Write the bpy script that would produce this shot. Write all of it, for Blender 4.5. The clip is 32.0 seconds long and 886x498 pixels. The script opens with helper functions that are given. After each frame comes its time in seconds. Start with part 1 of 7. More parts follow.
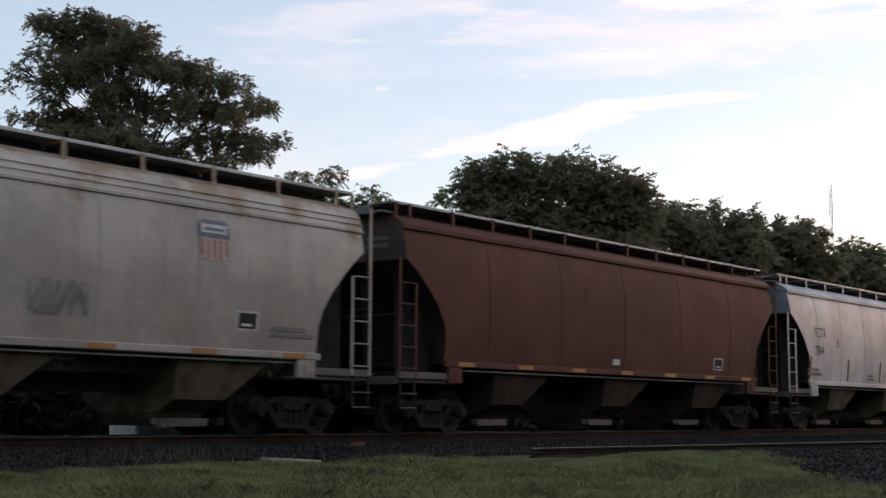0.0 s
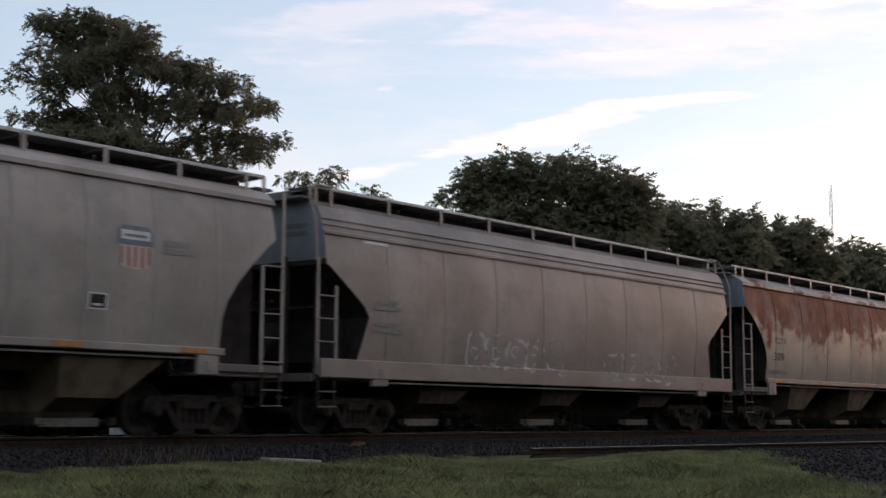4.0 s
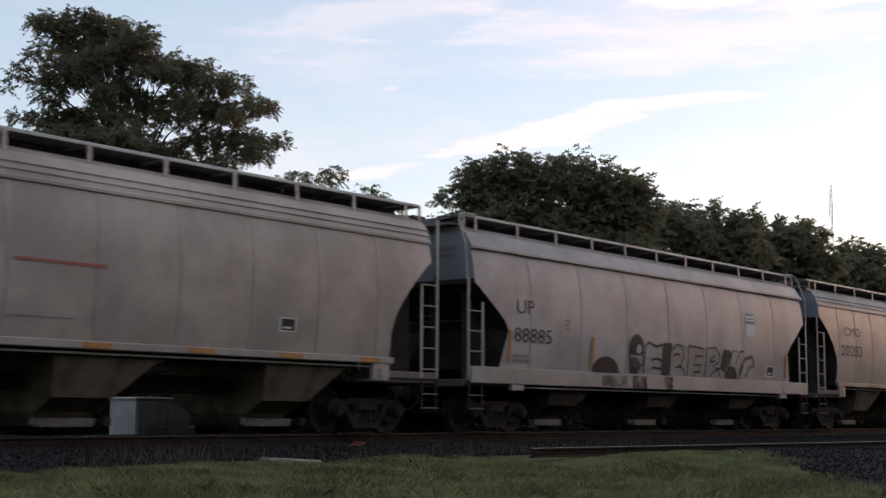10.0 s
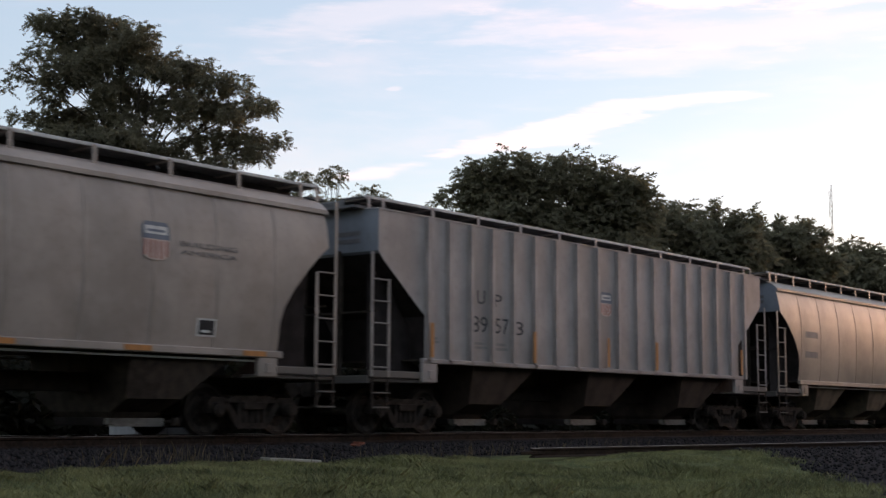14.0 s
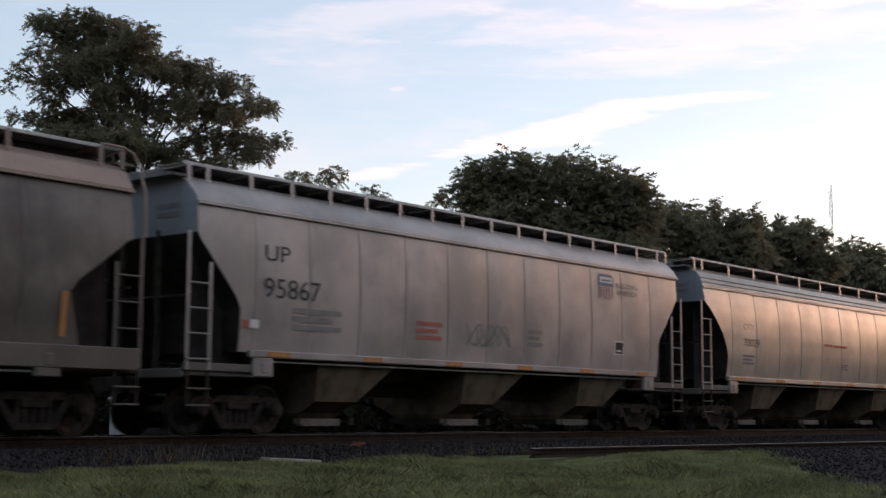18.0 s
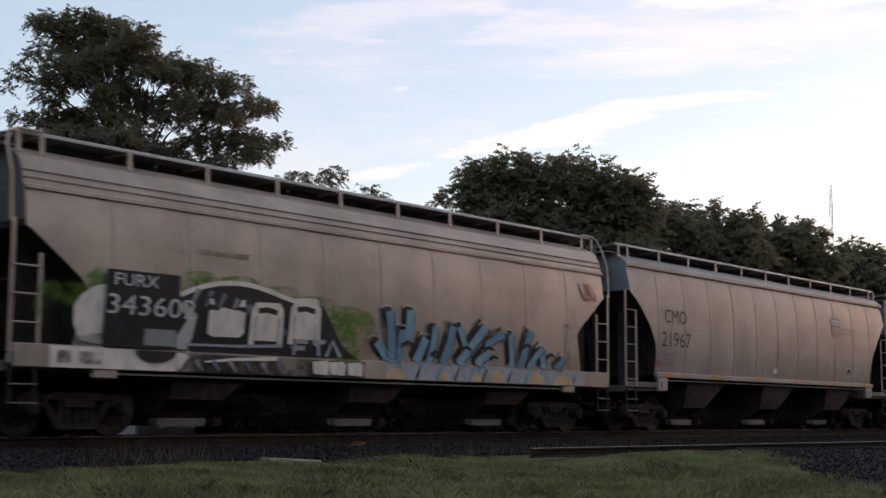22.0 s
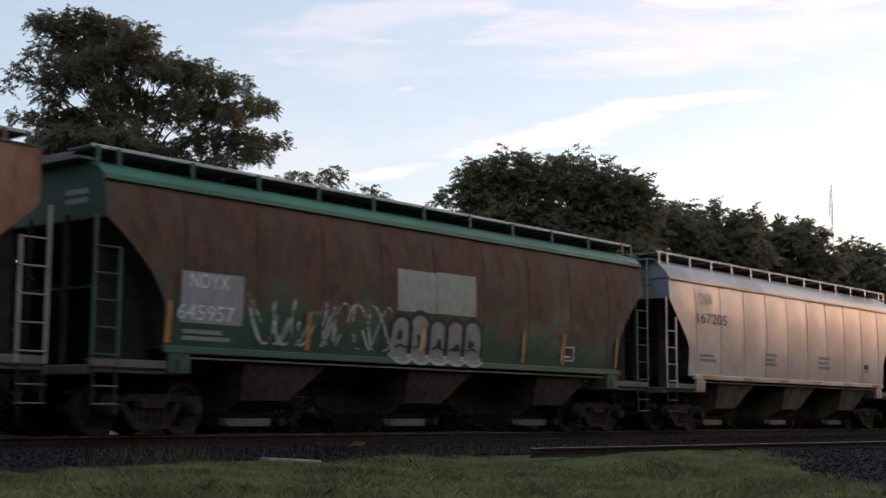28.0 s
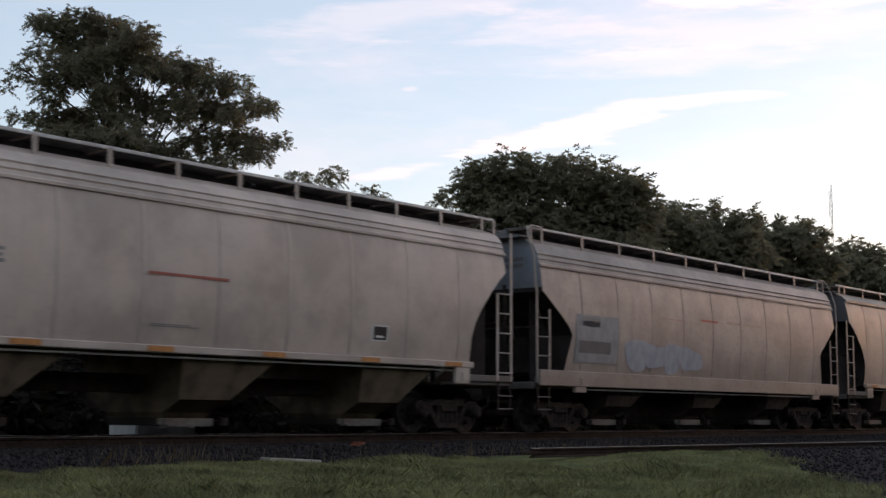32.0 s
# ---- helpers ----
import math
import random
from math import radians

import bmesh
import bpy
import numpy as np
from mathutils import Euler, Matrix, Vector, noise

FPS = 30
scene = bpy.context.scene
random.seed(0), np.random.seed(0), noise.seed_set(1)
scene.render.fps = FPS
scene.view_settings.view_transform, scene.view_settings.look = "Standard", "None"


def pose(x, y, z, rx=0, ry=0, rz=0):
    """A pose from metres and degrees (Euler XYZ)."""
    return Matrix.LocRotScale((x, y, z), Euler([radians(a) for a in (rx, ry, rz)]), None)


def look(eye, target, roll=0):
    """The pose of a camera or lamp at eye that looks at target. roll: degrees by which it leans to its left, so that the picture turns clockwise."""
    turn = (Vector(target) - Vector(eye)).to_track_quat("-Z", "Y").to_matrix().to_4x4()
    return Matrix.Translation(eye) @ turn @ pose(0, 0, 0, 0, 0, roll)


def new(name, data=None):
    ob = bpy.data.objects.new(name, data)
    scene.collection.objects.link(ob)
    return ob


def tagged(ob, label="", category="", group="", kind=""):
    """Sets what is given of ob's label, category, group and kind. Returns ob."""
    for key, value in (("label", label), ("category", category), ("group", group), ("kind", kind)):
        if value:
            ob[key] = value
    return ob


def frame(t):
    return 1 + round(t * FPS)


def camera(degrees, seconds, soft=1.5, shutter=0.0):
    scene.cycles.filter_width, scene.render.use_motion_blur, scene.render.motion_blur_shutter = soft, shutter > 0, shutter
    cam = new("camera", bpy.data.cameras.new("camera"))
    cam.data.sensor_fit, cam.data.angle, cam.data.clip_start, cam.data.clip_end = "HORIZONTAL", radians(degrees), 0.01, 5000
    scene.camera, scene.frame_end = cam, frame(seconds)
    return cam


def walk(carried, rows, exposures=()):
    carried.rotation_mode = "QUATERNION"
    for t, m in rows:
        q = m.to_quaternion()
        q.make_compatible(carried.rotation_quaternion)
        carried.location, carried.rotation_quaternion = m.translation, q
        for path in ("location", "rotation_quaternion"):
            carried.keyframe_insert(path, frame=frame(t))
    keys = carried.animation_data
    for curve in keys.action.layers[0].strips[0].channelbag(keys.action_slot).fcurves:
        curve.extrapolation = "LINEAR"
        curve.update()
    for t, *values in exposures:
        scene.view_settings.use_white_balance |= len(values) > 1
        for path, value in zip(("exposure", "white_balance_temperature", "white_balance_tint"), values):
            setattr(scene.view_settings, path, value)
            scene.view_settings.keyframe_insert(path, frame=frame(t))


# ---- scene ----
cam = camera(35.68, 32.0, soft=1.4, shutter=0.2)
EYE = Vector((0, 0, 0.3555))
YAW, PITCH = radians(38.863), radians(6.932)
AIM = EYE + Vector((math.cos(YAW) * math.cos(PITCH), math.sin(YAW) * math.cos(PITCH), math.sin(PITCH)))
walk(cam, [(0.0, look(EYE, AIM, 0.299)), (32.0, look(EYE, AIM, 0.299))], exposures=[(0.0, 0.92, 7550, 36), (32.0, 0.92, 7550, 36)])

# ---- evening light: the sun is just down, low along the line ----
SUN_AZ, SUN_EL = -13.0, 6.0
world = bpy.data.worlds.new("evening_sky")
scene.world = world
world.use_nodes = True
wn = world.node_tree
wn.nodes.clear()
sky = wn.nodes.new("ShaderNodeTexSky")
sky.sky_type = "NISHITA"
sky.sun_disc = False
sky.sun_elevation = radians(SUN_EL)
sky.sun_rotation = radians(90 - SUN_AZ)
sky.altitude = 200
sky.air_density, sky.dust_density, sky.ozone_density = 1.0, 1.0, 1.7
tint = wn.nodes.new("ShaderNodeMix")
tint.data_type = "RGBA"
tint.blend_type = "MIX"
tint.inputs["Factor"].default_value = 0.25
tint.inputs["B"].default_value = (2.9, 5.0, 5.8, 1)
bg = wn.nodes.new("ShaderNodeBackground")
bg.inputs["Strength"].default_value = 0.15
wo = wn.nodes.new("ShaderNodeOutputWorld")
wn.links.new(sky.outputs["Color"], tint.inputs["A"])
wn.links.new(tint.outputs["Result"], bg.inputs["Color"])
wn.links.new(bg.outputs["Background"], wo.inputs["Surface"])

sun = new("sun", bpy.data.lights.new("sun", "SUN"))
sun.data.energy, sun.data.angle, sun.data.color = 0.2, radians(20), (1.0, 0.60, 0.46)
sun_dir = Vector((math.cos(radians(SUN_AZ)) * math.cos(radians(SUN_EL)), math.sin(radians(SUN_AZ)) * math.cos(radians(SUN_EL)), math.sin(radians(SUN_EL))))
sun.matrix_world = look(sun_dir * 100, (0, 0, 0))


# ---- materials ----
def base_material(name):
    m = bpy.data.materials.new(name)
    m.use_nodes = True
    t = m.node_tree
    return m, t, t.nodes["Principled BSDF"]


def node(t, kind, **values):
    n = t.nodes.new(kind)
    for key, value in values.items():
        n.inputs[key.replace("_", " ")].default_value = value
    return n


def mixed(t, factor, a, b):
    """A colour mix; a and b are sockets or colours, factor a socket or a number."""
    n = t.nodes.new("ShaderNodeMix")
    n.data_type = "RGBA"
    for slot, value in (("Factor", factor), ("A", a), ("B", b)):
        s = n.inputs[0] if slot == "Factor" else n.inputs[6] if slot == "A" else n.inputs[7]
        if isinstance(value, (int, float)):
            s.default_value = value
        elif isinstance(value, tuple):
            s.default_value = (*value, 1) if len(value) == 3 else value
        else:
            t.links.new(value, s)
    return n.outputs[2]


def ramp(t, socket, low, high):
    n = t.nodes.new("ShaderNodeMapRange")
    n.interpolation_type = "SMOOTHSTEP"
    t.links.new(socket, n.inputs["Value"])
    n.inputs["From Min"].default_value, n.inputs["From Max"].default_value = low, high
    return n.outputs["Result"]


def sums(t, op, a, b):
    n = t.nodes.new("ShaderNodeMath")
    n.operation = op
    for k, value in ((0, a), (1, b)):
        if isinstance(value, (int, float)):
            n.inputs[k].default_value = value
        else:
            t.links.new(value, n.inputs[k])
    return n.outputs[0]


def grain(t, scale, detail=5.0, stretch=(1, 1, 1), rough=0.55, shift=(0, 0, 0)):
    """Noise in the object's own metres."""
    c = t.nodes.new("ShaderNodeTexCoord")
    mp = t.nodes.new("ShaderNodeMapping")
    mp.inputs["Scale"].default_value = stretch
    mp.inputs["Location"].default_value = shift
    t.links.new(c.outputs["Object"], mp.inputs["Vector"])
    n = node(t, "ShaderNodeTexNoise", Scale=scale, Detail=detail, Roughness=rough)
    t.links.new(mp.outputs["Vector"], n.inputs["Vector"])
    return n.outputs["Fac"]


def axis(t, k):
    c = t.nodes.new("ShaderNodeTexCoord")
    s = t.nodes.new("ShaderNodeSeparateXYZ")
    t.links.new(c.outputs["Object"], s.inputs["Vector"])
    return s.outputs[k]


def bumped(t, p, socket, strength, distance):
    b = node(t, "ShaderNodeBump", Strength=strength, Distance=distance)
    t.links.new(socket, b.inputs["Height"])
    t.links.new(b.outputs["Normal"], p.inputs["Normal"])


def painted_steel(name, base, rough=0.5, metal=0.0, dirt=0.35, dirt_colour=(0.10, 0.085, 0.07), rust=0.0, rust_colour=(0.20, 0.065, 0.028),
                  rust_from=None, shift=0.0, streak=0.4, mottle=0.78):
    """Weathered car paint: broad fading, vertical streaks, dust, and rust in blotches (or above a ragged height rust_from)."""
    m, t, p = base_material(name)
    s = (shift, shift * 0.7, 0)
    broad = grain(t, 0.55, 4, (1, 1, 1), 0.6, s)
    fine = grain(t, 9.0, 4, (1, 1, 1), 0.6, s)
    runs = grain(t, 3.2, 5, (1.6, 1.0, 0.16), 0.65, s)
    base = (base[0] * 1.0, base[1] * 0.925, base[2] * 0.91)
    dirt = dirt * 1.35
    faded = tuple(min(1, c * 1.12) for c in base)
    worn = tuple(c * mottle for c in base)
    col = mixed(t, ramp(t, broad, 0.35, 0.66), worn, faded)
    col = mixed(t, sums(t, "MULTIPLY", ramp(t, runs, 0.5, 0.8), streak * dirt), col, dirt_colour)
    col = mixed(t, sums(t, "MULTIPLY", ramp(t, fine, 0.48, 0.75), dirt * 0.35), col, dirt_colour)
    # road dust thrown up on the lowest part of the sides
    low = sums(t, "ADD", axis(t, 2), sums(t, "MULTIPLY", runs, 1.5))
    dust = sums(t, "SUBTRACT", 1.0, ramp(t, low, 1.7, 3.1))
    col = mixed(t, sums(t, "MULTIPLY", dust, dirt * 0.55), col, dirt_colour)
    if rust > 0:
        patches = grain(t, 1.3, 7, (1, 1, 0.55), 0.68, (shift + 3, 1, 2))
        mask = ramp(t, patches, 0.66 - rust * 0.3, 0.76 - rust * 0.22)
        if rust_from is not None:
            edge = sums(t, "ADD", axis(t, 2), sums(t, "MULTIPLY", sums(t, "SUBTRACT", runs, 0.5), 1.1))
            edge = sums(t, "ADD", edge, sums(t, "MULTIPLY", sums(t, "SUBTRACT", grain(t, 0.9, 5, (1, 1, 1.3), 0.62, s), 0.5), 3.4))
            mask = sums(t, "MULTIPLY", ramp(t, edge, rust_from - 0.25, rust_from + 0.3), sums(t, "ADD", sums(t, "MULTIPLY", ramp(t, patches, 0.36, 0.58), 0.45 if rust < 0.9 else 0.25), 0.55 * min(1, rust * 1.2) if rust < 0.9 else 0.75))
        darker = tuple(c * 0.6 for c in rust_colour)
        rc = mixed(t, ramp(t, grain(t, 4.0, 6, (1, 1, 0.5), 0.65, s), 0.35, 0.65), darker, rust_colour)
        col = mixed(t, mask, col, rc)
        r = t.nodes.new("ShaderNodeMapRange")
        t.links.new(mask, r.inputs["Value"])
        r.inputs["To Min"].default_value, r.inputs["To Max"].default_value = rough - 0.08, 0.8
        t.links.new(r.outputs["Result"], p.inputs["Roughness"])
    else:
        r = t.nodes.new("ShaderNodeMapRange")
        t.links.new(broad, r.inputs["Value"])
        r.inputs["To Min"].default_value, r.inputs["To Max"].default_value = rough - 0.08, rough + 0.12
        t.links.new(r.outputs["Result"], p.inputs["Roughness"])
    t.links.new(col, p.inputs["Base Color"])
    p.inputs["Metallic"].default_value = metal
    p.inputs["Specular IOR Level"].default_value = 0.32
    bumped(t, p, sums(t, "ADD", sums(t, "MULTIPLY", broad, 6.0), fine), 0.25, 0.004)
    return m


def rough_surface(name, low, high, scale, rough=0.85, metal=0.0, bump=0.3, depth=0.01, stretch=(1, 1, 1)):
    m, t, p = base_material(name)
    a, b = grain(t, scale, 6, stretch, 0.6), grain(t, scale * 0.13, 3, stretch, 0.5)
    f = ramp(t, sums(t, "ADD", sums(t, "MULTIPLY", a, 0.6), sums(t, "MULTIPLY", b, 0.4)), 0.35, 0.65)
    t.links.new(mixed(t, f, low, high), p.inputs["Base Color"])
    p.inputs["Roughness"].default_value = rough
    p.inputs["Metallic"].default_value = metal
    p.inputs["Specular IOR Level"].default_value = 0.5 if rough < 0.7 else 0.12
    bumped(t, p, a, bump, depth)
    return m


def plain_paint(name, colour, rough=0.6):
    m, t, p = base_material(name)
    f = ramp(t, grain(t, 5.0, 5, (1, 1, 0.6)), 0.35, 0.7)
    t.links.new(mixed(t, f, colour, tuple(c * 0.75 + 0.012 for c in colour)), p.inputs["Base Color"])
    p.inputs["Roughness"].default_value = rough
    p.inputs["Specular IOR Level"].default_value = 0.2
    return m


def leaf_material(name, dark, light):
    m, t, p = base_material(name)
    g = t.nodes.new("ShaderNodeNewGeometry")
    f = sums(t, "ADD", sums(t, "MULTIPLY", g.outputs["Random Per Island"], 0.35), sums(t, "MULTIPLY", grain(t, 0.35, 3), 0.65))
    t.links.new(mixed(t, f, dark, light), p.inputs["Base Color"])
    p.inputs["Roughness"].default_value = 0.7
    p.inputs["Specular IOR Level"].default_value = 0.25
    tr = t.nodes.new("ShaderNodeBsdfTranslucent")
    t.links.new(mixed(t, f, tuple(c * 1.4 for c in dark), tuple(c * 1.5 for c in light)), tr.inputs["Color"])
    mx = t.nodes.new("ShaderNodeMixShader")
    mx.inputs[0].default_value = 0.42
    t.links.new(p.outputs[0], mx.inputs[1])
    t.links.new(tr.outputs[0], mx.inputs[2])
    t.links.new(mx.outputs[0], t.nodes["Material Output"].inputs["Surface"])
    return m


UNDER = rough_surface("grimy_black_steel", (0.028, 0.022, 0.018), (0.066, 0.050, 0.040), 6.0, 0.8)
TRUCK_IRON = rough_surface("dusty_cast_iron", (0.02, 0.016, 0.014), (0.055, 0.042, 0.034), 7.0, 0.85)
WHEEL_IRON = rough_surface("worn_wheel_steel", (0.025, 0.02, 0.018), (0.07, 0.055, 0.045), 9.0, 0.7, 0.3)
RAIL_RUST = rough_surface("rusty_rail_steel", (0.02, 0.014, 0.011), (0.05, 0.033, 0.025), 12.0, 0.8, 0.2)
RAIL_TOP = rough_surface("polished_rail_steel", (0.22, 0.2, 0.19), (0.4, 0.38, 0.36), 20.0, 0.5, 0.7, 0.1, 0.002)
PALE_RAIL = rough_surface("rail_head_skylight", (0.34, 0.29, 0.26), (0.52, 0.46, 0.42), 8.0, 0.6, 0.2)
TIE_WOOD = rough_surface("creosoted_timber", (0.02, 0.016, 0.014), (0.06, 0.048, 0.04), 5.0, 0.9, 0, 0.5, 0.01, (0.3, 4, 4))
STONE = rough_surface("ballast_stone", (0.034, 0.029, 0.029), (0.115, 0.10, 0.098), 14.0, 0.9)
CABINET_GREY = rough_surface("galvanised_sheet", (0.24, 0.25, 0.26), (0.36, 0.37, 0.38), 3.0, 0.6, 0.0, 0.05, 0.002)
GRATING = rough_surface("weathered_grating_lid_shade", (0.085, 0.08, 0.08), (0.16, 0.152, 0.15), 8.0, 0.7)
# steel coloured near black to stand for the shade under the cars
SHADE_STEEL = rough_surface("slope_sheet_shade_colour", (0.017, 0.013, 0.012), (0.042, 0.033, 0.031), 2.0, 0.85)
WALK_EDGE = rough_surface("weathered_walkway_edge", (0.36, 0.35, 0.34), (0.55, 0.54, 0.52), 5.0, 0.5)
PLATFORM = painted_steel("grimy_platform_paint", (0.17, 0.16, 0.15), 0.7, 0, 0.7, shift=61)
LADDER_GREY = painted_steel("grey_ladder_paint", (0.36, 0.34, 0.32), 0.6, 0, 0.5, shift=63)
GATE_STEEL = rough_surface("worn_gate_steel", (0.07, 0.062, 0.054), (0.19, 0.175, 0.15), 5.0, 0.6)
BARK = rough_surface("bark", (0.03, 0.025, 0.02), (0.09, 0.075, 0.06), 4.0, 0.95, 0, 0.6, 0.03, (1, 1, 0.3))
LEAF_A = leaf_material("ash_leaves", (0.11, 0.10, 0.068), (0.18, 0.167, 0.108))
LEAF_B = leaf_material("elm_leaves", (0.12, 0.112, 0.077), (0.20, 0.19, 0.12))
# far darker than the other leaves: the shade behind the train is coloured in
LEAF_SHADED = leaf_material("leaves_with_shade_in_colour", (0.008, 0.008, 0.005), (0.018, 0.018, 0.010))


def grass_material(name):
    """Blades from deep green to yellow-green in drifts, with dry ones among them."""
    m, t, p = base_material(name)
    g = t.nodes.new("ShaderNodeNewGeometry")
    island = g.outputs["Random Per Island"]
    drift = ramp(t, sums(t, "ADD", sums(t, "MULTIPLY", grain(t, 0.7, 4, (1, 1, 0.2), 0.6), 0.75), sums(t, "MULTIPLY", island, 0.25)), 0.36, 0.62)
    col = mixed(t, drift, (0.135, 0.148, 0.070), (0.33, 0.325, 0.145))
    dry = sums(t, "MULTIPLY", ramp(t, island, 0.8, 0.95), ramp(t, grain(t, 1.6, 4, (1, 1, 0.2), 0.6, (7, 3, 0)), 0.42, 0.62))
    col = mixed(t, dry, col, (0.27, 0.21, 0.11))
    t.links.new(col, p.inputs["Base Color"])
    p.inputs["Roughness"].default_value = 0.7
    p.inputs["Specular IOR Level"].default_value = 0.2
    return m


GRASS_BLADE = grass_material("grass_blades")
STRAW = leaf_material("dry_stalks", (0.11, 0.09, 0.055), (0.2, 0.165, 0.10))
REFLECTOR = plain_paint("yellow_reflective_tape", (0.52, 0.215, 0.075), 0.4)

INKS = {}
for ink, colour in (("ink", (0.05, 0.05, 0.055)), ("ink2", (0.15, 0.14, 0.14)), ("grey", (0.25, 0.235, 0.225)), ("white", (0.70, 0.69, 0.67)), ("redink", (0.42, 0.13, 0.10)), ("red", (0.42, 0.155, 0.13)),
                    ("stain", (0.40, 0.31, 0.25)), ("stain3", (0.15, 0.085, 0.07)), ("stain2", (0.028, 0.022, 0.02)), ("blue", (0.17, 0.25, 0.40)), ("black", (0.022, 0.022, 0.025)), ("green", (0.29, 0.33, 0.16)), ("panel", (0.62, 0.61, 0.59)),
                    ("panel2", (0.30, 0.30, 0.30)), ("panel3", (0.33, 0.34, 0.29)), ("rustbar", (0.22, 0.10, 0.04)), ("sky", (0.20, 0.38, 0.48)), ("yellow", (0.58, 0.50, 0.29)), ("ash", (0.27, 0.27, 0.25)), ("orange", (0.62, 0.40, 0.24)),
                    ("palegreyblue", (0.36, 0.38, 0.42)), ("sprayblue", (0.13, 0.29, 0.40)), ("pink", (0.60, 0.46, 0.40)), ("slate", (0.17, 0.19, 0.23)), ("cream", (0.80, 0.70, 0.61))):
    INKS[ink] = plain_paint(ink + "_paint", colour, 0.6)


def sprayed(name, colour, low, high, amount, scale=2.2):
    """Thin paint: a sprayed or worn coat that lets the paint below show through in places."""
    m, t, p = base_material(name)
    p.inputs["Base Color"].default_value = (*colour, 1)
    p.inputs["Roughness"].default_value = 0.65
    p.inputs["Specular IOR Level"].default_value = 0.2
    n = sums(t, "ADD", sums(t, "MULTIPLY", grain(t, scale, 5, (1, 1, 1), 0.6), 0.7), sums(t, "MULTIPLY", grain(t, scale * 9, 4, (1, 1, 1), 0.7, (4, 2, 1)), 0.3))
    t.links.new(sums(t, "MULTIPLY", ramp(t, n, low, high), amount), p.inputs["Alpha"])
    return m


INKS["greenmist"] = sprayed("green_spray", (0.15, 0.27, 0.05), 0.40, 0.66, 0.85)
INKS["blackmist"] = sprayed("black_spray", (0.025, 0.025, 0.028), 0.33, 0.58, 0.8)
INKS["wornwhite"] = sprayed("worn_white_paint", (0.62, 0.61, 0.58), 0.43, 0.56, 0.75, 3.0)
INKS["dullwhite"] = sprayed("chalky_white_paint", (0.62, 0.58, 0.54), 0.2, 0.5, 0.8, 3.0)
INKS["blackfill"] = plain_paint("black_fill", (0.02, 0.02, 0.022), 0.6)
INKS["bluemist"] = sprayed("blue_spray", (0.12, 0.36, 0.50), 0.25, 0.55, 0.8)
INKS["greymist"] = sprayed("faded_grey_spray", (0.10, 0.10, 0.105), 0.36, 0.6, 0.45)
INKS["rustmist"] = sprayed("rust_stain", (0.20, 0.09, 0.045), 0.42, 0.66, 0.7, 1.6)


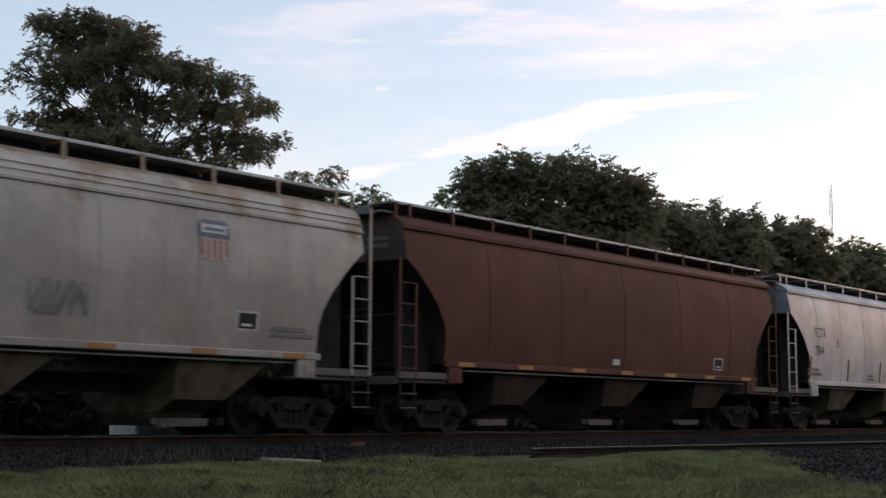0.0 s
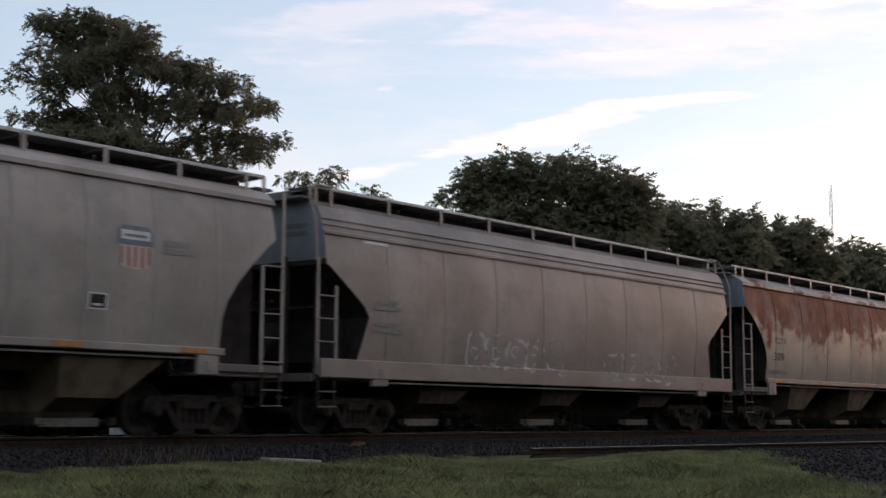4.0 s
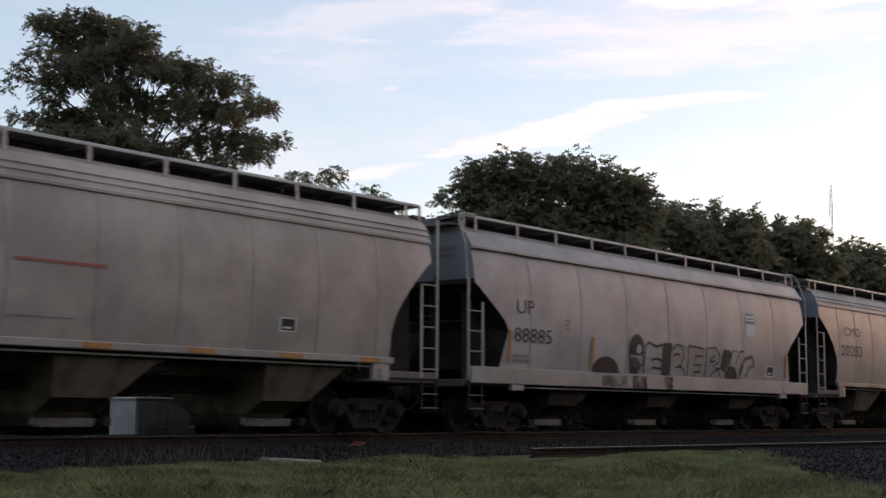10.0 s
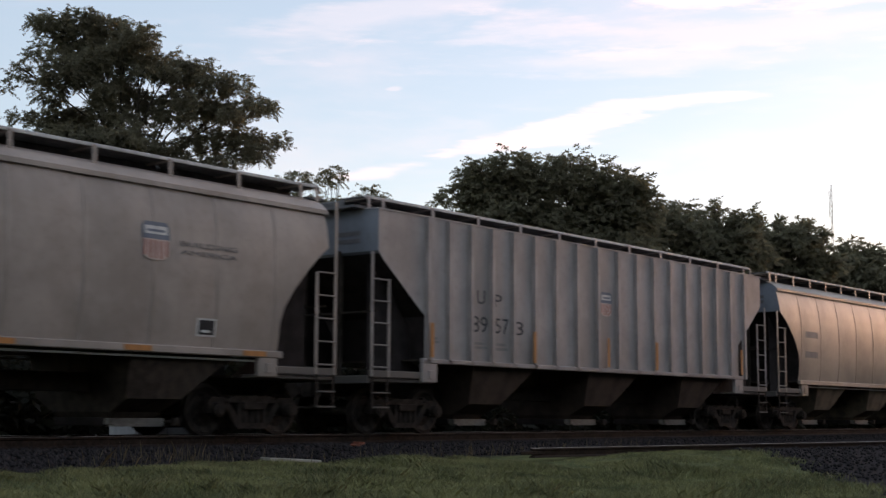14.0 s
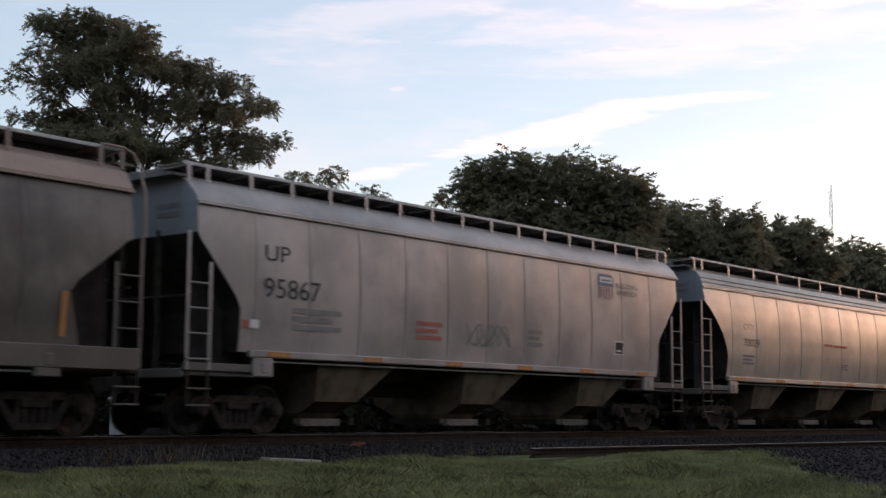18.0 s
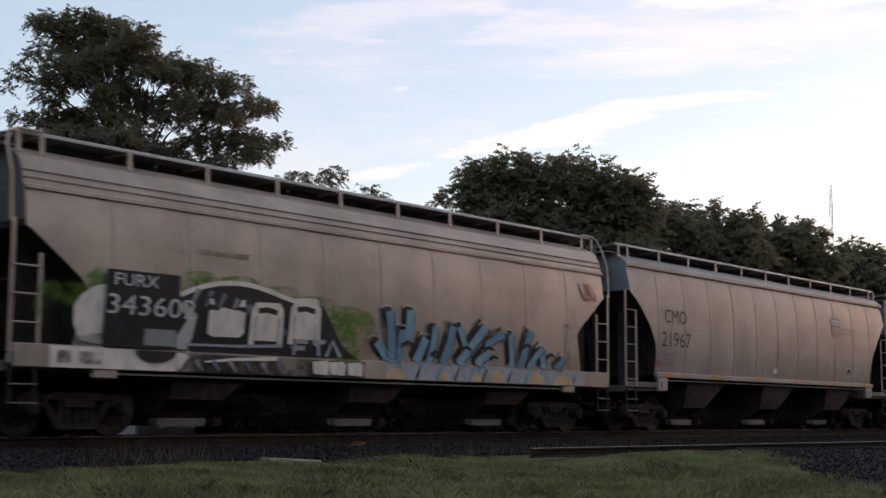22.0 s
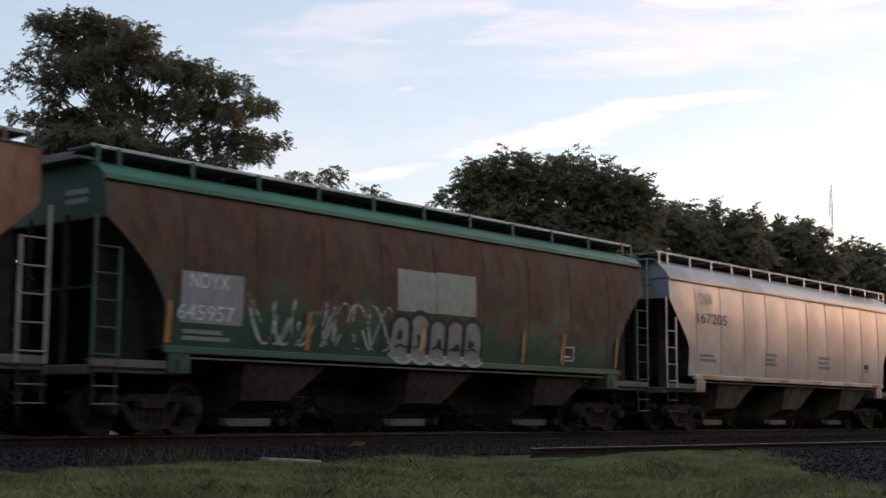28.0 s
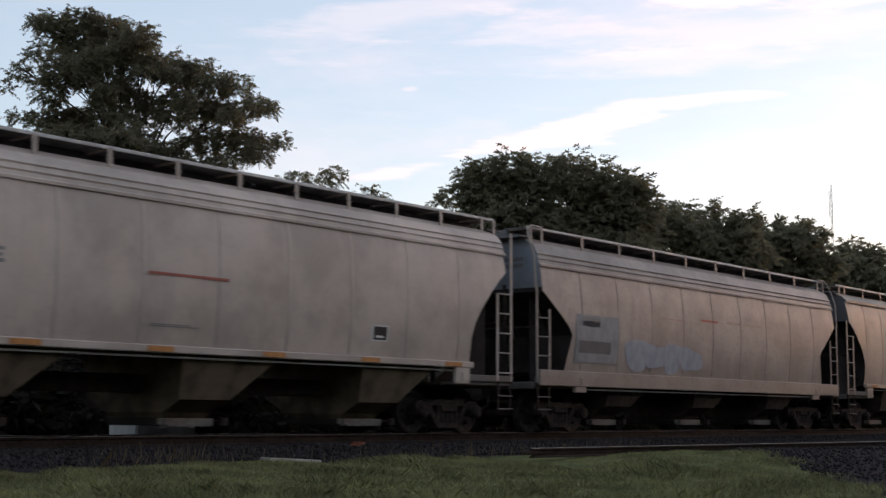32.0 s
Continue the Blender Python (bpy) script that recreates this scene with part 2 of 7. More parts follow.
# ---- what is painted on the cars: kind, what, colour, the stretch along the car from its front, and the heights, in metres ----
MARKS = {
    0: [
        ("S", "-", "red", 12.46, 13.12, 2.99, 3.68),
        ("Q", "-", "-", 13.34, 13.87, 1.83, 2.17),
        ("G", "tag:3", "grey", 9.09, 10.15, 1.88, 2.41),
        ("B", "2", "grey", 14.18, 15.26, 1.76, 1.94),
    ],
    1: [
        ("B", "1", "white", 7.78, 8.09, 1.62, 1.76),
        ("Q", "-", "-", 12.92, 13.46, 1.64, 1.97),
    ],
    2: [
        ("T", "FCTX", "ink", 1.58, 2.42, 2.86, 3.16),
        ("T", "784", "ink", 1.59, 2.25, 2.3, 2.59),
        ("B", "2", "grey", 1.1, 2.14, 1.68, 1.89),
        ("B", "2", "grey", 5.87, 6.41, 1.62, 1.79),
        ("B", "2", "grey", 7.97, 8.39, 1.65, 1.81),
        ("Q", "-", "-", 13.58, 14.0, 1.69, 1.95),
        ("B", "3", "grey", 3.22, 3.44, 2.61, 2.85),
    ],
    3: [
        ("T", "UP", "redink", 2.6, 3.25, 3.12, 3.37),
        ("T", "92540", "ink", 2.6, 3.99, 2.4, 2.69),
        ("B", "3", "grey", 2.6, 3.4, 2.02, 2.18),
        ("B", "2", "grey", 4.33, 5.1, 2.09, 2.21),
        ("B", "3", "grey", 5.71, 6.21, 2.01, 2.27),
        ("B", "2", "grey", 7.3, 8.79, 1.98, 2.08),
        ("B", "3", "grey", 9.85, 10.33, 1.99, 2.25),
        ("S", "-", "red", 12.93, 13.6, 2.69, 3.39),
        ("Q", "-", "-", 12.38, 12.75, 2.0, 2.27),
        ("B", "2", "grey", 13.85, 14.6, 3.01, 3.23),
    ],
    4: [
        ("B", "2", "grey", 1.35, 2.18, 2.41, 2.61),
        ("B", "2", "grey", 1.34, 2.17, 1.97, 2.17),
        ("G", "bubble:5", "white_line", 4.26, 7.99, 1.26, 2.2),
        ("G", "bubble:4", "white_line", 9.79, 13.24, 1.14, 1.98),
        ("B", "1", "white", 1.09, 1.81, 3.69, 3.75),
    ],
    5: [
        ("T", "FCTX", "ink", 1.73, 2.5, 2.53, 2.7),
        ("T", "309", "ink", 1.66, 2.34, 2.04, 2.27),
        ("B", "2", "grey", 1.17, 2.66, 1.66, 1.75),
        ("Q", "-", "-", 12.9, 13.3, 1.68, 1.96),
    ],
    6: [
        ("T", "U", "ink", 3.07, 3.36, 2.75, 3.05),
        ("T", "P", "ink", 3.65, 3.95, 2.77, 3.03),
        ("T", "90", "ink", 2.86, 3.4, 2.2, 2.49),
        ("T", "28", "ink", 3.65, 4.18, 2.19, 2.48),
        ("T", "5", "ink", 4.44, 4.72, 2.17, 2.5),
        ("S", "-", "red", 7.93, 8.49, 2.74, 3.39),
        ("G", "bubble:6", "faint_lines", 4.4, 9.5, 1.6, 2.3),
        ("B", "2", "grey", 2.96, 4.01, 1.74, 1.97),
        ("Q", "-", "-", 12.97, 13.4, 1.81, 2.06),
        ("B", "2", "grey", 0.17, 0.78, 4.02, 4.15),
    ],
    7: [
        ("T", "CHTT", "ink", 1.82, 2.99, 2.84, 3.16),
        ("T", "721742", "ink", 1.59, 3.4, 2.19, 2.54),
        ("B", "2", "grey", 1.26, 2.31, 1.74, 2.04),
        ("B", "1", "redink", 2.31, 2.53, 1.67, 1.77),
        ("S", "-", "red", 12.21, 12.87, 2.89, 3.51),
        ("T", "BUILDING", "ink2", 12.96, 14.0, 3.17, 3.31),
        ("T", "AMERICA", "ink2", 12.94, 14.0, 3.0, 3.13),
        ("Q", "-", "-", 13.41, 13.78, 1.71, 1.96),
        ("B", "2", "grey", 5.49, 5.88, 1.75, 1.91),
        ("B", "1", "white", 8.1, 8.35, 1.68, 1.79),
    ],
    8: [
        ("B", "1", "dullwhite", 2.04, 2.97, 2.84, 3.08),
        ("B", "1", "redink", 2.16, 2.42, 2.88, 3.04),
        ("B", "1", "redink", 2.55, 2.85, 2.88, 3.04),
        ("B", "1", "ink2", 2.1, 2.38, 2.36, 2.62),
        ("B", "1", "ink2", 2.46, 2.74, 2.36, 2.62),
        ("B", "1", "ink2", 2.82, 3.2, 2.36, 2.62),
        ("G", "tag:2", "blue", 2.03, 2.94, 1.66, 2.02),
        ("B", "1", "redink", 6.75, 8.47, 2.66, 2.71),
        ("Q", "-", "-", 12.32, 12.75, 1.86, 2.12),
        ("B", "1", "grey", 6.75, 7.91, 1.82, 1.84),
        ("G", "tag:3", "stain", 4.91, 6.41, 1.6, 2.16),
    ],
    9: [
        ("T", "UP", "ink", 1.48, 2.16, 2.63, 2.94),
        ("T", "88885", "ink", 1.4, 2.86, 2.0, 2.32),
        ("S", "-", "white", 12.58, 13.14, 2.64, 3.3),
        ("B", "2", "grey", 1.39, 2.11, 1.56, 1.72),
        ("Q", "-", "-", 13.9, 14.43, 1.55, 1.86),
        ("B", "3", "grey", 3.4, 3.63, 2.35, 2.6),
        ("G", "mural_black", "-", 4.6, 13.2, 1.1, 2.4),
    ],
    10: [
        ("S", "-", "red", 12.46, 13.21, 2.97, 3.71),
        ("Q", "-", "-", 13.43, 13.91, 1.83, 2.15),
        ("Q", "-", "-", 8.38, 8.79, 1.65, 1.91),
        ("B", "2", "grey", 6.36, 7.93, 1.83, 1.88),
        ("T", "20283", "ink", 1.51, 3.22, 2.36, 2.71),
        ("T", "CMO", "ink", 1.82, 3.12, 3.01, 3.3),
    ],
    11: [
        ("T", "CHTT", "stain3", 1.87, 2.99, 2.87, 3.17),
        ("T", "721307", "ink", 1.62, 3.4, 2.2, 2.56),
        ("B", "2", "grey", 1.39, 2.2, 1.77, 2.04),
        ("B", "1", "redink", 2.33, 2.54, 1.67, 1.78),
        ("S", "-", "red", 12.23, 12.77, 2.88, 3.51),
        ("T", "BUILDING", "ink2", 13.02, 14.3, 3.17, 3.26),
        ("T", "AMERICA", "ink2", 13.02, 14.3, 3.03, 3.11),
        ("Q", "-", "-", 13.45, 13.88, 1.68, 1.99),
        ("B", "1", "white", 8.08, 8.33, 1.66, 1.8),
    ],
    12: [
        ("T", "U", "ink", 3.19, 3.47, 2.75, 3.05),
        ("T", "P", "ink", 3.81, 4.08, 2.72, 3.0),
        ("T", "89", "ink", 3.0, 3.56, 2.14, 2.49),
        ("T", "57", "ink", 3.84, 4.33, 2.15, 2.48),
        ("T", "3", "ink", 4.59, 4.89, 2.15, 2.45),
        ("S", "-", "red", 8.12, 8.59, 2.78, 3.36),
        ("B", "2", "grey", 3.03, 3.56, 1.79, 1.93),
        ("B", "2", "grey", 3.83, 4.31, 1.78, 1.94),
        ("B", "2", "grey", 1.62, 1.9, 1.85, 1.97),
    ],
    13: [
        ("G", "block:4", "blue", 12.37, 13.87, 3.59, 4.12),
        ("Q", "-", "-", 11.9, 12.38, 1.69, 2.03),
        ("B", "3", "redink", 10.35, 10.72, 1.71, 1.94),
        ("B", "2", "grey", 13.12, 13.83, 1.86, 2.09),
        ("B", "1", "grey", 1.63, 2.55, 2.81, 3.0),
        ("B", "1", "grey", 1.6, 2.53, 2.2, 2.39),
    ],
    14: [
        ("B", "1", "ink2", 1.54, 1.66, 2.05, 2.2),
        ("B", "1", "ink2", 1.72, 1.84, 2.05, 2.2),
        ("B", "1", "ink2", 1.9, 2.02, 2.05, 2.2),
        ("B", "1", "ink2", 2.08, 2.2, 2.05, 2.2),
        ("B", "2", "black", 7.46, 8.92, 1.68, 1.92),
        ("B", "1", "panel", 3.36, 3.48, 1.2, 1.28),
        ("B", "1", "panel", 5.82, 5.94, 1.2, 1.28),
        ("B", "1", "panel", 8.0, 8.12, 1.18, 1.26),
        ("B", "1", "panel", 10.47, 10.59, 1.18, 1.26),
    ],
    15: [
        ("T", "UP", "ink", 1.56, 2.18, 3.11, 3.4),
        ("T", "95867", "ink", 1.54, 2.99, 2.45, 2.81),
        ("B", "1", "redink", 1.03, 1.22, 1.88, 2.02),
        ("B", "1", "white", 1.23, 1.45, 1.89, 2.04),
        ("B", "3", "grey", 2.25, 3.57, 1.91, 2.31),
        ("B", "3", "redink", 5.78, 6.62, 1.9, 2.27),
        ("G", "tag:3", "grey", 7.41, 8.91, 1.86, 2.31),
        ("S", "-", "red", 12.66, 13.28, 3.16, 3.8),
        ("T", "BUILDING", "ink2", 13.42, 14.42, 3.52, 3.64),
        ("T", "AMERICA", "ink2", 13.42, 14.42, 3.34, 3.46),
        ("Q", "-", "-", 13.33, 13.76, 1.87, 2.21),
        ("B", "3", "grey", 9.67, 10.24, 1.92, 2.29),
    ],
    16: [
        ("T", "CITX", "ink2", 2.15, 2.82, 2.84, 3.01),
        ("T", "70029", "ink", 2.15, 3.12, 2.37, 2.59),
        ("B", "1", "redink", 7.65, 8.3, 2.59, 2.67),
        ("B", "1", "redink", 8.36, 9.4, 2.58, 2.66),
        ("B", "3", "grey", 8.95, 9.55, 1.9, 2.06),
        ("Q", "-", "-", 13.46, 13.82, 1.88, 2.16),
        ("B", "3", "grey", 2.12, 2.83, 1.86, 2.13),
    ],
    17: [
        ("B", "1", "panel", 1.57, 2.12, 2.35, 2.77),
        ("B", "1", "panel", 2.26, 2.81, 2.34, 2.76),
        ("B", "1", "panel", 2.96, 3.6, 2.33, 2.75),
        ("B", "1", "panel", 3.72, 4.41, 2.33, 2.75),
        ("B", "1", "panel", 4.56, 5.22, 2.33, 2.76),
        ("T", "UP", "ink", 1.66, 2.06, 2.41, 2.7),
        ("T", "7", "ink", 2.45, 2.66, 2.4, 2.69),
        ("T", "53", "ink", 3.08, 3.48, 2.4, 2.68),
        ("T", "36", "ink", 3.84, 4.28, 2.4, 2.68),
        ("B", "1", "dullwhite", 2.14, 2.79, 1.66, 2.21),
        ("B", "1", "dullwhite", 2.83, 3.56, 1.67, 2.21),
        ("T", "I", "blackmist", 8.26, 8.36, 2.42, 2.92),
        ("T", "O", "blackmist", 9.08, 9.44, 2.42, 2.86),
        ("T", "N", "blackmist", 9.94, 10.32, 2.40, 2.84),
        ("T", "D", "blackmist", 5.48, 5.84, 1.92, 2.34),
        ("T", "I", "blackmist", 8.26, 8.36, 1.84, 2.32),
        ("T", "E", "blackmist", 9.1, 9.42, 1.84, 2.26),
        ("T", "I", "blackmist", 10.06, 10.16, 1.82, 2.24),
        ("T", "C", "blackmist", 10.82, 11.14, 1.8, 2.2),
        ("G", "tag:4", "blackmist", 6.25, 7.6, 1.75, 2.1),
        ("Q", "-", "-", 12.34, 12.91, 1.77, 2.16),
        ("G", "tag:3", "wornwhite", 0.04, 1.19, 3.51, 4.13),
    ],
    18: [
        ("G", "mural_white", "-", 0.5, 7.6, 1.06, 2.65),
        ("G", "mural_blue", "-", 8.1, 15.2, 1.08, 2.5),
        ("B", "1", "rustmist", 2.75, 4.55, 3.06, 3.16),
        ("G", "tag:2", "redink", 15.15, 15.8, 3.1, 3.5),
        ("B", "1", "rustmist", 14.45, 14.8, 1.5, 2.5),
    ],
    19: [
        ("T", "CMO", "ink", 1.66, 2.8, 2.79, 3.14),
        ("T", "21967", "ink", 1.5, 3.03, 2.17, 2.56),
        ("B", "3", "grey", 1.52, 2.28, 1.7, 2.01),
        ("B", "1", "redink", 1.23, 1.46, 1.66, 1.8),
        ("S", "-", "red", 12.22, 12.88, 2.87, 3.52),
        ("T", "BUILDING", "ink2", 13.01, 14.18, 3.16, 3.24),
        ("T", "AMERICA", "ink2", 13.01, 14.18, 3.02, 3.10),
        ("Q", "-", "-", 13.37, 13.75, 1.69, 1.97),
        ("B", "1", "white", 8.06, 8.3, 1.66, 1.8),
    ],
    20: [
        ("T", "UP", "ink", 1.52, 2.2, 2.61, 2.93),
        ("T", "88528", "ink", 1.39, 2.62, 2.02, 2.3),
        ("B", "1", "rustbar", 1.12, 1.44, 1.52, 3.13),
        ("G", "letters:PERUT", "blue_white", 2.67, 6.74, 1.41, 2.38),
        ("G", "column:4", "yellow", 7.58, 9.74, 1.14, 2.3),
        ("G", "bubble:1", "yellow_black", 9.83, 10.57, 1.58, 2.14),
        ("G", "tag:4", "grey", 10.77, 12.89, 1.57, 2.11),
        ("S", "-", "white", 12.56, 13.23, 2.64, 3.31),
    ],
    21: [
        ("T", "NDYX", "ink2", 1.4, 2.32, 2.42, 2.64),
        ("T", "515265", "ink", 1.4, 2.52, 1.91, 2.1),
        ("B", "2", "grey", 1.42, 2.15, 1.53, 1.69),
        ("G", "roundel", "green", 8.74, 9.66, 2.16, 3.02),
        ("T", "CG", "wornwhite", 4.29, 5.55, 1.66, 2.27),
        ("B", "3", "grey", 3.8, 4.11, 2.1, 2.38),
        ("Q", "-", "-", 14.12, 14.51, 1.57, 1.84),
    ],
    22: [
        ("Q", "-", "-", 12.95, 13.47, 1.74, 2.06),
        ("B", "1", "stain", 13.12, 13.39, 1.56, 1.76),
    ],
    23: [
        ("B", "1", "panel2", 1.53, 2.94, 1.9, 2.77),
        ("T", "NDYX", "white", 1.71, 2.59, 2.5, 2.74),
        ("T", "645957", "white", 1.47, 2.74, 1.95, 2.21),
        ("B", "2", "panel2", 1.61, 2.69, 1.61, 1.79),
        ("B", "1", "panel3", 7.07, 8.29, 2.44, 3.28),
        ("B", "1", "panel3", 8.31, 9.63, 2.45, 3.31),
        ("G", "tag:6", "wornwhite", 3.06, 6.86, 1.62, 2.48),
        ("G", "column:5", "ash", 6.92, 9.81, 1.4, 2.44),
        ("G", "tag:3", "greymist", 10.81, 14.0, 1.67, 2.2),
        ("Q", "-", "-", 12.91, 13.46, 1.64, 1.98),
    ],
    24: [
        ("T", "CNW", "stain", 1.52, 2.34, 3.4, 3.7),
        ("T", "167205", "ink", 1.42, 3.13, 2.89, 3.17),
        ("B", "2", "grey", 1.56, 2.49, 1.86, 2.06),
        ("B", "3", "grey", 5.54, 6.28, 1.87, 2.22),
        ("B", "3", "grey", 9.19, 10.13, 1.88, 2.26),
        ("Q", "-", "-", 12.81, 13.24, 1.84, 2.16),
    ],
    25: [
        ("G", "tag:3", "wornwhite", 3.82, 4.29, 1.69, 2.07),
        ("Q", "-", "-", 13.13, 13.55, 1.93, 2.19),
        ("B", "1", "blackmist", 2.4, 3.0, 2.75, 2.98),
        ("B", "1", "blackmist", 2.4, 3.1, 2.15, 2.4),
        ("B", "1", "blackmist", 3.4, 3.75, 2.15, 2.4),
        ("B", "1", "blackmist", 3.95, 4.25, 2.15, 2.4),
    ],
    26: [
        ("T", "CHTT", "ink2", 2.16, 3.05, 2.77, 3.01),
        ("T", "052230", "ink2", 2.06, 3.29, 2.29, 2.51),
        ("B", "1", "redink", 6.75, 8.52, 2.65, 2.7),
        ("B", "2", "grey", 6.85, 7.89, 1.8, 1.85),
        ("B", "2", "grey", 2.07, 2.93, 1.83, 2.03),
        ("Q", "-", "-", 12.28, 12.77, 1.8, 2.12),
        ("B", "3", "grey", 3.85, 4.06, 2.59, 2.83),
        ("B", "1", "grey", 1.4, 1.7, 1.71, 1.84),
    ],
    27: [
        ("B", "1", "panel2", 1.35, 3.21, 1.64, 2.77),
        ("B", "1", "grey", 1.59, 2.38, 2.49, 2.72),
        ("B", "1", "ink2", 1.47, 2.88, 1.86, 2.15),
        ("B", "1", "redink", 5.16, 6.48, 2.88, 2.89),
        ("B", "1", "redink", 7.41, 8.38, 2.92, 2.98),
        ("B", "1", "stain", 8.88, 11.15, 2.93, 3.0),
        ("G", "cloudy:4", "palegreyblue", 3.62, 7.36, 1.47, 2.28),
    ],
}
WORDS = {}


def shape_words(words, bold):
    c = bpy.data.curves.new("words", "FONT")
    c.body = words
    c.resolution_u = 3
    c.offset = bold
    ob = new("words", c)
    bpy.context.view_layer.update()
    WORDS[words, bold] = bpy.data.meshes.new_from_object(ob)
    bpy.data.objects.remove(ob)
    bpy.data.curves.remove(c)


for mark in [m for marks in MARKS.values() for m in marks]:
    if mark[0] == "T":
        shape_words(mark[1], 0.0)
    elif mark[1].startswith("letters:"):
        shape_words(mark[1][8:], 0.03)
        shape_words(mark[1][8:], 0.10)
for number in ("FURX", "343602"):
    shape_words(number, 0.0)


# ---- shapes ----
class Shape:
    """Collects the faces of one mesh."""

    def __init__(self):
        self.v, self.f = [], []

    def add(self, verts, faces):
        k = len(self.v)
        self.v += [tuple(p) for p in verts]
        self.f += [tuple(i + k for i in f) for f in faces]
        return self

    def box(self, x0, x1, y0, y1, z0, z1, c=0.0):
        """A block, its edges chamfered by c."""
        if c <= 0:
            v = [(x, y, z) for x in (x0, x1) for y in (y0, y1) for z in (z0, z1)]
            return self.add(v, [(0, 1, 3, 2), (4, 6, 7, 5), (0, 4, 5, 1), (2, 3, 7, 6), (0, 2, 6, 4), (1, 5, 7, 3)])
        c = min(c, abs(x1 - x0) * 0.45, abs(y1 - y0) * 0.45, abs(z1 - z0) * 0.45)
        xs = ((x0, x0 + c), (x1, x1 - c))
        ys = ((y0, y0 + c), (y1, y1 - c))
        zs = ((z0, z0 + c), (z1, z1 - c))
        v, idx = [], {}
        for i in (0, 1):
            for j in (0, 1):
                for k in (0, 1):
                    for a in range(3):
                        idx[i, j, k, a] = len(v)
                        v.append((xs[i][a != 0], ys[j][a != 1], zs[k][a != 2]))
        f = []
        order = ((0, 0), (1, 0), (1, 1), (0, 1))
        for s in (0, 1):
            q = [idx[s, j, k, 0] for j, k in order]
            f.append(q if s else q[::-1])
            q = [idx[i, s, k, 1] for i, k in order]
            f.append(q[::-1] if s else q)
            q = [idx[i, j, s, 2] for i, j in order]
            f.append(q if s else q[::-1])
        for s in (0, 1):
            for u in (0, 1):
                f.append((idx[0, s, u, 1], idx[1, s, u, 1], idx[1, s, u, 2], idx[0, s, u, 2]))
                f.append((idx[s, 0, u, 0], idx[s, 1, u, 0], idx[s, 1, u, 2], idx[s, 0, u, 2]))
                f.append((idx[s, u, 0, 0], idx[s, u, 1, 0], idx[s, u, 1, 1], idx[s, u, 0, 1]))
        for i in (0, 1):
            for j in (0, 1):
                for k in (0, 1):
                    f.append((idx[i, j, k, 0], idx[i, j, k, 1], idx[i, j, k, 2]))
        return self.add(v, f)

    def bar(self, p, q, w, h, side=(0, 1, 0)):
        """A straight bar from p to q, w along side and h across."""
        p, q, s = Vector(p), Vector(q), Vector(side).normalized()
        d = (q - p).normalized()
        n = d.cross(s).normalized() * h * 0.5
        s = s * w * 0.5
        v = [o + a * s + b * n for o in (p, q) for a, b in ((-1, -1), (1, -1), (1, 1), (-1, 1))]
        return self.add(v, [(3, 2, 1, 0), (4, 5, 6, 7), (0, 1, 5, 4), (1, 2, 6, 5), (2, 3, 7, 6), (3, 0, 4, 7)])

    def tube(self, points, radii, n=8, caps=True):
        """A round tube through points."""
        rings = []
        pts = [Vector(p) for p in points]
        for i, p in enumerate(pts):
            d = (pts[min(i + 1, len(pts) - 1)] - pts[max(i - 1, 0)]).normalized()
            a = d.orthogonal().normalized() if i == 0 else (a - d * a.dot(d)).normalized()
            b = d.cross(a)
            r = radii[i] if isinstance(radii, (list, tuple)) else radii
            rings.append([p + (a * math.cos(2 * math.pi * k / n) + b * math.sin(2 * math.pi * k / n)) * r for k in range(n)])
        v = [p for ring in rings for p in ring]
        f = [(i * n + k, i * n + (k + 1) % n, (i + 1) * n + (k + 1) % n, (i + 1) * n + k) for i in range(len(pts) - 1) for k in range(n)]
        if caps:
            f += [tuple(range(n))[::-1], tuple(range((len(pts) - 1) * n, len(pts) * n))]
        return self.add(v, f)

    def prism(self, outline, y0, y1):
        """An outline of (x, z), swept along y."""
        n = len(outline)
        v = [(x, y0, z) for x, z in outline] + [(x, y1, z) for x, z in outline]
        f = [tuple(range(n)), tuple(range(n, 2 * n))[::-1]] + [(k, k + n, (k + 1) % n + n, (k + 1) % n) for k in range(n)]
        return self.add(v, f)

    def lathe(self, profile, y, n=24):
        """(r, offset along y) spun about an axis parallel to y through the origin."""
        v = [(r * math.cos(2 * math.pi * k / n), y + o, r * math.sin(2 * math.pi * k / n)) for r, o in profile for k in range(n)]
        f = [(i * n + k, i * n + (k + 1) % n, (i + 1) * n + (k + 1) % n, (i + 1) * n + k) for i in range(len(profile) - 1) for k in range(n)]
        return self.add(v, f)

    def mesh(self, name, smooth=0.0):
        m = bpy.data.meshes.new(name)
        m.from_pydata(self.v, [], self.f)
        bm = bmesh.new()
        bm.from_mesh(m)
        bmesh.ops.recalc_face_normals(bm, faces=bm.faces)
        bm.to_mesh(m)
        bm.free()
        m.materials.append(None)
        if smooth > 0:
            m.polygons.foreach_set("use_smooth", [True] * len(m.polygons))
            m.set_sharp_from_angle(angle=radians(smooth))
        return m


def part(name, data, material, parent=None, label="", at=None):
    """One mesh object under a thing or a part; the mesh may be shared, the material is the object's own."""
    ob = new(name, data)
    if parent is not None:
        ob.parent = parent
    if at is not None:
        ob.matrix_basis = at
    if material is not None:
        ob.material_slots[0].link = "OBJECT"
        ob.material_slots[0].material = material
    return tagged(ob, label=label)


def thing(name, at, label, category, group=""):
    ob = new(name)
    ob.empty_display_size = 0.3
    ob.matrix_basis = at
    return tagged(ob, label, category, group)


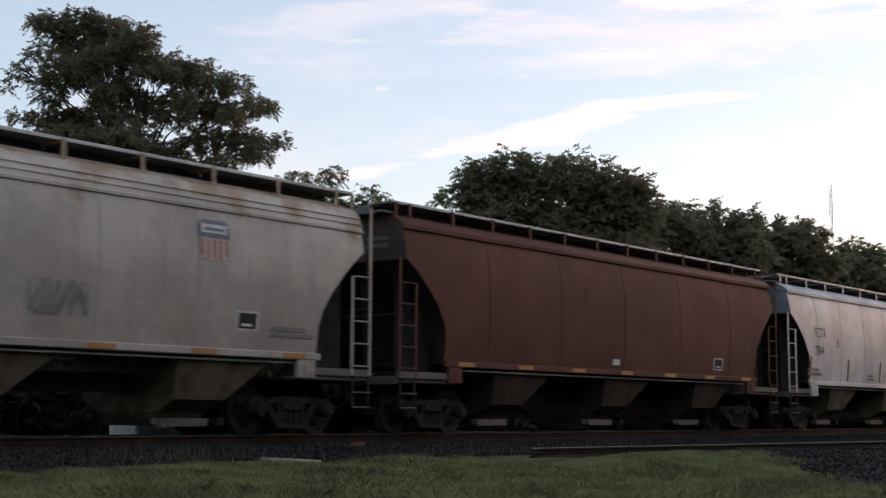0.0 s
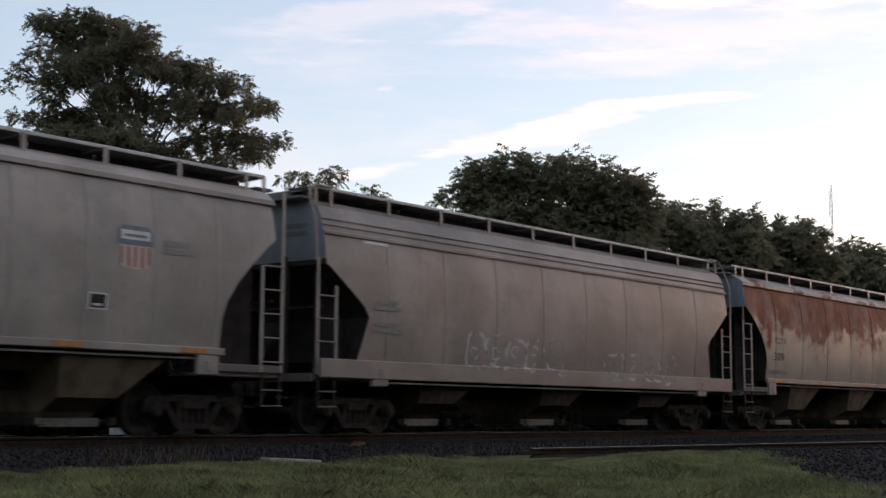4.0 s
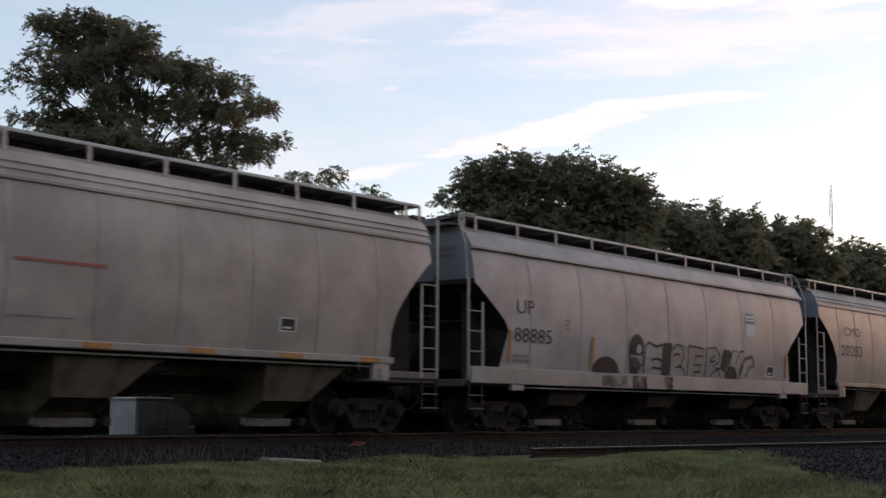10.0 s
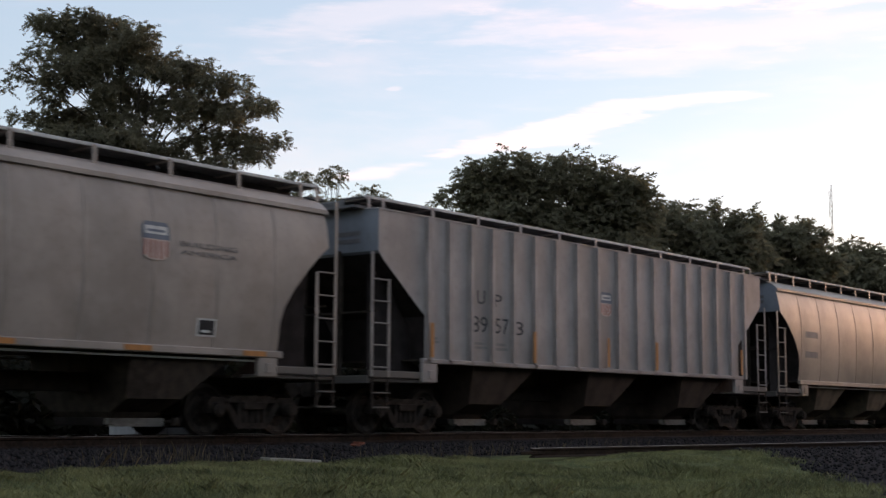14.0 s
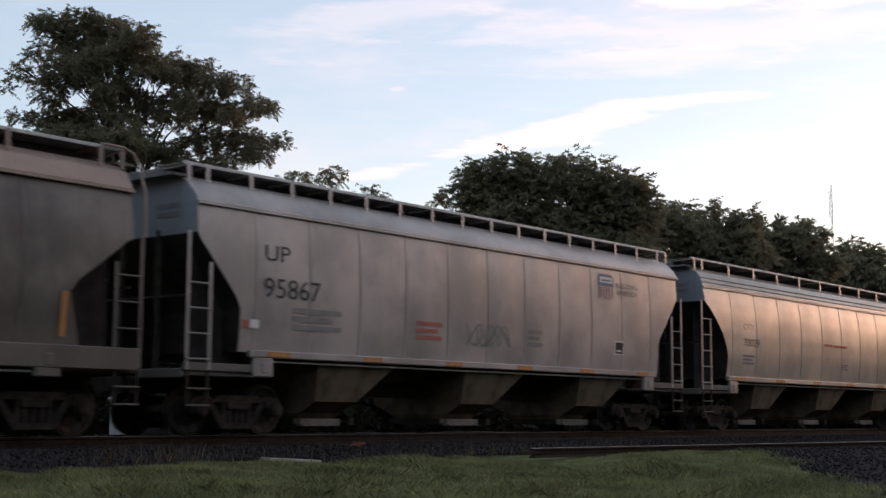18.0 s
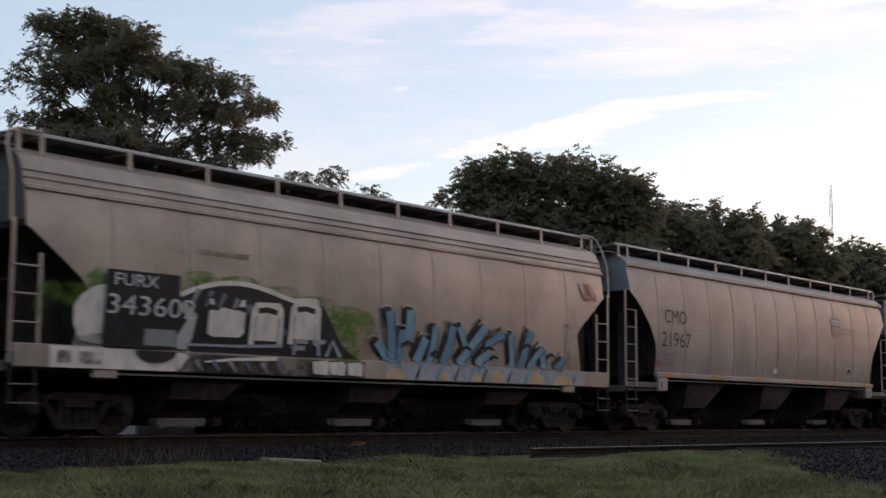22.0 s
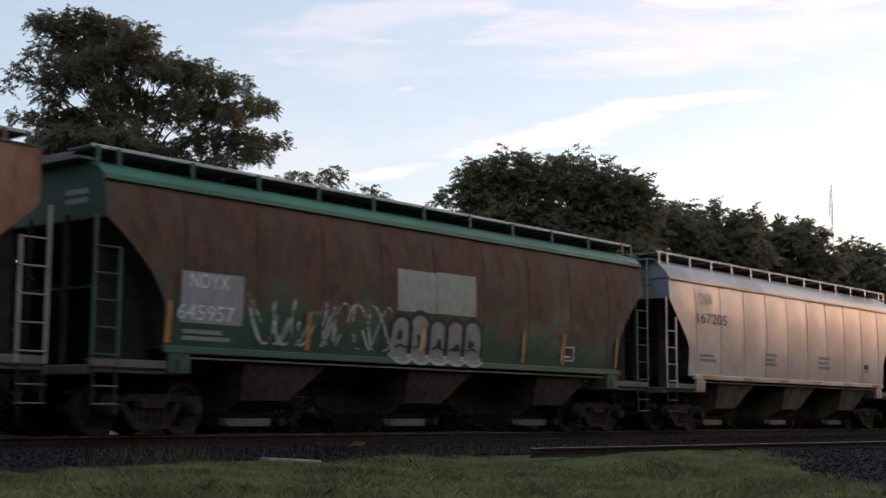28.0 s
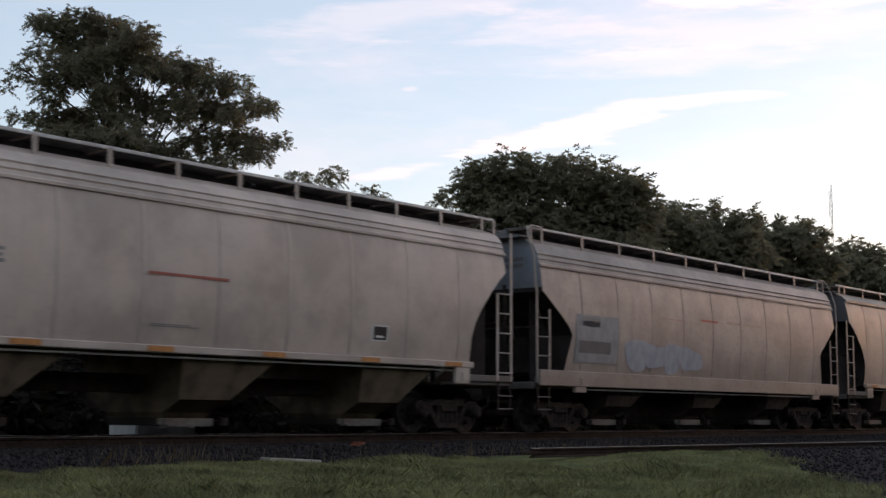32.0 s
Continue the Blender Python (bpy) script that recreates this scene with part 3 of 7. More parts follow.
def lerp_table(table, z):
    if z <= table[0][0]:
        return table[0][1]
    for (a, fa), (b, fb) in zip(table, table[1:]):
        if z <= b:
            return fa + (fb - fa) * (z - a) / (b - a)
    return table[-1][1]


# ---- ground, track, ballast ----
TRACK_Y = 19.41          # centre line of the track


def lie(x, y):
    """Height of the ground: a gentle rise from the camera to the ballast, then flat land behind."""
    table = [(-3000, -1.6), (-20, -1.25), (0, -1.15), (12, -0.62), (15.6, -0.47), (16.6, -0.42), (17.6, -0.27), (18.0, -0.22), (20.9, -0.22), (21.6, -0.4), (23.0, -0.55), (40, -0.6), (3000, -0.6)]
    far = min(1.0, max(0.0, (x - 20) / 5))
    z = lerp_table(table, y)
    if 8 < y < 17.6:
        z = z * (1 - far) + far * max(z, -0.36 if y > 13 else -0.36 - (13 - y) * 0.05)
    bumps = noise.noise((x * 0.45, y * 0.45, 0)) * 0.05 + noise.noise((x * 1.7, y * 1.7, 3)) * 0.02
    return z + bumps * (1 if (y < 16.8 or y > 22) and -60 < x < 120 else 0.25)


def steps(stops):
    out = []
    for a, b, d in stops:
        n = max(1, round((b - a) / d))
        out += [a + (b - a) * k / n for k in range(n)]
    return out + [stops[-1][1]]


def build_ground():
    xs = steps([(-3000, -200, 400), (-200, 0, 20), (0, 60, 0.6), (60, 200, 10), (200, 3000, 400)])
    ys = steps([(-3000, -60, 420), (-60, 4, 8), (4, 24, 0.35), (24, 60, 4), (60, 3000, 420)])
    s = Shape()
    s.v = [(x, y, lie(x, y)) for x in xs for y in ys]
    n = len(ys)
    s.f = [(i * n + j, (i + 1) * n + j, (i + 1) * n + j + 1, i * n + j + 1) for i in range(len(xs) - 1) for j in range(n - 1)]
    m, t, p = base_material("grass_and_gravel_ground")
    soil = mixed(t, ramp(t, grain(t, 3.0, 6), 0.35, 0.65), (0.075, 0.09, 0.04), (0.13, 0.14, 0.06))
    soil = mixed(t, ramp(t, grain(t, 0.35, 4), 0.45, 0.7), soil, (0.12, 0.12, 0.06))
    voro = node(t, "ShaderNodeTexVoronoi", Scale=16.0)
    c = t.nodes.new("ShaderNodeTexCoord")
    t.links.new(c.outputs["Object"], voro.inputs["Vector"])
    grav = mixed(t, voro.outputs["Color"], (0.018, 0.016, 0.018), (0.056, 0.05, 0.053))
    grav = mixed(t, ramp(t, voro.outputs["Distance"], 0.0, 0.35), grav, (0.02, 0.017, 0.018))
    y = sums(t, "ADD", axis(t, 1), sums(t, "MULTIPLY", sums(t, "SUBTRACT", grain(t, 0.9, 4), 0.5), 1.6))
    band = sums(t, "MULTIPLY", ramp(t, y, 16.0, 16.5), sums(t, "SUBTRACT", 1.0, ramp(t, y, 22.2, 23.4)))
    # a gravel drive that runs up to the track
    across = sums(t, "SUBTRACT", sums(t, "MULTIPLY", axis(t, 0), 0.8), y)
    drive = sums(t, "MULTIPLY", ramp(t, across, 7.9, 8.4), sums(t, "SUBTRACT", 1.0, ramp(t, across, 30, 34)))
    band = sums(t, "MAXIMUM", band, sums(t, "MULTIPLY", drive, sums(t, "SUBTRACT", 1.0, ramp(t, y, 17.0, 18.0))))
    t.links.new(mixed(t, band, soil, grav), p.inputs["Base Color"])
    p.inputs["Roughness"].default_value = 0.95
    p.inputs["Specular IOR Level"].default_value = 0.06
    bumped(t, p, sums(t, "ADD", voro.outputs["Distance"], grain(t, 8.0, 5)), 0.6, 0.03)
    ground = part("ground", s.mesh("ground", 80), m)
    tagged(ground, "grassy ground with a grey gravel track bed", "ground", kind="structure")


def rail_mesh(length):
    half = [(0.0, 0.0), (0.036, -0.004), (0.037, -0.035), (0.010, -0.05), (0.009, -0.135), (0.075, -0.165), (0.075, -0.178)]
    prof = [(y, z) for y, z in half[1:]] + [(-y, z) for y, z in half[:0:-1]]
    n = len(prof)
    s = Shape()
    s.v = [(x, y, z) for x in (0, length) for y, z in prof]
    s.f = [(k, (k + 1) % n, n + (k + 1) % n, n + k) for k in range(n)] + [tuple(range(n))[::-1], tuple(range(n, 2 * n))]
    return s


def build_track():
    track = thing("track", pose(0, TRACK_Y, 0), "rusty steel rails on dark timber ties in grey ballast", "railway track")
    tagged(track, kind="structure")
    data = rail_mesh(900).mesh("rail", 40)
    for y in (-0.755, 0.755):
        r = part("rail", data, RAIL_RUST, track, "", pose(-150, y, 0))
        top = Shape().box(0, 900, -0.026, 0.026, -0.003, 0.0012)
        part("running_surface", top.mesh("running_surface"), RAIL_TOP, r, "polished rail head")
    rng = random.Random(4)
    ties = [Shape().box(-0.115, 0.115, -1.3, 1.3, -0.36, -0.18, 0.012).mesh("tie")]
    for k in range(240):
        part("tie", ties[0], TIE_WOOD, track, "", pose(-20 + k * 0.5 + rng.uniform(-0.03, 0.03), rng.uniform(-0.05, 0.05), rng.uniform(-0.012, 0.0), 0, 0, rng.uniform(-1.2, 1.2)))
    loose = thing("loose_rail", pose(21.2, 14.94, -0.225, 0, 0, -5.46), "length of old rail lying loose beside the track", "rail")
    part("rail_length", rail_mesh(24).mesh("rail_length", 40), RAIL_RUST, loose)
    # the skylight caught by the loose rail's head is coloured in
    part("running_surface", Shape().box(0, 24, -0.036, 0.036, -0.006, 0.003).mesh("running_surface"), PALE_RAIL, loose, "worn rail head, coloured pale as caught skylight")
    part("joint_bar", Shape().box(-0.35, 0.25, -0.045, -0.02, -0.12, -0.05, 0.01).mesh("joint_bar"), RAIL_RUST, loose)


build_ground()
build_track()


# ---- covered hopper cars ----
# profile: half width of the side by height; cut: how far the side starts from the body's end, by height
KINDS = {
    "round": dict(profile=[(1.46, 1.50), (1.8, 1.55), (2.2, 1.585), (2.7, 1.60), (3.2, 1.59), (3.6, 1.555), (3.95, 1.49), (4.2, 1.41)],
                  cut=[(1.46, 1.25), (2.0, 1.25), (2.3, 1.16), (2.65, 0.93), (3.04, 0.56), (3.3, 0.27), (3.5, 0.0)], roof=[(4.14, 1.44), (4.14, 1.50), (4.22, 1.50), (4.36, 1.34), (4.49, 1.0), (4.51, 0.75)], sill=(1.37, 1.5), split=3.52),
    "ridged": dict(profile=[(1.46, 1.50), (1.8, 1.55), (2.2, 1.59), (2.7, 1.605), (3.2, 1.59), (3.6, 1.55), (3.9, 1.49)],
                   cut=[(1.46, 1.25), (2.0, 1.25), (2.3, 1.16), (2.65, 0.93), (3.04, 0.56), (3.3, 0.27), (3.5, 0.0)],
                   roof=[(3.88, 1.50), (3.88, 1.54), (3.93, 1.54), (3.96, 1.50), (4.02, 1.48), (4.05, 1.495), (4.08, 1.47), (4.14, 1.44), (4.17, 1.455), (4.2, 1.42), (4.33, 1.33), (4.48, 1.02), (4.51, 0.75)], sill=(1.37, 1.5), split=3.52),
    "square": dict(profile=[(1.46, 1.50), (1.8, 1.53), (2.2, 1.55), (2.7, 1.56), (3.2, 1.555), (3.6, 1.54), (4.0, 1.51)],
                   cut=[(1.46, 1.0), (2.2, 1.0), (2.4, 0.9), (3.35, 0.06), (3.45, 0.0)], roof=[(3.96, 1.52), (3.96, 1.58), (4.02, 1.58), (4.05, 1.53), (4.14, 1.50), (4.40, 1.24), (4.51, 1.0), (4.53, 0.75)], sill=(1.37, 1.5), split=3.47),
    "skirted": dict(profile=[(1.40, 1.50), (1.8, 1.545), (2.2, 1.585), (2.7, 1.60), (3.2, 1.58), (3.6, 1.53), (4.0, 1.44)],
                    cut=[(1.40, 0.95), (1.6, 1.0), (2.25, 1.2), (2.45, 1.05), (3.15, 0.1), (3.2, 0.0)], roof=[(3.96, 1.46), (3.96, 1.54), (4.02, 1.54), (4.04, 1.49), (4.10, 1.46), (4.31, 1.33), (4.48, 1.02), (4.51, 0.75)], sill=(1.06, 1.42), split=3.3),
    "skirted_ridged": dict(profile=[(1.40, 1.50), (1.8, 1.545), (2.2, 1.585), (2.7, 1.60), (3.2, 1.58), (3.6, 1.53), (3.8, 1.49)],
                    cut=[(1.40, 0.95), (1.6, 1.0), (2.25, 1.2), (2.45, 1.05), (3.15, 0.1), (3.2, 0.0)], roof=[(3.78, 1.50), (3.78, 1.545), (3.83, 1.545), (3.86, 1.50), (3.93, 1.475), (3.96, 1.50), (3.99, 1.47), (4.05, 1.445), (4.08, 1.47), (4.11, 1.44), (4.31, 1.33), (4.48, 1.02), (4.51, 0.75)], sill=(1.06, 1.42), split=3.3),
    "ribbed": dict(profile=[(1.50, 1.53), (2.0, 1.53), (3.0, 1.53), (4.0, 1.53), (4.42, 1.53)],
                   cut=[(1.50, 1.45), (2.38, 1.45), (3.45, 0.12), (3.6, 0.0)], roof=[(4.42, 1.55), (4.45, 1.55), (4.46, 1.4), (4.48, 0.9), (4.48, 0.7)], sill=(1.42, 1.52), split=3.55),
}
MESHES = {}
RIBS = [u / 16.65 for u in (1.31, 2.0, 2.74, 3.49, 4.26, 5.08, 5.92, 6.8, 7.7, 8.62, 9.5, 10.33, 11.17, 12.0, 12.84, 13.68, 14.5, 15.34)]


def shared(key, build):
    if key not in MESHES:
        MESHES[key] = build()
    return MESHES[key]


def side_mesh(kind, length, panels):
    k = KINDS[kind]
    prof = k["profile"]
    zs = sorted({z for z, _ in prof} | {z for z, _ in k["cut"] if prof[0][0] <= z <= prof[-1][0]} | {2.9, 3.35})
    us = [i / (panels * 4) for i in range(panels * 4 + 1)]
    s = Shape()
    for sign in (-1,):
        base = len(s.v)
        for z in zs:
            y = lerp_table(prof, z)
            a = lerp_table(k["cut"], z)
            for u in us:
                x = -length / 2 + a + (length - 2 * a) * u
                w = abs(math.sin(math.pi * ((x + length / 2) / length) * panels))
                s.v.append((x, sign * (y + (0.014 * w if kind != "ribbed" else 0)), z))
        n = len(us)
        s.f += [(base + i * n + j, base + i * n + j + 1, base + (i + 1) * n + j + 1, base + (i + 1) * n + j) for i in range(len(zs) - 1) for j in range(n - 1)]
    return s.mesh("side", 30), zs


def shade_plate_mesh(kind, length):
    """Upright dark plate added as shade, between the slope sheet and the platform."""
    k = KINDS[kind]
    low = k["cut"][0][1]
    s = Shape()
    s.prism([(-length / 2 + 0.16, 1.02), (-length / 2 + low + 0.75, 1.02), (-length / 2 + low + 0.03, 1.5), (-length / 2 + low + 0.02, 2.1), (-length / 2 + lerp_table(k["cut"], 2.9) + 0.04, 2.9), (-length / 2 + 0.16, k["split"] - 0.08)], -0.012, 0.012)
    return s.mesh("end_shade_plate")


def end_mesh(kind, length):
    """End sheet above and slope sheets below, across the car."""
    k = KINDS[kind]
    zs = sorted({z for z, _ in k["profile"]} | {z for z, _ in k["cut"]} | {k["split"]})
    up, low = Shape(), Shape()
    for shape, zz in ((up, [z for z in zs if z >= k["split"]]), (low, [z for z in zs if z <= k["split"]])):
        rows = [(-length / 2 + lerp_table(k["cut"], z), lerp_table(k["profile"], z), z) for z in zz]
        shape.v = [(x, sgn * w, z) for x, w, z in rows for sgn in (-1, -0.33, 0.33, 1)]
        shape.f = [(i * 4 + j, i * 4 + j + 1, i * 4 + j + 5, i * 4 + j + 4) for i in range(len(rows) - 1) for j in range(3)]
    # roof gable above the end sheet
    g = [(y, z) for z, y in k["roof"]]
    top = [(-length / 2, -y, z) for y, z in g] + [(-length / 2, y, z) for y, z in g[::-1]]
    up.add(top, [tuple(range(len(top)))])
    return up.mesh("end_sheet", 25), low.mesh("slope_sheet", 25)


def roof_mesh(kind, length):
    g = KINDS[kind]["roof"]
    prof = [(-y, z) for z, y in g] + [(y, z) for z, y in g[::-1]]
    s = Shape()
    n = len(prof)
    xs = [-length / 2 - 0.03, -length / 2, length / 2, length / 2 + 0.03]
    s.v = [(x, y, z - (0.02 if i in (0, 3) else 0)) for i, x in enumerate(xs) for y, z in prof]
    s.f = [(i * n + k, i * n + k + 1, (i + 1) * n + k + 1, (i + 1) * n + k) for i in range(len(xs) - 1) for k in range(n - 1)]
    return s.mesh("roof", 28)


def hopper_mesh(ytop, ztop):
    """A pocket with a steep leading sheet and a long trailing slope, drawn in to its outlet."""
    s = Shape()
    rings = [(-0.62, 1.78, ytop, ztop), (-0.62, 1.72, ytop, ztop - 0.06), (-0.54, 0.62, ytop * 0.86, 0.62), (-0.52, 0.54, 0.80, 0.40), (-0.46, 0.48, 0.72, 0.30)]
    for a, b, y, z in rings:
        s.v += [(a, -y, z), (b, -y, z), (b, y, z), (a, y, z)]
    s.f = [(i * 4 + k, i * 4 + (k + 1) % 4, i * 4 + 4 + (k + 1) % 4, i * 4 + 4 + k) for i in range(4) for k in range(4)]
    return s.mesh("hopper", 20)


def gate_mesh():
    s = Shape().box(-0.50, 0.62, -0.80, -0.62, 0.19, 0.30, 0.01).box(-0.46, 0.56, -0.84, -0.66, 0.16, 0.2)
    return s.mesh("outlet_gate")


def outlet_mesh():
    return Shape().box(-0.48, 0.60, -0.62, 0.80, 0.17, 0.31, 0.01).mesh("outlet_frame")


def crank_mesh():
    s = Shape().tube([(0.72, -0.95, 0.24), (0.72, 0.95, 0.24)], 0.03, 8)
    s.box(0.66, 0.80, -1.0, -0.9, 0.17, 0.31, 0.01).box(0.66, 0.80, 0.9, 1.0, 0.17, 0.31, 0.01)
    return s.mesh("crank_shaft")


def stile_mesh(top, foot):
    return Shape().bar((0, 0, foot), (0, 0, top), 0.025, 0.058).mesh("ladder")


def side_frame_mesh():
    s = Shape()
    s.prism([(-0.62, 0.60), (-0.48, 0.70), (0.48, 0.70), (0.62, 0.60), (0.5, 0.58), (-0.5, 0.58)], -0.09, 0.09)
    for m in (-1, 1):
        s.prism([(m * 1.06, 0.40), (m * 1.06, 0.60), (m * 0.98, 0.68), (m * 0.60, 0.66), (m * 0.60, 0.56), (m * 0.74, 0.50), (m * 0.76, 0.36)], -0.08, 0.08)
        s.prism([(m * 0.72, 0.58), (m * 0.58, 0.60), (m * 0.26, 0.22), (m * 0.28, 0.12), (m * 0.36, 0.12)], -0.08, 0.08)
        s.bar((m * 0.30, 0, 0.24), (m * 0.30, 0, 0.62), 0.14, 0.09)
        s.tube([(m * 0.89, -0.20, 0.457), (m * 0.89, 0.02, 0.457)], 0.13, 14)
        s.tube([(m * 0.89, -0.235, 0.457), (m * 0.89, -0.2, 0.457)], 0.09, 12)
    s.prism([(-0.36, 0.12), (0.36, 0.12), (0.30, 0.22), (-0.30, 0.22)], -0.09, 0.09)
    for x in (-0.16, 0.0, 0.16):
        s.tube([(x, -0.02, 0.22), (x, -0.02, 0.46)], 0.065, 10)
    s.box(-0.27, 0.27, -0.13, 0.08, 0.45, 0.60, 0.02)
    return s.mesh("side_frame", 30)


def wheelset_mesh():
    s = Shape()
    for m in (-1, 1):
        y = m * 0.755
        prof = [(0.0, 0.02 * m), (0.12, 0.03 * m), (0.14, 0.01 * m), (0.30, -0.015 * m), (0.385, 0.03 * m), (0.395, 0.055 * m), (0.457, 0.05 * m), (0.46, -0.035 * m),
                (0.485, -0.05 * m), (0.485, -0.07 * m), (0.40, -0.075 * m), (0.38, -0.05 * m), (0.16, -0.04 * m), (0.12, -0.08 * m), (0.0, -0.08 * m)]
        s.lathe(prof, y, 32)
    s.tube([(0, -1.02, 0), (0, 1.02, 0)], 0.085, 12)
    # balance bosses on the plates, which show the turning
    for m in (-1, 1):
        for a in (0.4, 2.5, 4.6):
            c = Vector((0.26 * math.cos(a), m * 0.79, 0.26 * math.sin(a)))
            s.tube([c - Vector((0, 0.03, 0)), c + Vector((0, 0.03, 0))], 0.035, 8)
    return s.mesh("wheelset", 35)


def bolster_mesh():
    s = Shape().box(-0.2, 0.2, -1.0, 1.0, 0.42, 0.62, 0.03)
    s.tube([(0, 0, 0.6), (0, 0, 0.72)], 0.2, 16)
    for x in (-0.55, 0.55):
        s.bar((x, -0.7, 0.4), (x, 0.7, 0.4), 0.1, 0.12, (1, 0, 0))
        for y in (-0.74, 0.74):
            s.box(x - 0.06, x + 0.06, y - 0.05, y + 0.05, 0.25, 0.6)
    return s.mesh("truck")


def coupler_mesh(m):
    s = Shape().box(*sorted((0.0, m * 0.55)), -0.07, 0.07, 0.80, 0.95, 0.02)
    s.prism([(m * 0.5, 0.72), (m * 0.5, 1.02), (m * 0.74, 1.0), (m * 0.82, 0.92), (m * 0.82, 0.78), (m * 0.72, 0.72)], -0.13, 0.14)
    s.tube([(m * 0.62, 0.0, 1.0), (m * 0.62, 0.0, 1.07)], 0.04, 8)
    s.tube([(m * 0.35, -0.25, 0.86), (m * 0.5, -0.3, 0.62), (m * 0.66, -0.22, 0.5), (m * 0.84, -0.16, 0.52)], 0.028, 8)
    return s.mesh("coupler", 40)


WHEELSETS = []
BODIES = {}


def hopper_car(x0, kind, length, paint, end_paint, label, panels=12, post_gap=1.5, roof_paint=None, sill_paint=None, under=None, rails="posts", tape=7,
               stripes=(), hatch_lids=5, edge_paint=None, rib_paint=None, end_marks="ink2", rail_paint=None, rib_shift=0.0):
    """One covered hopper car with all its parts. x0: the middle of the car before the train sets off."""
    k = KINDS[kind]
    L = length
    under = under or UNDER
    if kind.startswith("skirted"):
        rails = "pipes"
    roof_paint, sill_paint = roof_paint or paint, sill_paint or paint
    car = thing("hopper_car", pose(x0, TRACK_Y, 0), label, "hopper car", "cars of the freight train")
    BODIES[car.name] = kind, L, rib_shift
    key = (kind, round(L, 1), panels)
    sides, zs = shared(("side", *key), lambda: side_mesh(kind, L, panels))
    for turn in (0, 180):
        part("side_sheet", sides, paint, car, "", pose(0, 0, 0, 0, 0, turn))
    up, low = shared(("end", *key), lambda: end_mesh(kind, L))
    for turn in (0, 180):
        part("end_sheet", up, end_paint, car, "", pose(0, 0, 0, 0, 0, turn))
        part("slope_sheet", low, SHADE_STEEL, car, "slope sheet under the end, coloured dark as shade", pose(0, 0, 0, 0, 0, turn))
        # added plates that fill the open end with shade colour
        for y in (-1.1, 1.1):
            part("end_shade_plate", shared(("web", *key), lambda: shade_plate_mesh(kind, L)), SHADE_STEEL, car, "", pose(0, 0, 0, 0, 0, turn) @ pose(0, y, 0))
    part("roof", shared(("roof", *key), lambda: roof_mesh(kind, L)), roof_paint, car)
    # the car's mark repeated small on its ends
    if end_marks:
        line_mesh = shared(("end_line",), lambda: Shape().box(-0.006, 0.0, -0.3, 0.3, 0, 0.09).mesh("end_mark"))
        for turn in (0, 180):
            for z in (3.78, 3.93):
                part("end_mark", line_mesh, INKS[end_marks], car, "small painted mark", pose(0, 0, 0, 0, 0, turn) @ pose(-L / 2 - 0.004, -0.75, z))
    # weld seams or ribs
    prof = k["profile"]
    if kind == "ribbed":
        # closer together towards the ends
        spans = [(u - 0.5) * L + rib_shift for u in RIBS]
        def rib():
            s = Shape()
            s.prism([(-0.05, 1.44), (0.05, 1.44), (0.05, 4.42), (-0.05, 4.42)], -0.085, 0.0)
            s.prism([(-0.08, 1.44), (0.08, 1.44), (0.08, 4.42), (-0.08, 4.42)], -0.012, 0.0)
            return s.mesh("rib")
        data = shared(("hat_rib",), rib)
        for x in spans:
            part("rib", data, rib_paint or paint, car, "", pose(x, -1.53, 0))
            part("rib", data, rib_paint or paint, car, "", pose(x, 1.53, 0, 0, 0, 180))
    else:
        def seam():
            s = Shape()
            zz = [prof[0][0] + (prof[-1][0] - prof[0][0]) * i / 14 for i in range(15)]
            for sx in (-0.028, 0.028):
                s.v += [(sx, -lerp_table(prof, z) - 0.010, z) for z in zz] + [(sx, -lerp_table(prof, z) + 0.02, z) for z in zz]
            n = len(zz)
            for i in range(n - 1):
                a, b, c, d = i, n + i, 2 * n + i, 3 * n + i
                s.f += [(a, a + 1, c + 1, c), (b, b + 1, a + 1, a), (c, c + 1, d + 1, d)]
            return s.mesh("seam", 40)
        data = shared(("seam", kind), seam)
        for i in range(1, panels):
            x = -L / 2 + L * i / panels
            if abs(x) < L / 2 - 1.06:
                part("seam", data, paint, car, "", pose(x, 0, 0))
                part("seam", data, paint, car, "", pose(x, 0, 0, 0, 0, 180))
    # side sills, platforms, jacking pads
    z0, z1 = k["sill"]
    a = 1.2 if kind in ("round", "ridged", "square") else 1.3 if kind == "ribbed" else -0.15
    sill = shared(("sill", *key), lambda: Shape().box(-L / 2 + a, L / 2 - a, -0.07, 0.03, z0, z1, 0.015).mesh("side_sill"))
    pad = shared(("pad", kind), lambda: Shape().box(-0.24, 0.24, -0.05, 0.05, 1.03 if not kind.startswith("skirted") else 0.92, z0 + 0.02, 0.02).box(-0.07, 0.07, -0.075, -0.05, 1.1, 1.28, 0.01).mesh("jacking_pad"))
    plat = shared(("platform", kind), lambda: Shape().box(-0.22, 1.75, -1.50, 1.50, 1.02, 1.08, 0.01).box(-0.24, 1.3, -1.57, -1.50, 1.10, 1.24, 0.015)
                  .box(-0.24, 1.3, 1.50, 1.57, 1.10, 1.24, 0.015).box(-0.28, -0.2, -1.50, 1.50, 0.98, 1.14, 0.015).mesh("end_platform"))
    for y in (-1, 1):
        part("side_sill", sill, sill_paint, car, "", pose(0, y * 1.545, 0, 0, 0, 0 if y < 0 else 180))
        for x in (-1, 1):
            part("jacking_pad", pad, sill_paint, car, "", pose(x * (L / 2 - 1.55), y * 1.55, 0, 0, 0, 0 if y < 0 else 180))
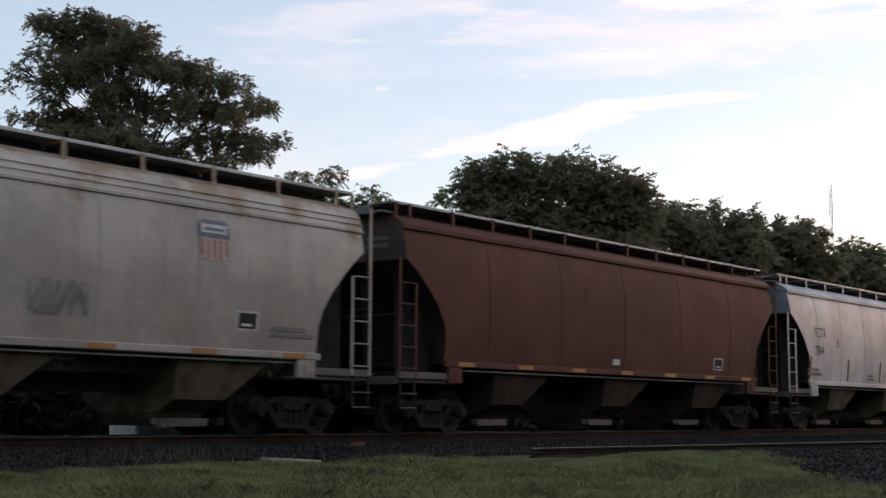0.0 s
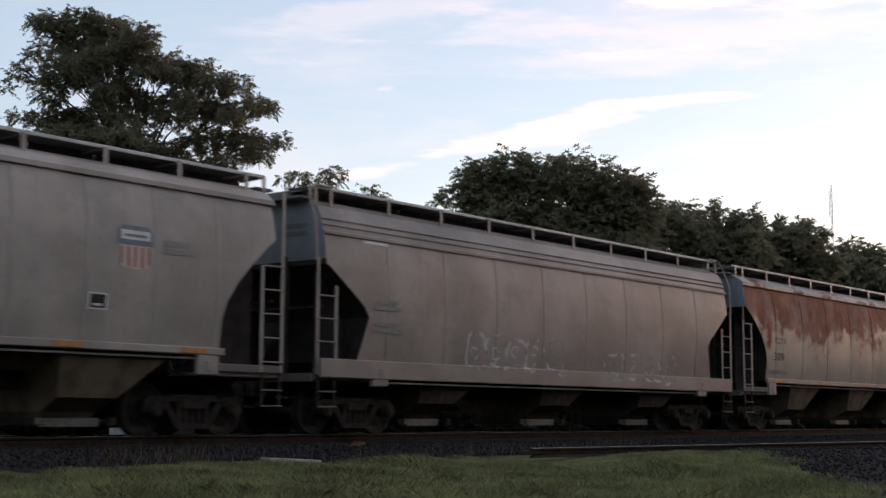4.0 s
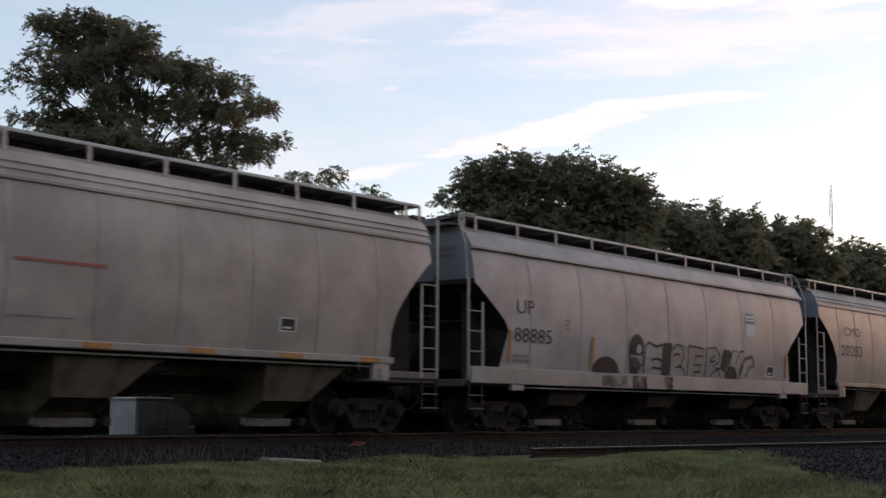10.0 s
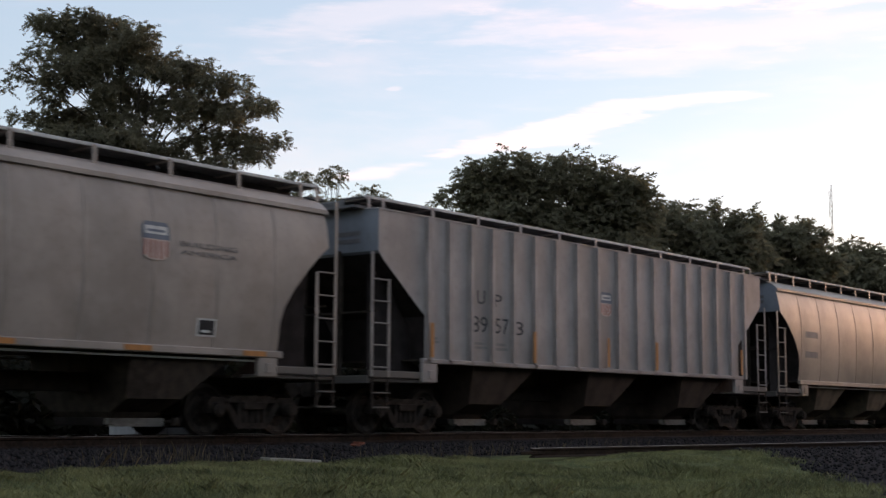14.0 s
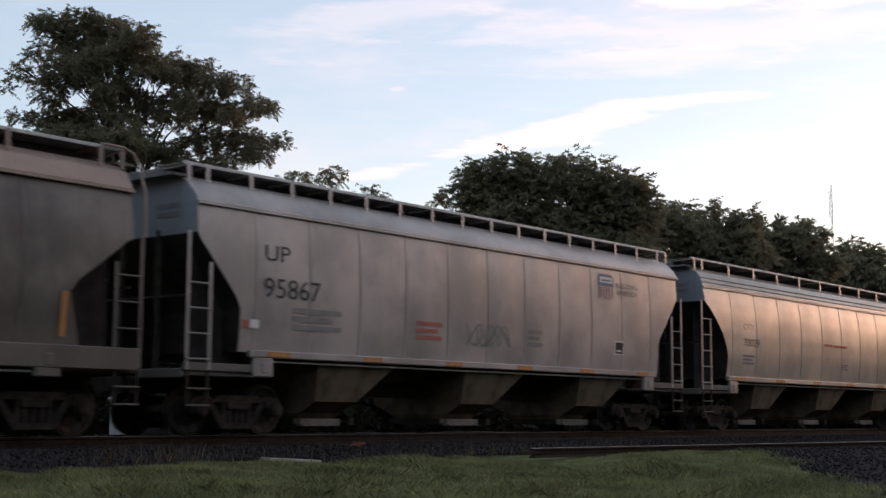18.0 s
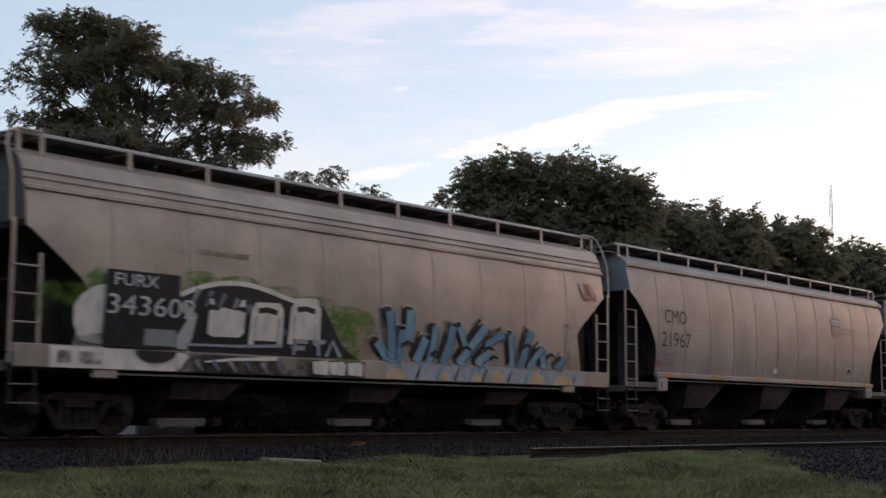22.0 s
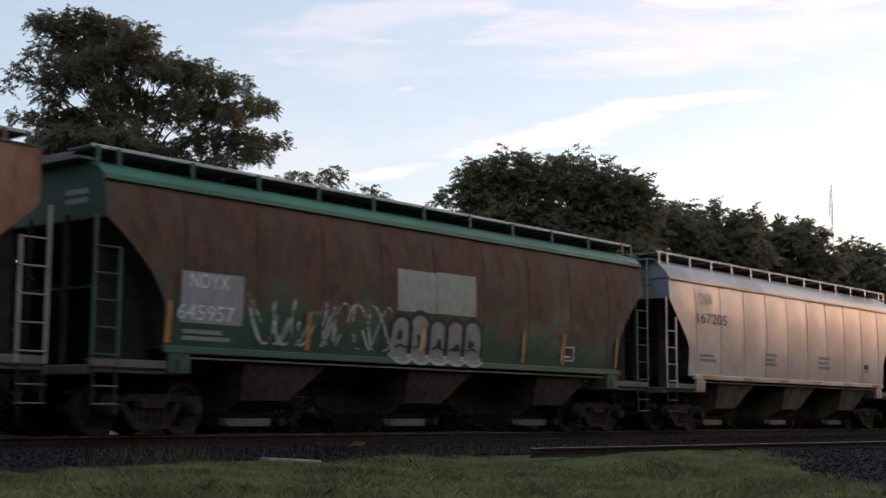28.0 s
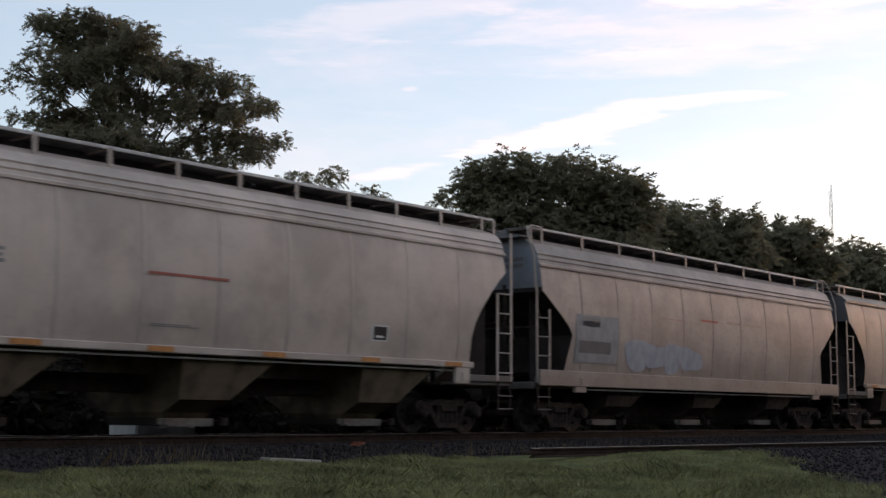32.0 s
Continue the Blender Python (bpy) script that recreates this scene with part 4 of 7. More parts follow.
    # thin flange under the sill; its highlight is put into the pale colour
    if kind != "ribbed":
        flange = shared(("flange", round(L, 1), z0), lambda: Shape().box(-L / 2 + 1.7, L / 2 - 1.7, -0.012, 0.012, z0 - 0.075, z0 - 0.04, 0.004).mesh("sill_flange"))
        for y in (-1, 1):
            part("sill_flange", flange, WALK_EDGE, car, "sill flange coloured pale for its highlight", pose(0, y * 1.47, 0))
    for turn in (0, 180):
        part("end_platform", plat, PLATFORM, car, "", pose(0, 0, 0, 0, 0, turn) @ pose(-L / 2, 0, 0))
    # ladders at the four corners
    cutz = k["split"]
    iron = sill_paint if kind != "ribbed" else LADDER_GREY
    tall = shared(("stile", cutz), lambda: stile_mesh(cutz, 1.12))
    corner = shared(("stile", 4.4), lambda: stile_mesh(4.4, 1.12))
    short = shared(("stile", cutz - 0.5), lambda: stile_mesh(cutz - 0.5, 1.12))
    rung = shared(("rung",), lambda: Shape().tube([(-0.25, -0.03, 0), (0.25, -0.03, 0)], 0.016, 6).mesh("rung"))
    hanger = shared(("hanger",), lambda: Shape().bar((0, 0, 1.13), (0, 0, 0.5), 0.025, 0.045).mesh("step_hanger"))
    for x in (-1, 1):
        for y in (-1, 1):
            stile = part("ladder", corner if x > 0 and kind in ("round", "ridged") else tall, iron, car, "", pose(x * (L / 2 + 0.2), y * 1.56, 0))
            part("stile", short, iron, stile, "", pose(-x * 0.5, 0, 0))
            z = 1.3
            while z < cutz - 0.45:
                part("rung", rung, iron, stile, "", pose(-x * 0.25, 0, z))
                z += 0.43
            for z in (0.52, 0.80):
                part("step", rung, PLATFORM, stile, "", pose(-x * 0.25, 0, z))
            for q in (-0.03, -0.47):
                part("step_hanger", hanger, TRUCK_IRON, stile, "", pose(x * q, 0.004, 0))
    # end posts and brake wheel
    end_post = shared(("end_post", kind), lambda: Shape().bar((0.02, 0, 1.0), (0.02, 0, cutz + 0.1), 0.08, 0.08).mesh("end_post"))
    end_bar = shared(("end_bar", kind), lambda: Shape().bar((0.0, -1.5, 2.4), (0.0, 1.5, 2.4), 0.04, 0.04, (1, 0, 0)).mesh("end_bar"))
    brace = shared(("brace", kind), lambda: Shape().bar((0.05, -0.45, 1.1), (0.3, -0.1, 3.1), 0.06, 0.06).mesh("brace"))
    for turn in (0, 180):
        there = pose(0, 0, 0, 0, 0, turn) @ pose(-L / 2, 0, 0)
        for y in (-0.5, 0.5):
            part("end_post", end_post, UNDER, car, "", there @ pose(0, y, 0))
        part("end_bar", end_bar, UNDER, car, "", there)
        part("brace", brace, UNDER, car, "", there)

    def wheel():
        s = Shape().lathe([(0.27, -0.015), (0.285, 0.0), (0.27, 0.015), (0.255, 0.0), (0.27, -0.015)], 0, 20).tube([(0, -0.05, 0), (0, 0.12, 0)], 0.04, 8)
        for q in range(5):
            s.bar((0, 0, 0), (0.26 * math.cos(q * 1.2566), 0, 0.26 * math.sin(q * 1.2566)), 0.012, 0.03)
        return s.mesh("brake_wheel")
    part("brake_wheel", shared(("brake_wheel",), wheel), UNDER, car, "", pose(L / 2 + 0.12, 0.75, 2.55, 0, 0, -90))
    # running boards on the roof
    zr = 4.70
    def grating():
        s = Shape()
        for q in range(7):
            s.box(-L / 2 - 0.06, L / 2 + 0.06, -0.30 + 0.089 * q, -0.228 + 0.089 * q, -0.014, 0.014)
        for q in range(29):
            x = -L / 2 - 0.04 + (L + 0.08) * q / 28
            s.box(x - 0.02, x + 0.02, -0.30, 0.305, -0.02, -0.014)
        return s.mesh("running_board")
    board = shared(("board", round(L, 1)), grating)
    edge = shared(("edge", round(L, 1)), lambda: Shape().box(-L / 2 - 0.06, L / 2 + 0.06, -0.335, -0.302, -0.024, 0.036, 0.008).mesh("board_edge"))
    post = shared(("post", kind), lambda: Shape().bar((0, -0.03, 4.37 if kind != "ribbed" else 4.45), (0, -0.02, zr), 0.012, 0.085, (0, 1, 0)).bar((0, 0.0, zr - 0.02), (0, 0.6, zr - 0.04), 0.06, 0.03, (1, 0, 0)).mesh("bracket"))
    loops = {m: shared(("loop", kind, m), lambda: Shape().tube([(m * 0.5, 0.05, 4.735), (m * 0.05, 0.05, 4.735), (-m * 0.12, 0.02, 4.66), (-m * 0.2, -0.06, 4.45), (-m * 0.2, -0.22, 4.0), (-m * 0.2, -0.26, cutz - 0.05)], 0.024, 8)
             .mesh("grab_rail")) for m in (-1, 1)} if rails == "pipes" else None
    for y in (-1, 1):
        turn = 0 if y < 0 else 180
        rb = part("running_board", board, GRATING, car, "dark steel grating walkway", pose(0, y * 0.86, zr, 0, 0, turn))
        part("board_edge", edge, edge_paint or WALK_EDGE, rb)
        n = max(4, round(L / post_gap))
        for x in [0.02 - L / 2] + [-L / 2 + 0.45 + (L - 0.9) * i / (n - 1) for i in range(n)] + [L / 2 - 0.02]:
            part("bracket", post, rail_paint or roof_paint, car, "", pose(x, y * 1.22, 0, 0, 0, turn))
        for x in (-1, 1) if loops else ():
            part("grab_rail", loops[x * y], rail_paint or roof_paint, car, "", pose(x * (L / 2 + 0.05), y * 1.3, 0, 0, 0, turn))
    # lids take the dark grating colour to stand for the shade between the walkways
    lid = shared(("lid", round(L, 1), hatch_lids), lambda: Shape().box(-L / 2 / hatch_lids * 0.985, L / 2 / hatch_lids * 0.985, -0.6, 0.6, 4.4, 4.70, 0.03).mesh("hatch_lid"))
    for i in range(hatch_lids):
        part("hatch_lid", lid, GRATING, car, "", pose(-L / 2 + L * (i + 0.5) / hatch_lids, 0, 0))
    cross = shared(("cross", kind), lambda: Shape().box(-0.3, 0.12, -1.15, 1.15, 4.46, 4.51, 0.004).mesh("crossover_board"))
    for turn in (0, 180):
        part("crossover_board", cross, GRATING, car, "", pose(0, 0, 0, 0, 0, turn) @ pose(-L / 2, 0, 0))
    # underframe
    part("center_sill", shared(("csill", round(L, 1)), lambda: Shape().box(-L / 2 - 0.35, L / 2 + 0.35, -0.25, 0.25, 0.74, 1.06, 0.01).mesh("center_sill")), UNDER, car)
    for m in (-1, 1):
        part("coupler", shared(("coupler", m), lambda: coupler_mesh(m)), TRUCK_IRON, car, "", pose(m * (L / 2 - 0.12), 0, 0))
    spread = 4.5 * L / 16.65
    part("floor_sheet", shared(("floor", *key), lambda: Shape().box(-L / 2 + 1.2, L / 2 - 1.2, -1.46, 1.46, z1 - 0.06, z1 - 0.02).mesh("floor_sheet")), UNDER, car)
    hop = shared(("hopper", round(L, 1), kind), lambda: hopper_mesh(1.42, 1.5 if not kind.startswith("skirted") else 1.45))
    gate = shared(("gate",), gate_mesh)
    for i in (-1, 0, 1):
        h = part("hopper", hop, under, car, "", pose(i * spread, 0, 0))
        part("outlet_gate", gate, GATE_STEEL, h, "grey steel sliding gate")
        # rest of the gate, its shadow put into the dark colour
        part("outlet_frame", shared(("outlet",), outlet_mesh), SHADE_STEEL, h)
        part("crank_shaft", shared(("crank",), crank_mesh), TRUCK_IRON, h)
    for m in (-1, 1):
        tr = part("truck", shared(("bolster",), bolster_mesh), TRUCK_IRON, car, "cast steel truck", pose(m * (L / 2 - 1.41), 0, 0))
        for y in (-1, 1):
            part("side_frame", shared(("frame",), side_frame_mesh), TRUCK_IRON, tr, "", pose(0, y * 1.0, 0, 0, 0, 0 if y < 0 else 180))
        for w in (-0.89, 0.89):
            ws = part("wheelset", shared(("wheelset",), wheelset_mesh), WHEEL_IRON, tr, "", pose(w, 0, 0.457))
            WHEELSETS.append((ws, w, x0 + m * (L / 2 - 1.41) + w))
    # reflective tape along the sill
    if tape:
        data = shared(("tape", z0), lambda: Shape().box(-0.28, 0.28, -0.006, 0.0, z0 + 0.02, z1 - 0.02 if z1 - z0 < 0.2 else z0 + 0.14, 0.002).mesh("reflector"))
        for i in range(tape):
            part("reflector", data, REFLECTOR, car, "yellow reflective tape", pose(-L / 2 + 1.9 + (L - 3.8) * i / (tape - 1), -1.618, 0))
    # upright yellow tape on the side sheet
    if stripes:
        y_of = lambda z: -lerp_table(prof, z) - 0.03
        data = shared(("stripe", kind), lambda: Shape().bar((0, y_of(1.55), 1.55), (0, y_of(2.25), 2.25), 0.012, 0.105).mesh("reflector"))
        for u in stripes:
            part("reflector", data, REFLECTOR, car, "upright yellow reflective tape", pose(u - L / 2, -0.08 if kind == "ribbed" else 0, 0))
    return car


# ---- the train ----
# bluish grey: the skylight on the car ends is put into this paint
GREY_END = painted_steel("grey_end_skylight_tone", (0.20, 0.235, 0.27), 0.55, 0, 0.4, shift=2)
DARK_END = painted_steel("dark_end_paint", (0.12, 0.12, 0.125), 0.6, 0, 0.4, shift=5)
GREEN_END = painted_steel("green_end_paint", (0.015, 0.075, 0.055), 0.55, 0, 0.2, shift=6)
BROWN_END = painted_steel("brown_end_paint", (0.07, 0.045, 0.04), 0.6, 0, 0.4, shift=7)
TAN_UNDER = rough_surface("dusty_hopper_steel", (0.05, 0.037, 0.027), (0.135, 0.101, 0.069), 2.5, 0.8)
BROWN_UNDER = rough_surface("brown_hopper_steel", (0.025, 0.018, 0.015), (0.06, 0.042, 0.033), 2.5, 0.8)

CARS = []


def build_train():
    grey = (0.35, 0.325, 0.30)
    white = (0.66, 0.66, 0.64)
    def P(name, colour, **kw):
        return painted_steel(name, colour, **kw)
    add = CARS.append
    add(hopper_car(14.42, "ridged", 16.65, P("grey_paint_rust_top", (0.46, 0.435, 0.385), rust=0.4, rust_colour=(0.34, 0.19, 0.09), rust_from=4.15, shift=1), GREY_END,
                   "pale grey curved-side covered hopper car with rust under the eave", 8, 1.45, under=TAN_UNDER))
    add(hopper_car(32.37, "round", 16.65, P("oxide_brown_paint", (0.135, 0.046, 0.030), rough=0.85, dirt=0.3, dirt_colour=(0.08, 0.04, 0.03), shift=3, rust=0.2, rust_colour=(0.10, 0.04, 0.025)), BROWN_END,
                   "oxide brown smooth-sided covered hopper car", 6, 1.4, under=BROWN_UNDER, tape=7))
    add(hopper_car(50.29, "round", 16.70, P("white_paint", white, dirt=0.15, shift=5), GREY_END, "clean white curved-side covered hopper car", 9, 1.4, under=TAN_UNDER, tape=0,
                   stripes=(1.3, 4.2, 6.9, 9.5, 12.0, 15.3)))
    add(hopper_car(68.13, "round", 16.45, P("grey_paint_a", grey, shift=7), GREY_END, "weathered grey covered hopper car with welded seams", 12, 1.45, under=TAN_UNDER, tape=6))
    add(hopper_car(85.73, "skirted_ridged", 16.1, P("pinkish_grey_paint", (0.329, 0.287, 0.259), shift=9, dirt=0.45), GREY_END, "dusty grey covered hopper car with a deep sill and graffiti", 9, 1.6, tape=0))
    add(hopper_car(103.30, "round", 16.65, P("rusting_grey_paint", (0.322, 0.301, 0.266), rust=0.95, rust_colour=(0.29, 0.085, 0.045), rust_from=2.85, shift=11), GREY_END,
                   "grey covered hopper car with orange rust over its upper half", 9, 1.55, under=TAN_UNDER, tape=5,
                   roof_paint=P("rusting_roof_paint", (0.385, 0.350, 0.322), rust=0.55, rust_colour=(0.29, 0.09, 0.05), shift=12)))
    add(hopper_car(121.35, "ribbed", 16.65, P("light_grey_paint_a", (0.37, 0.342, 0.322), dirt=0.45, shift=13), GREY_END, "light grey covered hopper car with upright ribs", 10, 1.5, under=TAN_UNDER, tape=0,
                   stripes=(1.56, 4.5, 7.45, 10.4, 13.3, 15.3)))
    add(hopper_car(139.2, "round", 16.65, P("warm_grey_paint_a", (0.371, 0.336, 0.301), rough=0.5, metal=0.06, shift=15, dirt=0.25), GREY_END, "warm grey curved-side covered hopper car", 12, 1.5, tape=6))
    add(hopper_car(157.17, "ridged", 16.65, P("pale_pink_grey_paint", (0.406, 0.357, 0.322), rough=0.45, shift=17, dirt=0.25), GREY_END, "pale pinkish grey covered hopper car with dark data panels", 10, 1.45, under=TAN_UNDER, tape=7))
    add(hopper_car(175.2, "skirted", 16.5, P("light_grey_paint_b", (0.392, 0.364, 0.350), shift=19, dirt=0.3), GREY_END, "light grey covered hopper car with black graffiti", 8, 1.45, tape=0, stripes=(1.25, 4.6, 15.2)))
    add(hopper_car(193.08, "ridged", 16.75, P("warm_grey_paint_b", (0.371, 0.336, 0.301), shift=21, dirt=0.3, rough=0.5, metal=0.06), GREY_END, "warm grey covered hopper car with ridged eave", 12, 1.5, under=TAN_UNDER, tape=7))
    add(hopper_car(211.05, "round", 16.66, P("warm_grey_paint_c", (0.364, 0.329, 0.294), shift=23, dirt=0.3, rough=0.5, metal=0.06), GREY_END, "warm grey curved-side covered hopper car", 12, 1.5, tape=6))
    add(hopper_car(229.2, "ribbed", 16.75, P("light_grey_paint_c", (0.375, 0.35, 0.335), dirt=0.3, shift=25), GREY_END, "light grey covered hopper car with upright ribs", 10, 1.5, under=BROWN_UNDER, tape=0, rib_shift=0.19,
                   stripes=(1.56, 5.2, 8.3, 10.6, 15.3)))
    add(hopper_car(246.57, "round", 15.5, P("cream_grey_paint", (0.392, 0.350, 0.294), rough=0.38, metal=0.15, shift=27, dirt=0.2), GREY_END, "cream-grey curved-side covered hopper car", 11, 1.2, under=TAN_UNDER, tape=0, stripes=(12.0, 14.4)))
    add(hopper_car(263.85, "skirted", 16.5, P("sooty_grey_paint", (0.175, 0.158, 0.143), shift=29, dirt=0.8, streak=0.7, rust=0.15, mottle=0.5), DARK_END, "sooty dark grey covered hopper car", 8, 1.6,
                   roof_paint=P("sooty_roof_paint", (0.29, 0.225, 0.19), dirt=0.5, shift=30), tape=0, stripes=(1.25, 4.6, 7.6, 9.6, 11.6, 15.2)))
    add(hopper_car(281.72, "square", 16.45, P("satin_grey_paint_a", (0.41, 0.39, 0.375), rough=0.34, metal=0.22, shift=31, dirt=0.2), GREY_END, "satin grey covered hopper car", 12, 1.05, under=TAN_UNDER, tape=6))
    add(hopper_car(299.8, "ridged", 16.63, P("satin_cream_paint", (0.50, 0.45, 0.385), rough=0.33, metal=0.25, shift=33, dirt=0.2), GREY_END, "satin cream-grey covered hopper car", 11, 1.5, under=TAN_UNDER, tape=6))
    add(hopper_car(317.97, "ribbed", 16.85, P("dark_brown_paint", (0.205, 0.145, 0.127), dirt=0.75, streak=0.9, dirt_colour=(0.19, 0.125, 0.095), shift=35, rust=0.6, rust_colour=(0.20, 0.10, 0.072)), BROWN_END,
                   "dirty dark brown covered hopper car with upright ribs", 10, 1.5, tape=0, under=BROWN_UNDER, stripes=(1.56, 5.25, 8.86, 12.25, 15.3), rib_shift=0.2, end_marks="white", rib_paint=P("brown_rib_paint", (0.21, 0.165, 0.15), dirt=0.4, shift=36)))
    add(hopper_car(335.9, "skirted_ridged", 16.25, P("tan_grey_paint", (0.44, 0.365, 0.305), rough=0.42, metal=0.1, shift=37, dirt=0.25), DARK_END, "tan-grey covered hopper car covered in graffiti", 10, 1.6, tape=0))
    add(hopper_car(353.6, "round", 16.7, P("warm_grey_paint_d", (0.364, 0.329, 0.301), shift=39, dirt=0.3, rough=0.5, metal=0.06), GREY_END, "warm grey curved-side covered hopper car", 12, 1.5, tape=6))
    add(hopper_car(371.6, "skirted", 16.6, P("light_grey_paint_d", (0.385, 0.350, 0.322), shift=41, dirt=0.3), GREY_END, "light grey covered hopper car with blue and yellow graffiti", 8, 1.45, tape=0, stripes=(15.2,)))
    add(hopper_car(389.17, "skirted_ridged", 16.3, P("pale_tan_paint", (0.378, 0.329, 0.294), shift=43, dirt=0.25), DARK_END, "pale tan covered hopper car with a green roundel", 9, 1.6, tape=0, stripes=(1.3, 4.1, 6.4, 9.3, 11.6)))
    add(hopper_car(406.97, "ribbed", 16.6, P("rusty_ribbed_paint_a", (0.34, 0.285, 0.26), rust=0.75, rust_colour=(0.33, 0.135, 0.07), rust_from=1.9, shift=45), DARK_END,
                   "rust-streaked covered hopper car with upright ribs", 10, 1.5, under=TAN_UNDER, tape=0, roof_paint=P("dark_roof_paint", (0.10, 0.08, 0.07), shift=46)))
    add(hopper_car(424.85, "round", 16.63, P("green_paint_fading_to_brown", (0.014, 0.078, 0.050), rust=0.95, rust_colour=(0.125, 0.056, 0.038), rust_from=2.3, shift=47, dirt=0.08), GREEN_END,
                   "green covered hopper car browned over with rust", 10, 1.55, roof_paint=P("green_roof_paint", (0.04, 0.19, 0.125), dirt=0.2, shift=48), sill_paint=P("green_sill_paint", (0.018, 0.095, 0.065), dirt=0.15, shift=49), tape=0, end_marks="panel2", rail_paint=GREEN_END, stripes=(1.3, 4.6, 7.9, 11.4, 13.0, 15.3)))
    add(hopper_car(442.33, "square", 15.57, P("satin_grey_paint_b", (0.56, 0.525, 0.48), rough=0.33, metal=0.25, shift=51, dirt=0.2), GREY_END, "satin grey covered hopper car", 11, 1.2, under=TAN_UNDER, tape=6))
    add(hopper_car(459.8, "ribbed", 16.8, P("rusty_ribbed_paint_b", (0.33, 0.26, 0.225), rust=0.85, rust_colour=(0.31, 0.088, 0.04), rust_from=2.0, shift=53), GREY_END,
                   "rusted red-brown covered hopper car with upright ribs", 10, 1.5, under=TAN_UNDER, tape=4, rib_shift=-0.12, roof_paint=P("brown_roof_paint", (0.12, 0.07, 0.06), shift=54)))
    add(hopper_car(477.6, "ridged", 16.7, P("cream_paint", (0.49, 0.44, 0.39), shift=55, dirt=0.2), GREY_END, "cream covered hopper car with a red stripe of lettering", 10, 1.45, under=TAN_UNDER, tape=6))
    add(hopper_car(495.5, "skirted_ridged", 16.3, P("stained_cream_paint", (0.392, 0.343, 0.301), shift=57, dirt=0.6), GREY_END, "stained cream covered hopper car with faded graffiti", 10, 1.6, tape=0))
    add(hopper_car(513.2, "round", 16.6, P("tan_paint", (0.48, 0.38, 0.30), shift=59), DARK_END, "tan curved-side covered hopper car", 12, 1.5, tape=6))


build_train()


# ---- lettering, emblems, data plates and graffiti on the sides that face the camera ----
def conform(bm, car_kind, length, u0, lift):
    """Lay a flat figure (x along the car from its front, y = height) on the car's side."""
    k = KINDS[car_kind]
    prof, top = k["profile"], k["sill"][1]
    zs = [v.co.y for v in bm.verts]
    lo, hi = min(zs), max(zs)
    cuts = [lo + 0.14 * i for i in range(1, int((hi - lo) / 0.14) + 1)] + [top + 0.004, top + 0.03]
    for z in cuts:
        if lo < z < hi:
            bmesh.ops.bisect_plane(bm, geom=bm.verts[:] + bm.edges[:] + bm.faces[:], plane_co=(0, z, 0), plane_no=(0, 1, 0))
    for v in bm.verts:
        z = v.co.y
        y = 1.622 if z < top + 0.01 else lerp_table(prof, z) + (0.02 if car_kind != "ribbed" else 0.006)
        v.co = Vector((v.co.x - length / 2, -y - lift, z))


def decal(name, figure, car, ink, lift=0.0, label=""):
    bm = figure if isinstance(figure, bmesh.types.BMesh) else bmesh.new()
    if bm is not figure:
        vs = [bm.verts.new((x, y, 0)) for x, y in figure[0]]
        for f in figure[1]:
            bm.faces.new([vs[i] for i in f])
    kind, length, _ = BODIES[car.name]
    conform(bm, kind, length, 0, lift)
    m = bpy.data.meshes.new(name)
    bm.to_mesh(m)
    bm.free()
    m.materials.append(None)
    return part(name, m, INKS[ink], car, label)


def letters(figure, car, ink, lift, label):
    """Each separate sign of a text as a part of its own."""
    left = set(figure.verts)
    while left:
        group, todo = set(), [next(iter(left))]
        while todo:
            v = todo.pop()
            if v in group:
                continue
            group.add(v)
            todo += [e.other_vert(v) for e in v.link_edges]
        left -= group
        faces = {f for v in group for f in v.link_faces}
        order = {v: i for i, v in enumerate(group)}
        decal("letter", ([(v.co.x, v.co.y) for v in group], [tuple(order[v] for v in f.verts) for f in faces]), car, ink, lift, label)
    figure.free()


def text_figure(words, u0, u1, z0, z1, bold=0.0):
    bm = bmesh.new()
    bm.from_mesh(WORDS[words, bold])
    xs, ys = [v.co.x for v in bm.verts], [v.co.y for v in bm.verts]
    for v in bm.verts:
        v.co = Vector((u0 + (v.co.x - min(xs)) / (max(xs) - min(xs)) * (u1 - u0), z0 + (v.co.y - min(ys)) / (max(ys) - min(ys)) * (z1 - z0), 0))
    return bm


def rect(u0, u1, z0, z1):
    return [(u0, z0), (u1, z0), (u1, z1), (u0, z1)], [(0, 1, 2, 3)]


def blob(cx, cz, rx, rz, rng, wobble=0.18, spikes=0, n=22):
    ph = [rng.uniform(0, 6.28) for _ in range(3)]
    out = []
    for i in range(n):
        q = 2 * math.pi * i / n
        r = 1 + wobble * (math.sin(2 * q + ph[0]) * 0.6 + math.sin(3 * q + ph[1]) * 0.5) + (spikes * (0.5 if i % 3 == 0 else -0.15))
        sq = (abs(math.cos(q)) ** 4 + abs(math.sin(q)) ** 4) ** -0.25 * 0.92
        out.append((cx + rx * r * sq * math.cos(q), cz + rz * r * sq * math.sin(q)))
    return out


def ring(points, width):
    """A line drawn along a closed outline."""
    n = len(points)
    cx, cz = sum(p[0] for p in points) / n, sum(p[1] for p in points) / n
    v = []
    for x, z in points:
        d = math.hypot(x - cx, z - cz) or 1
        v += [(x, z), (x - (x - cx) / d * width, z - (z - cz) / d * width)]
    return v, [(2 * i, 2 * ((i + 1) % n), 2 * ((i + 1) % n) + 1, 2 * i + 1) for i in range(n)]


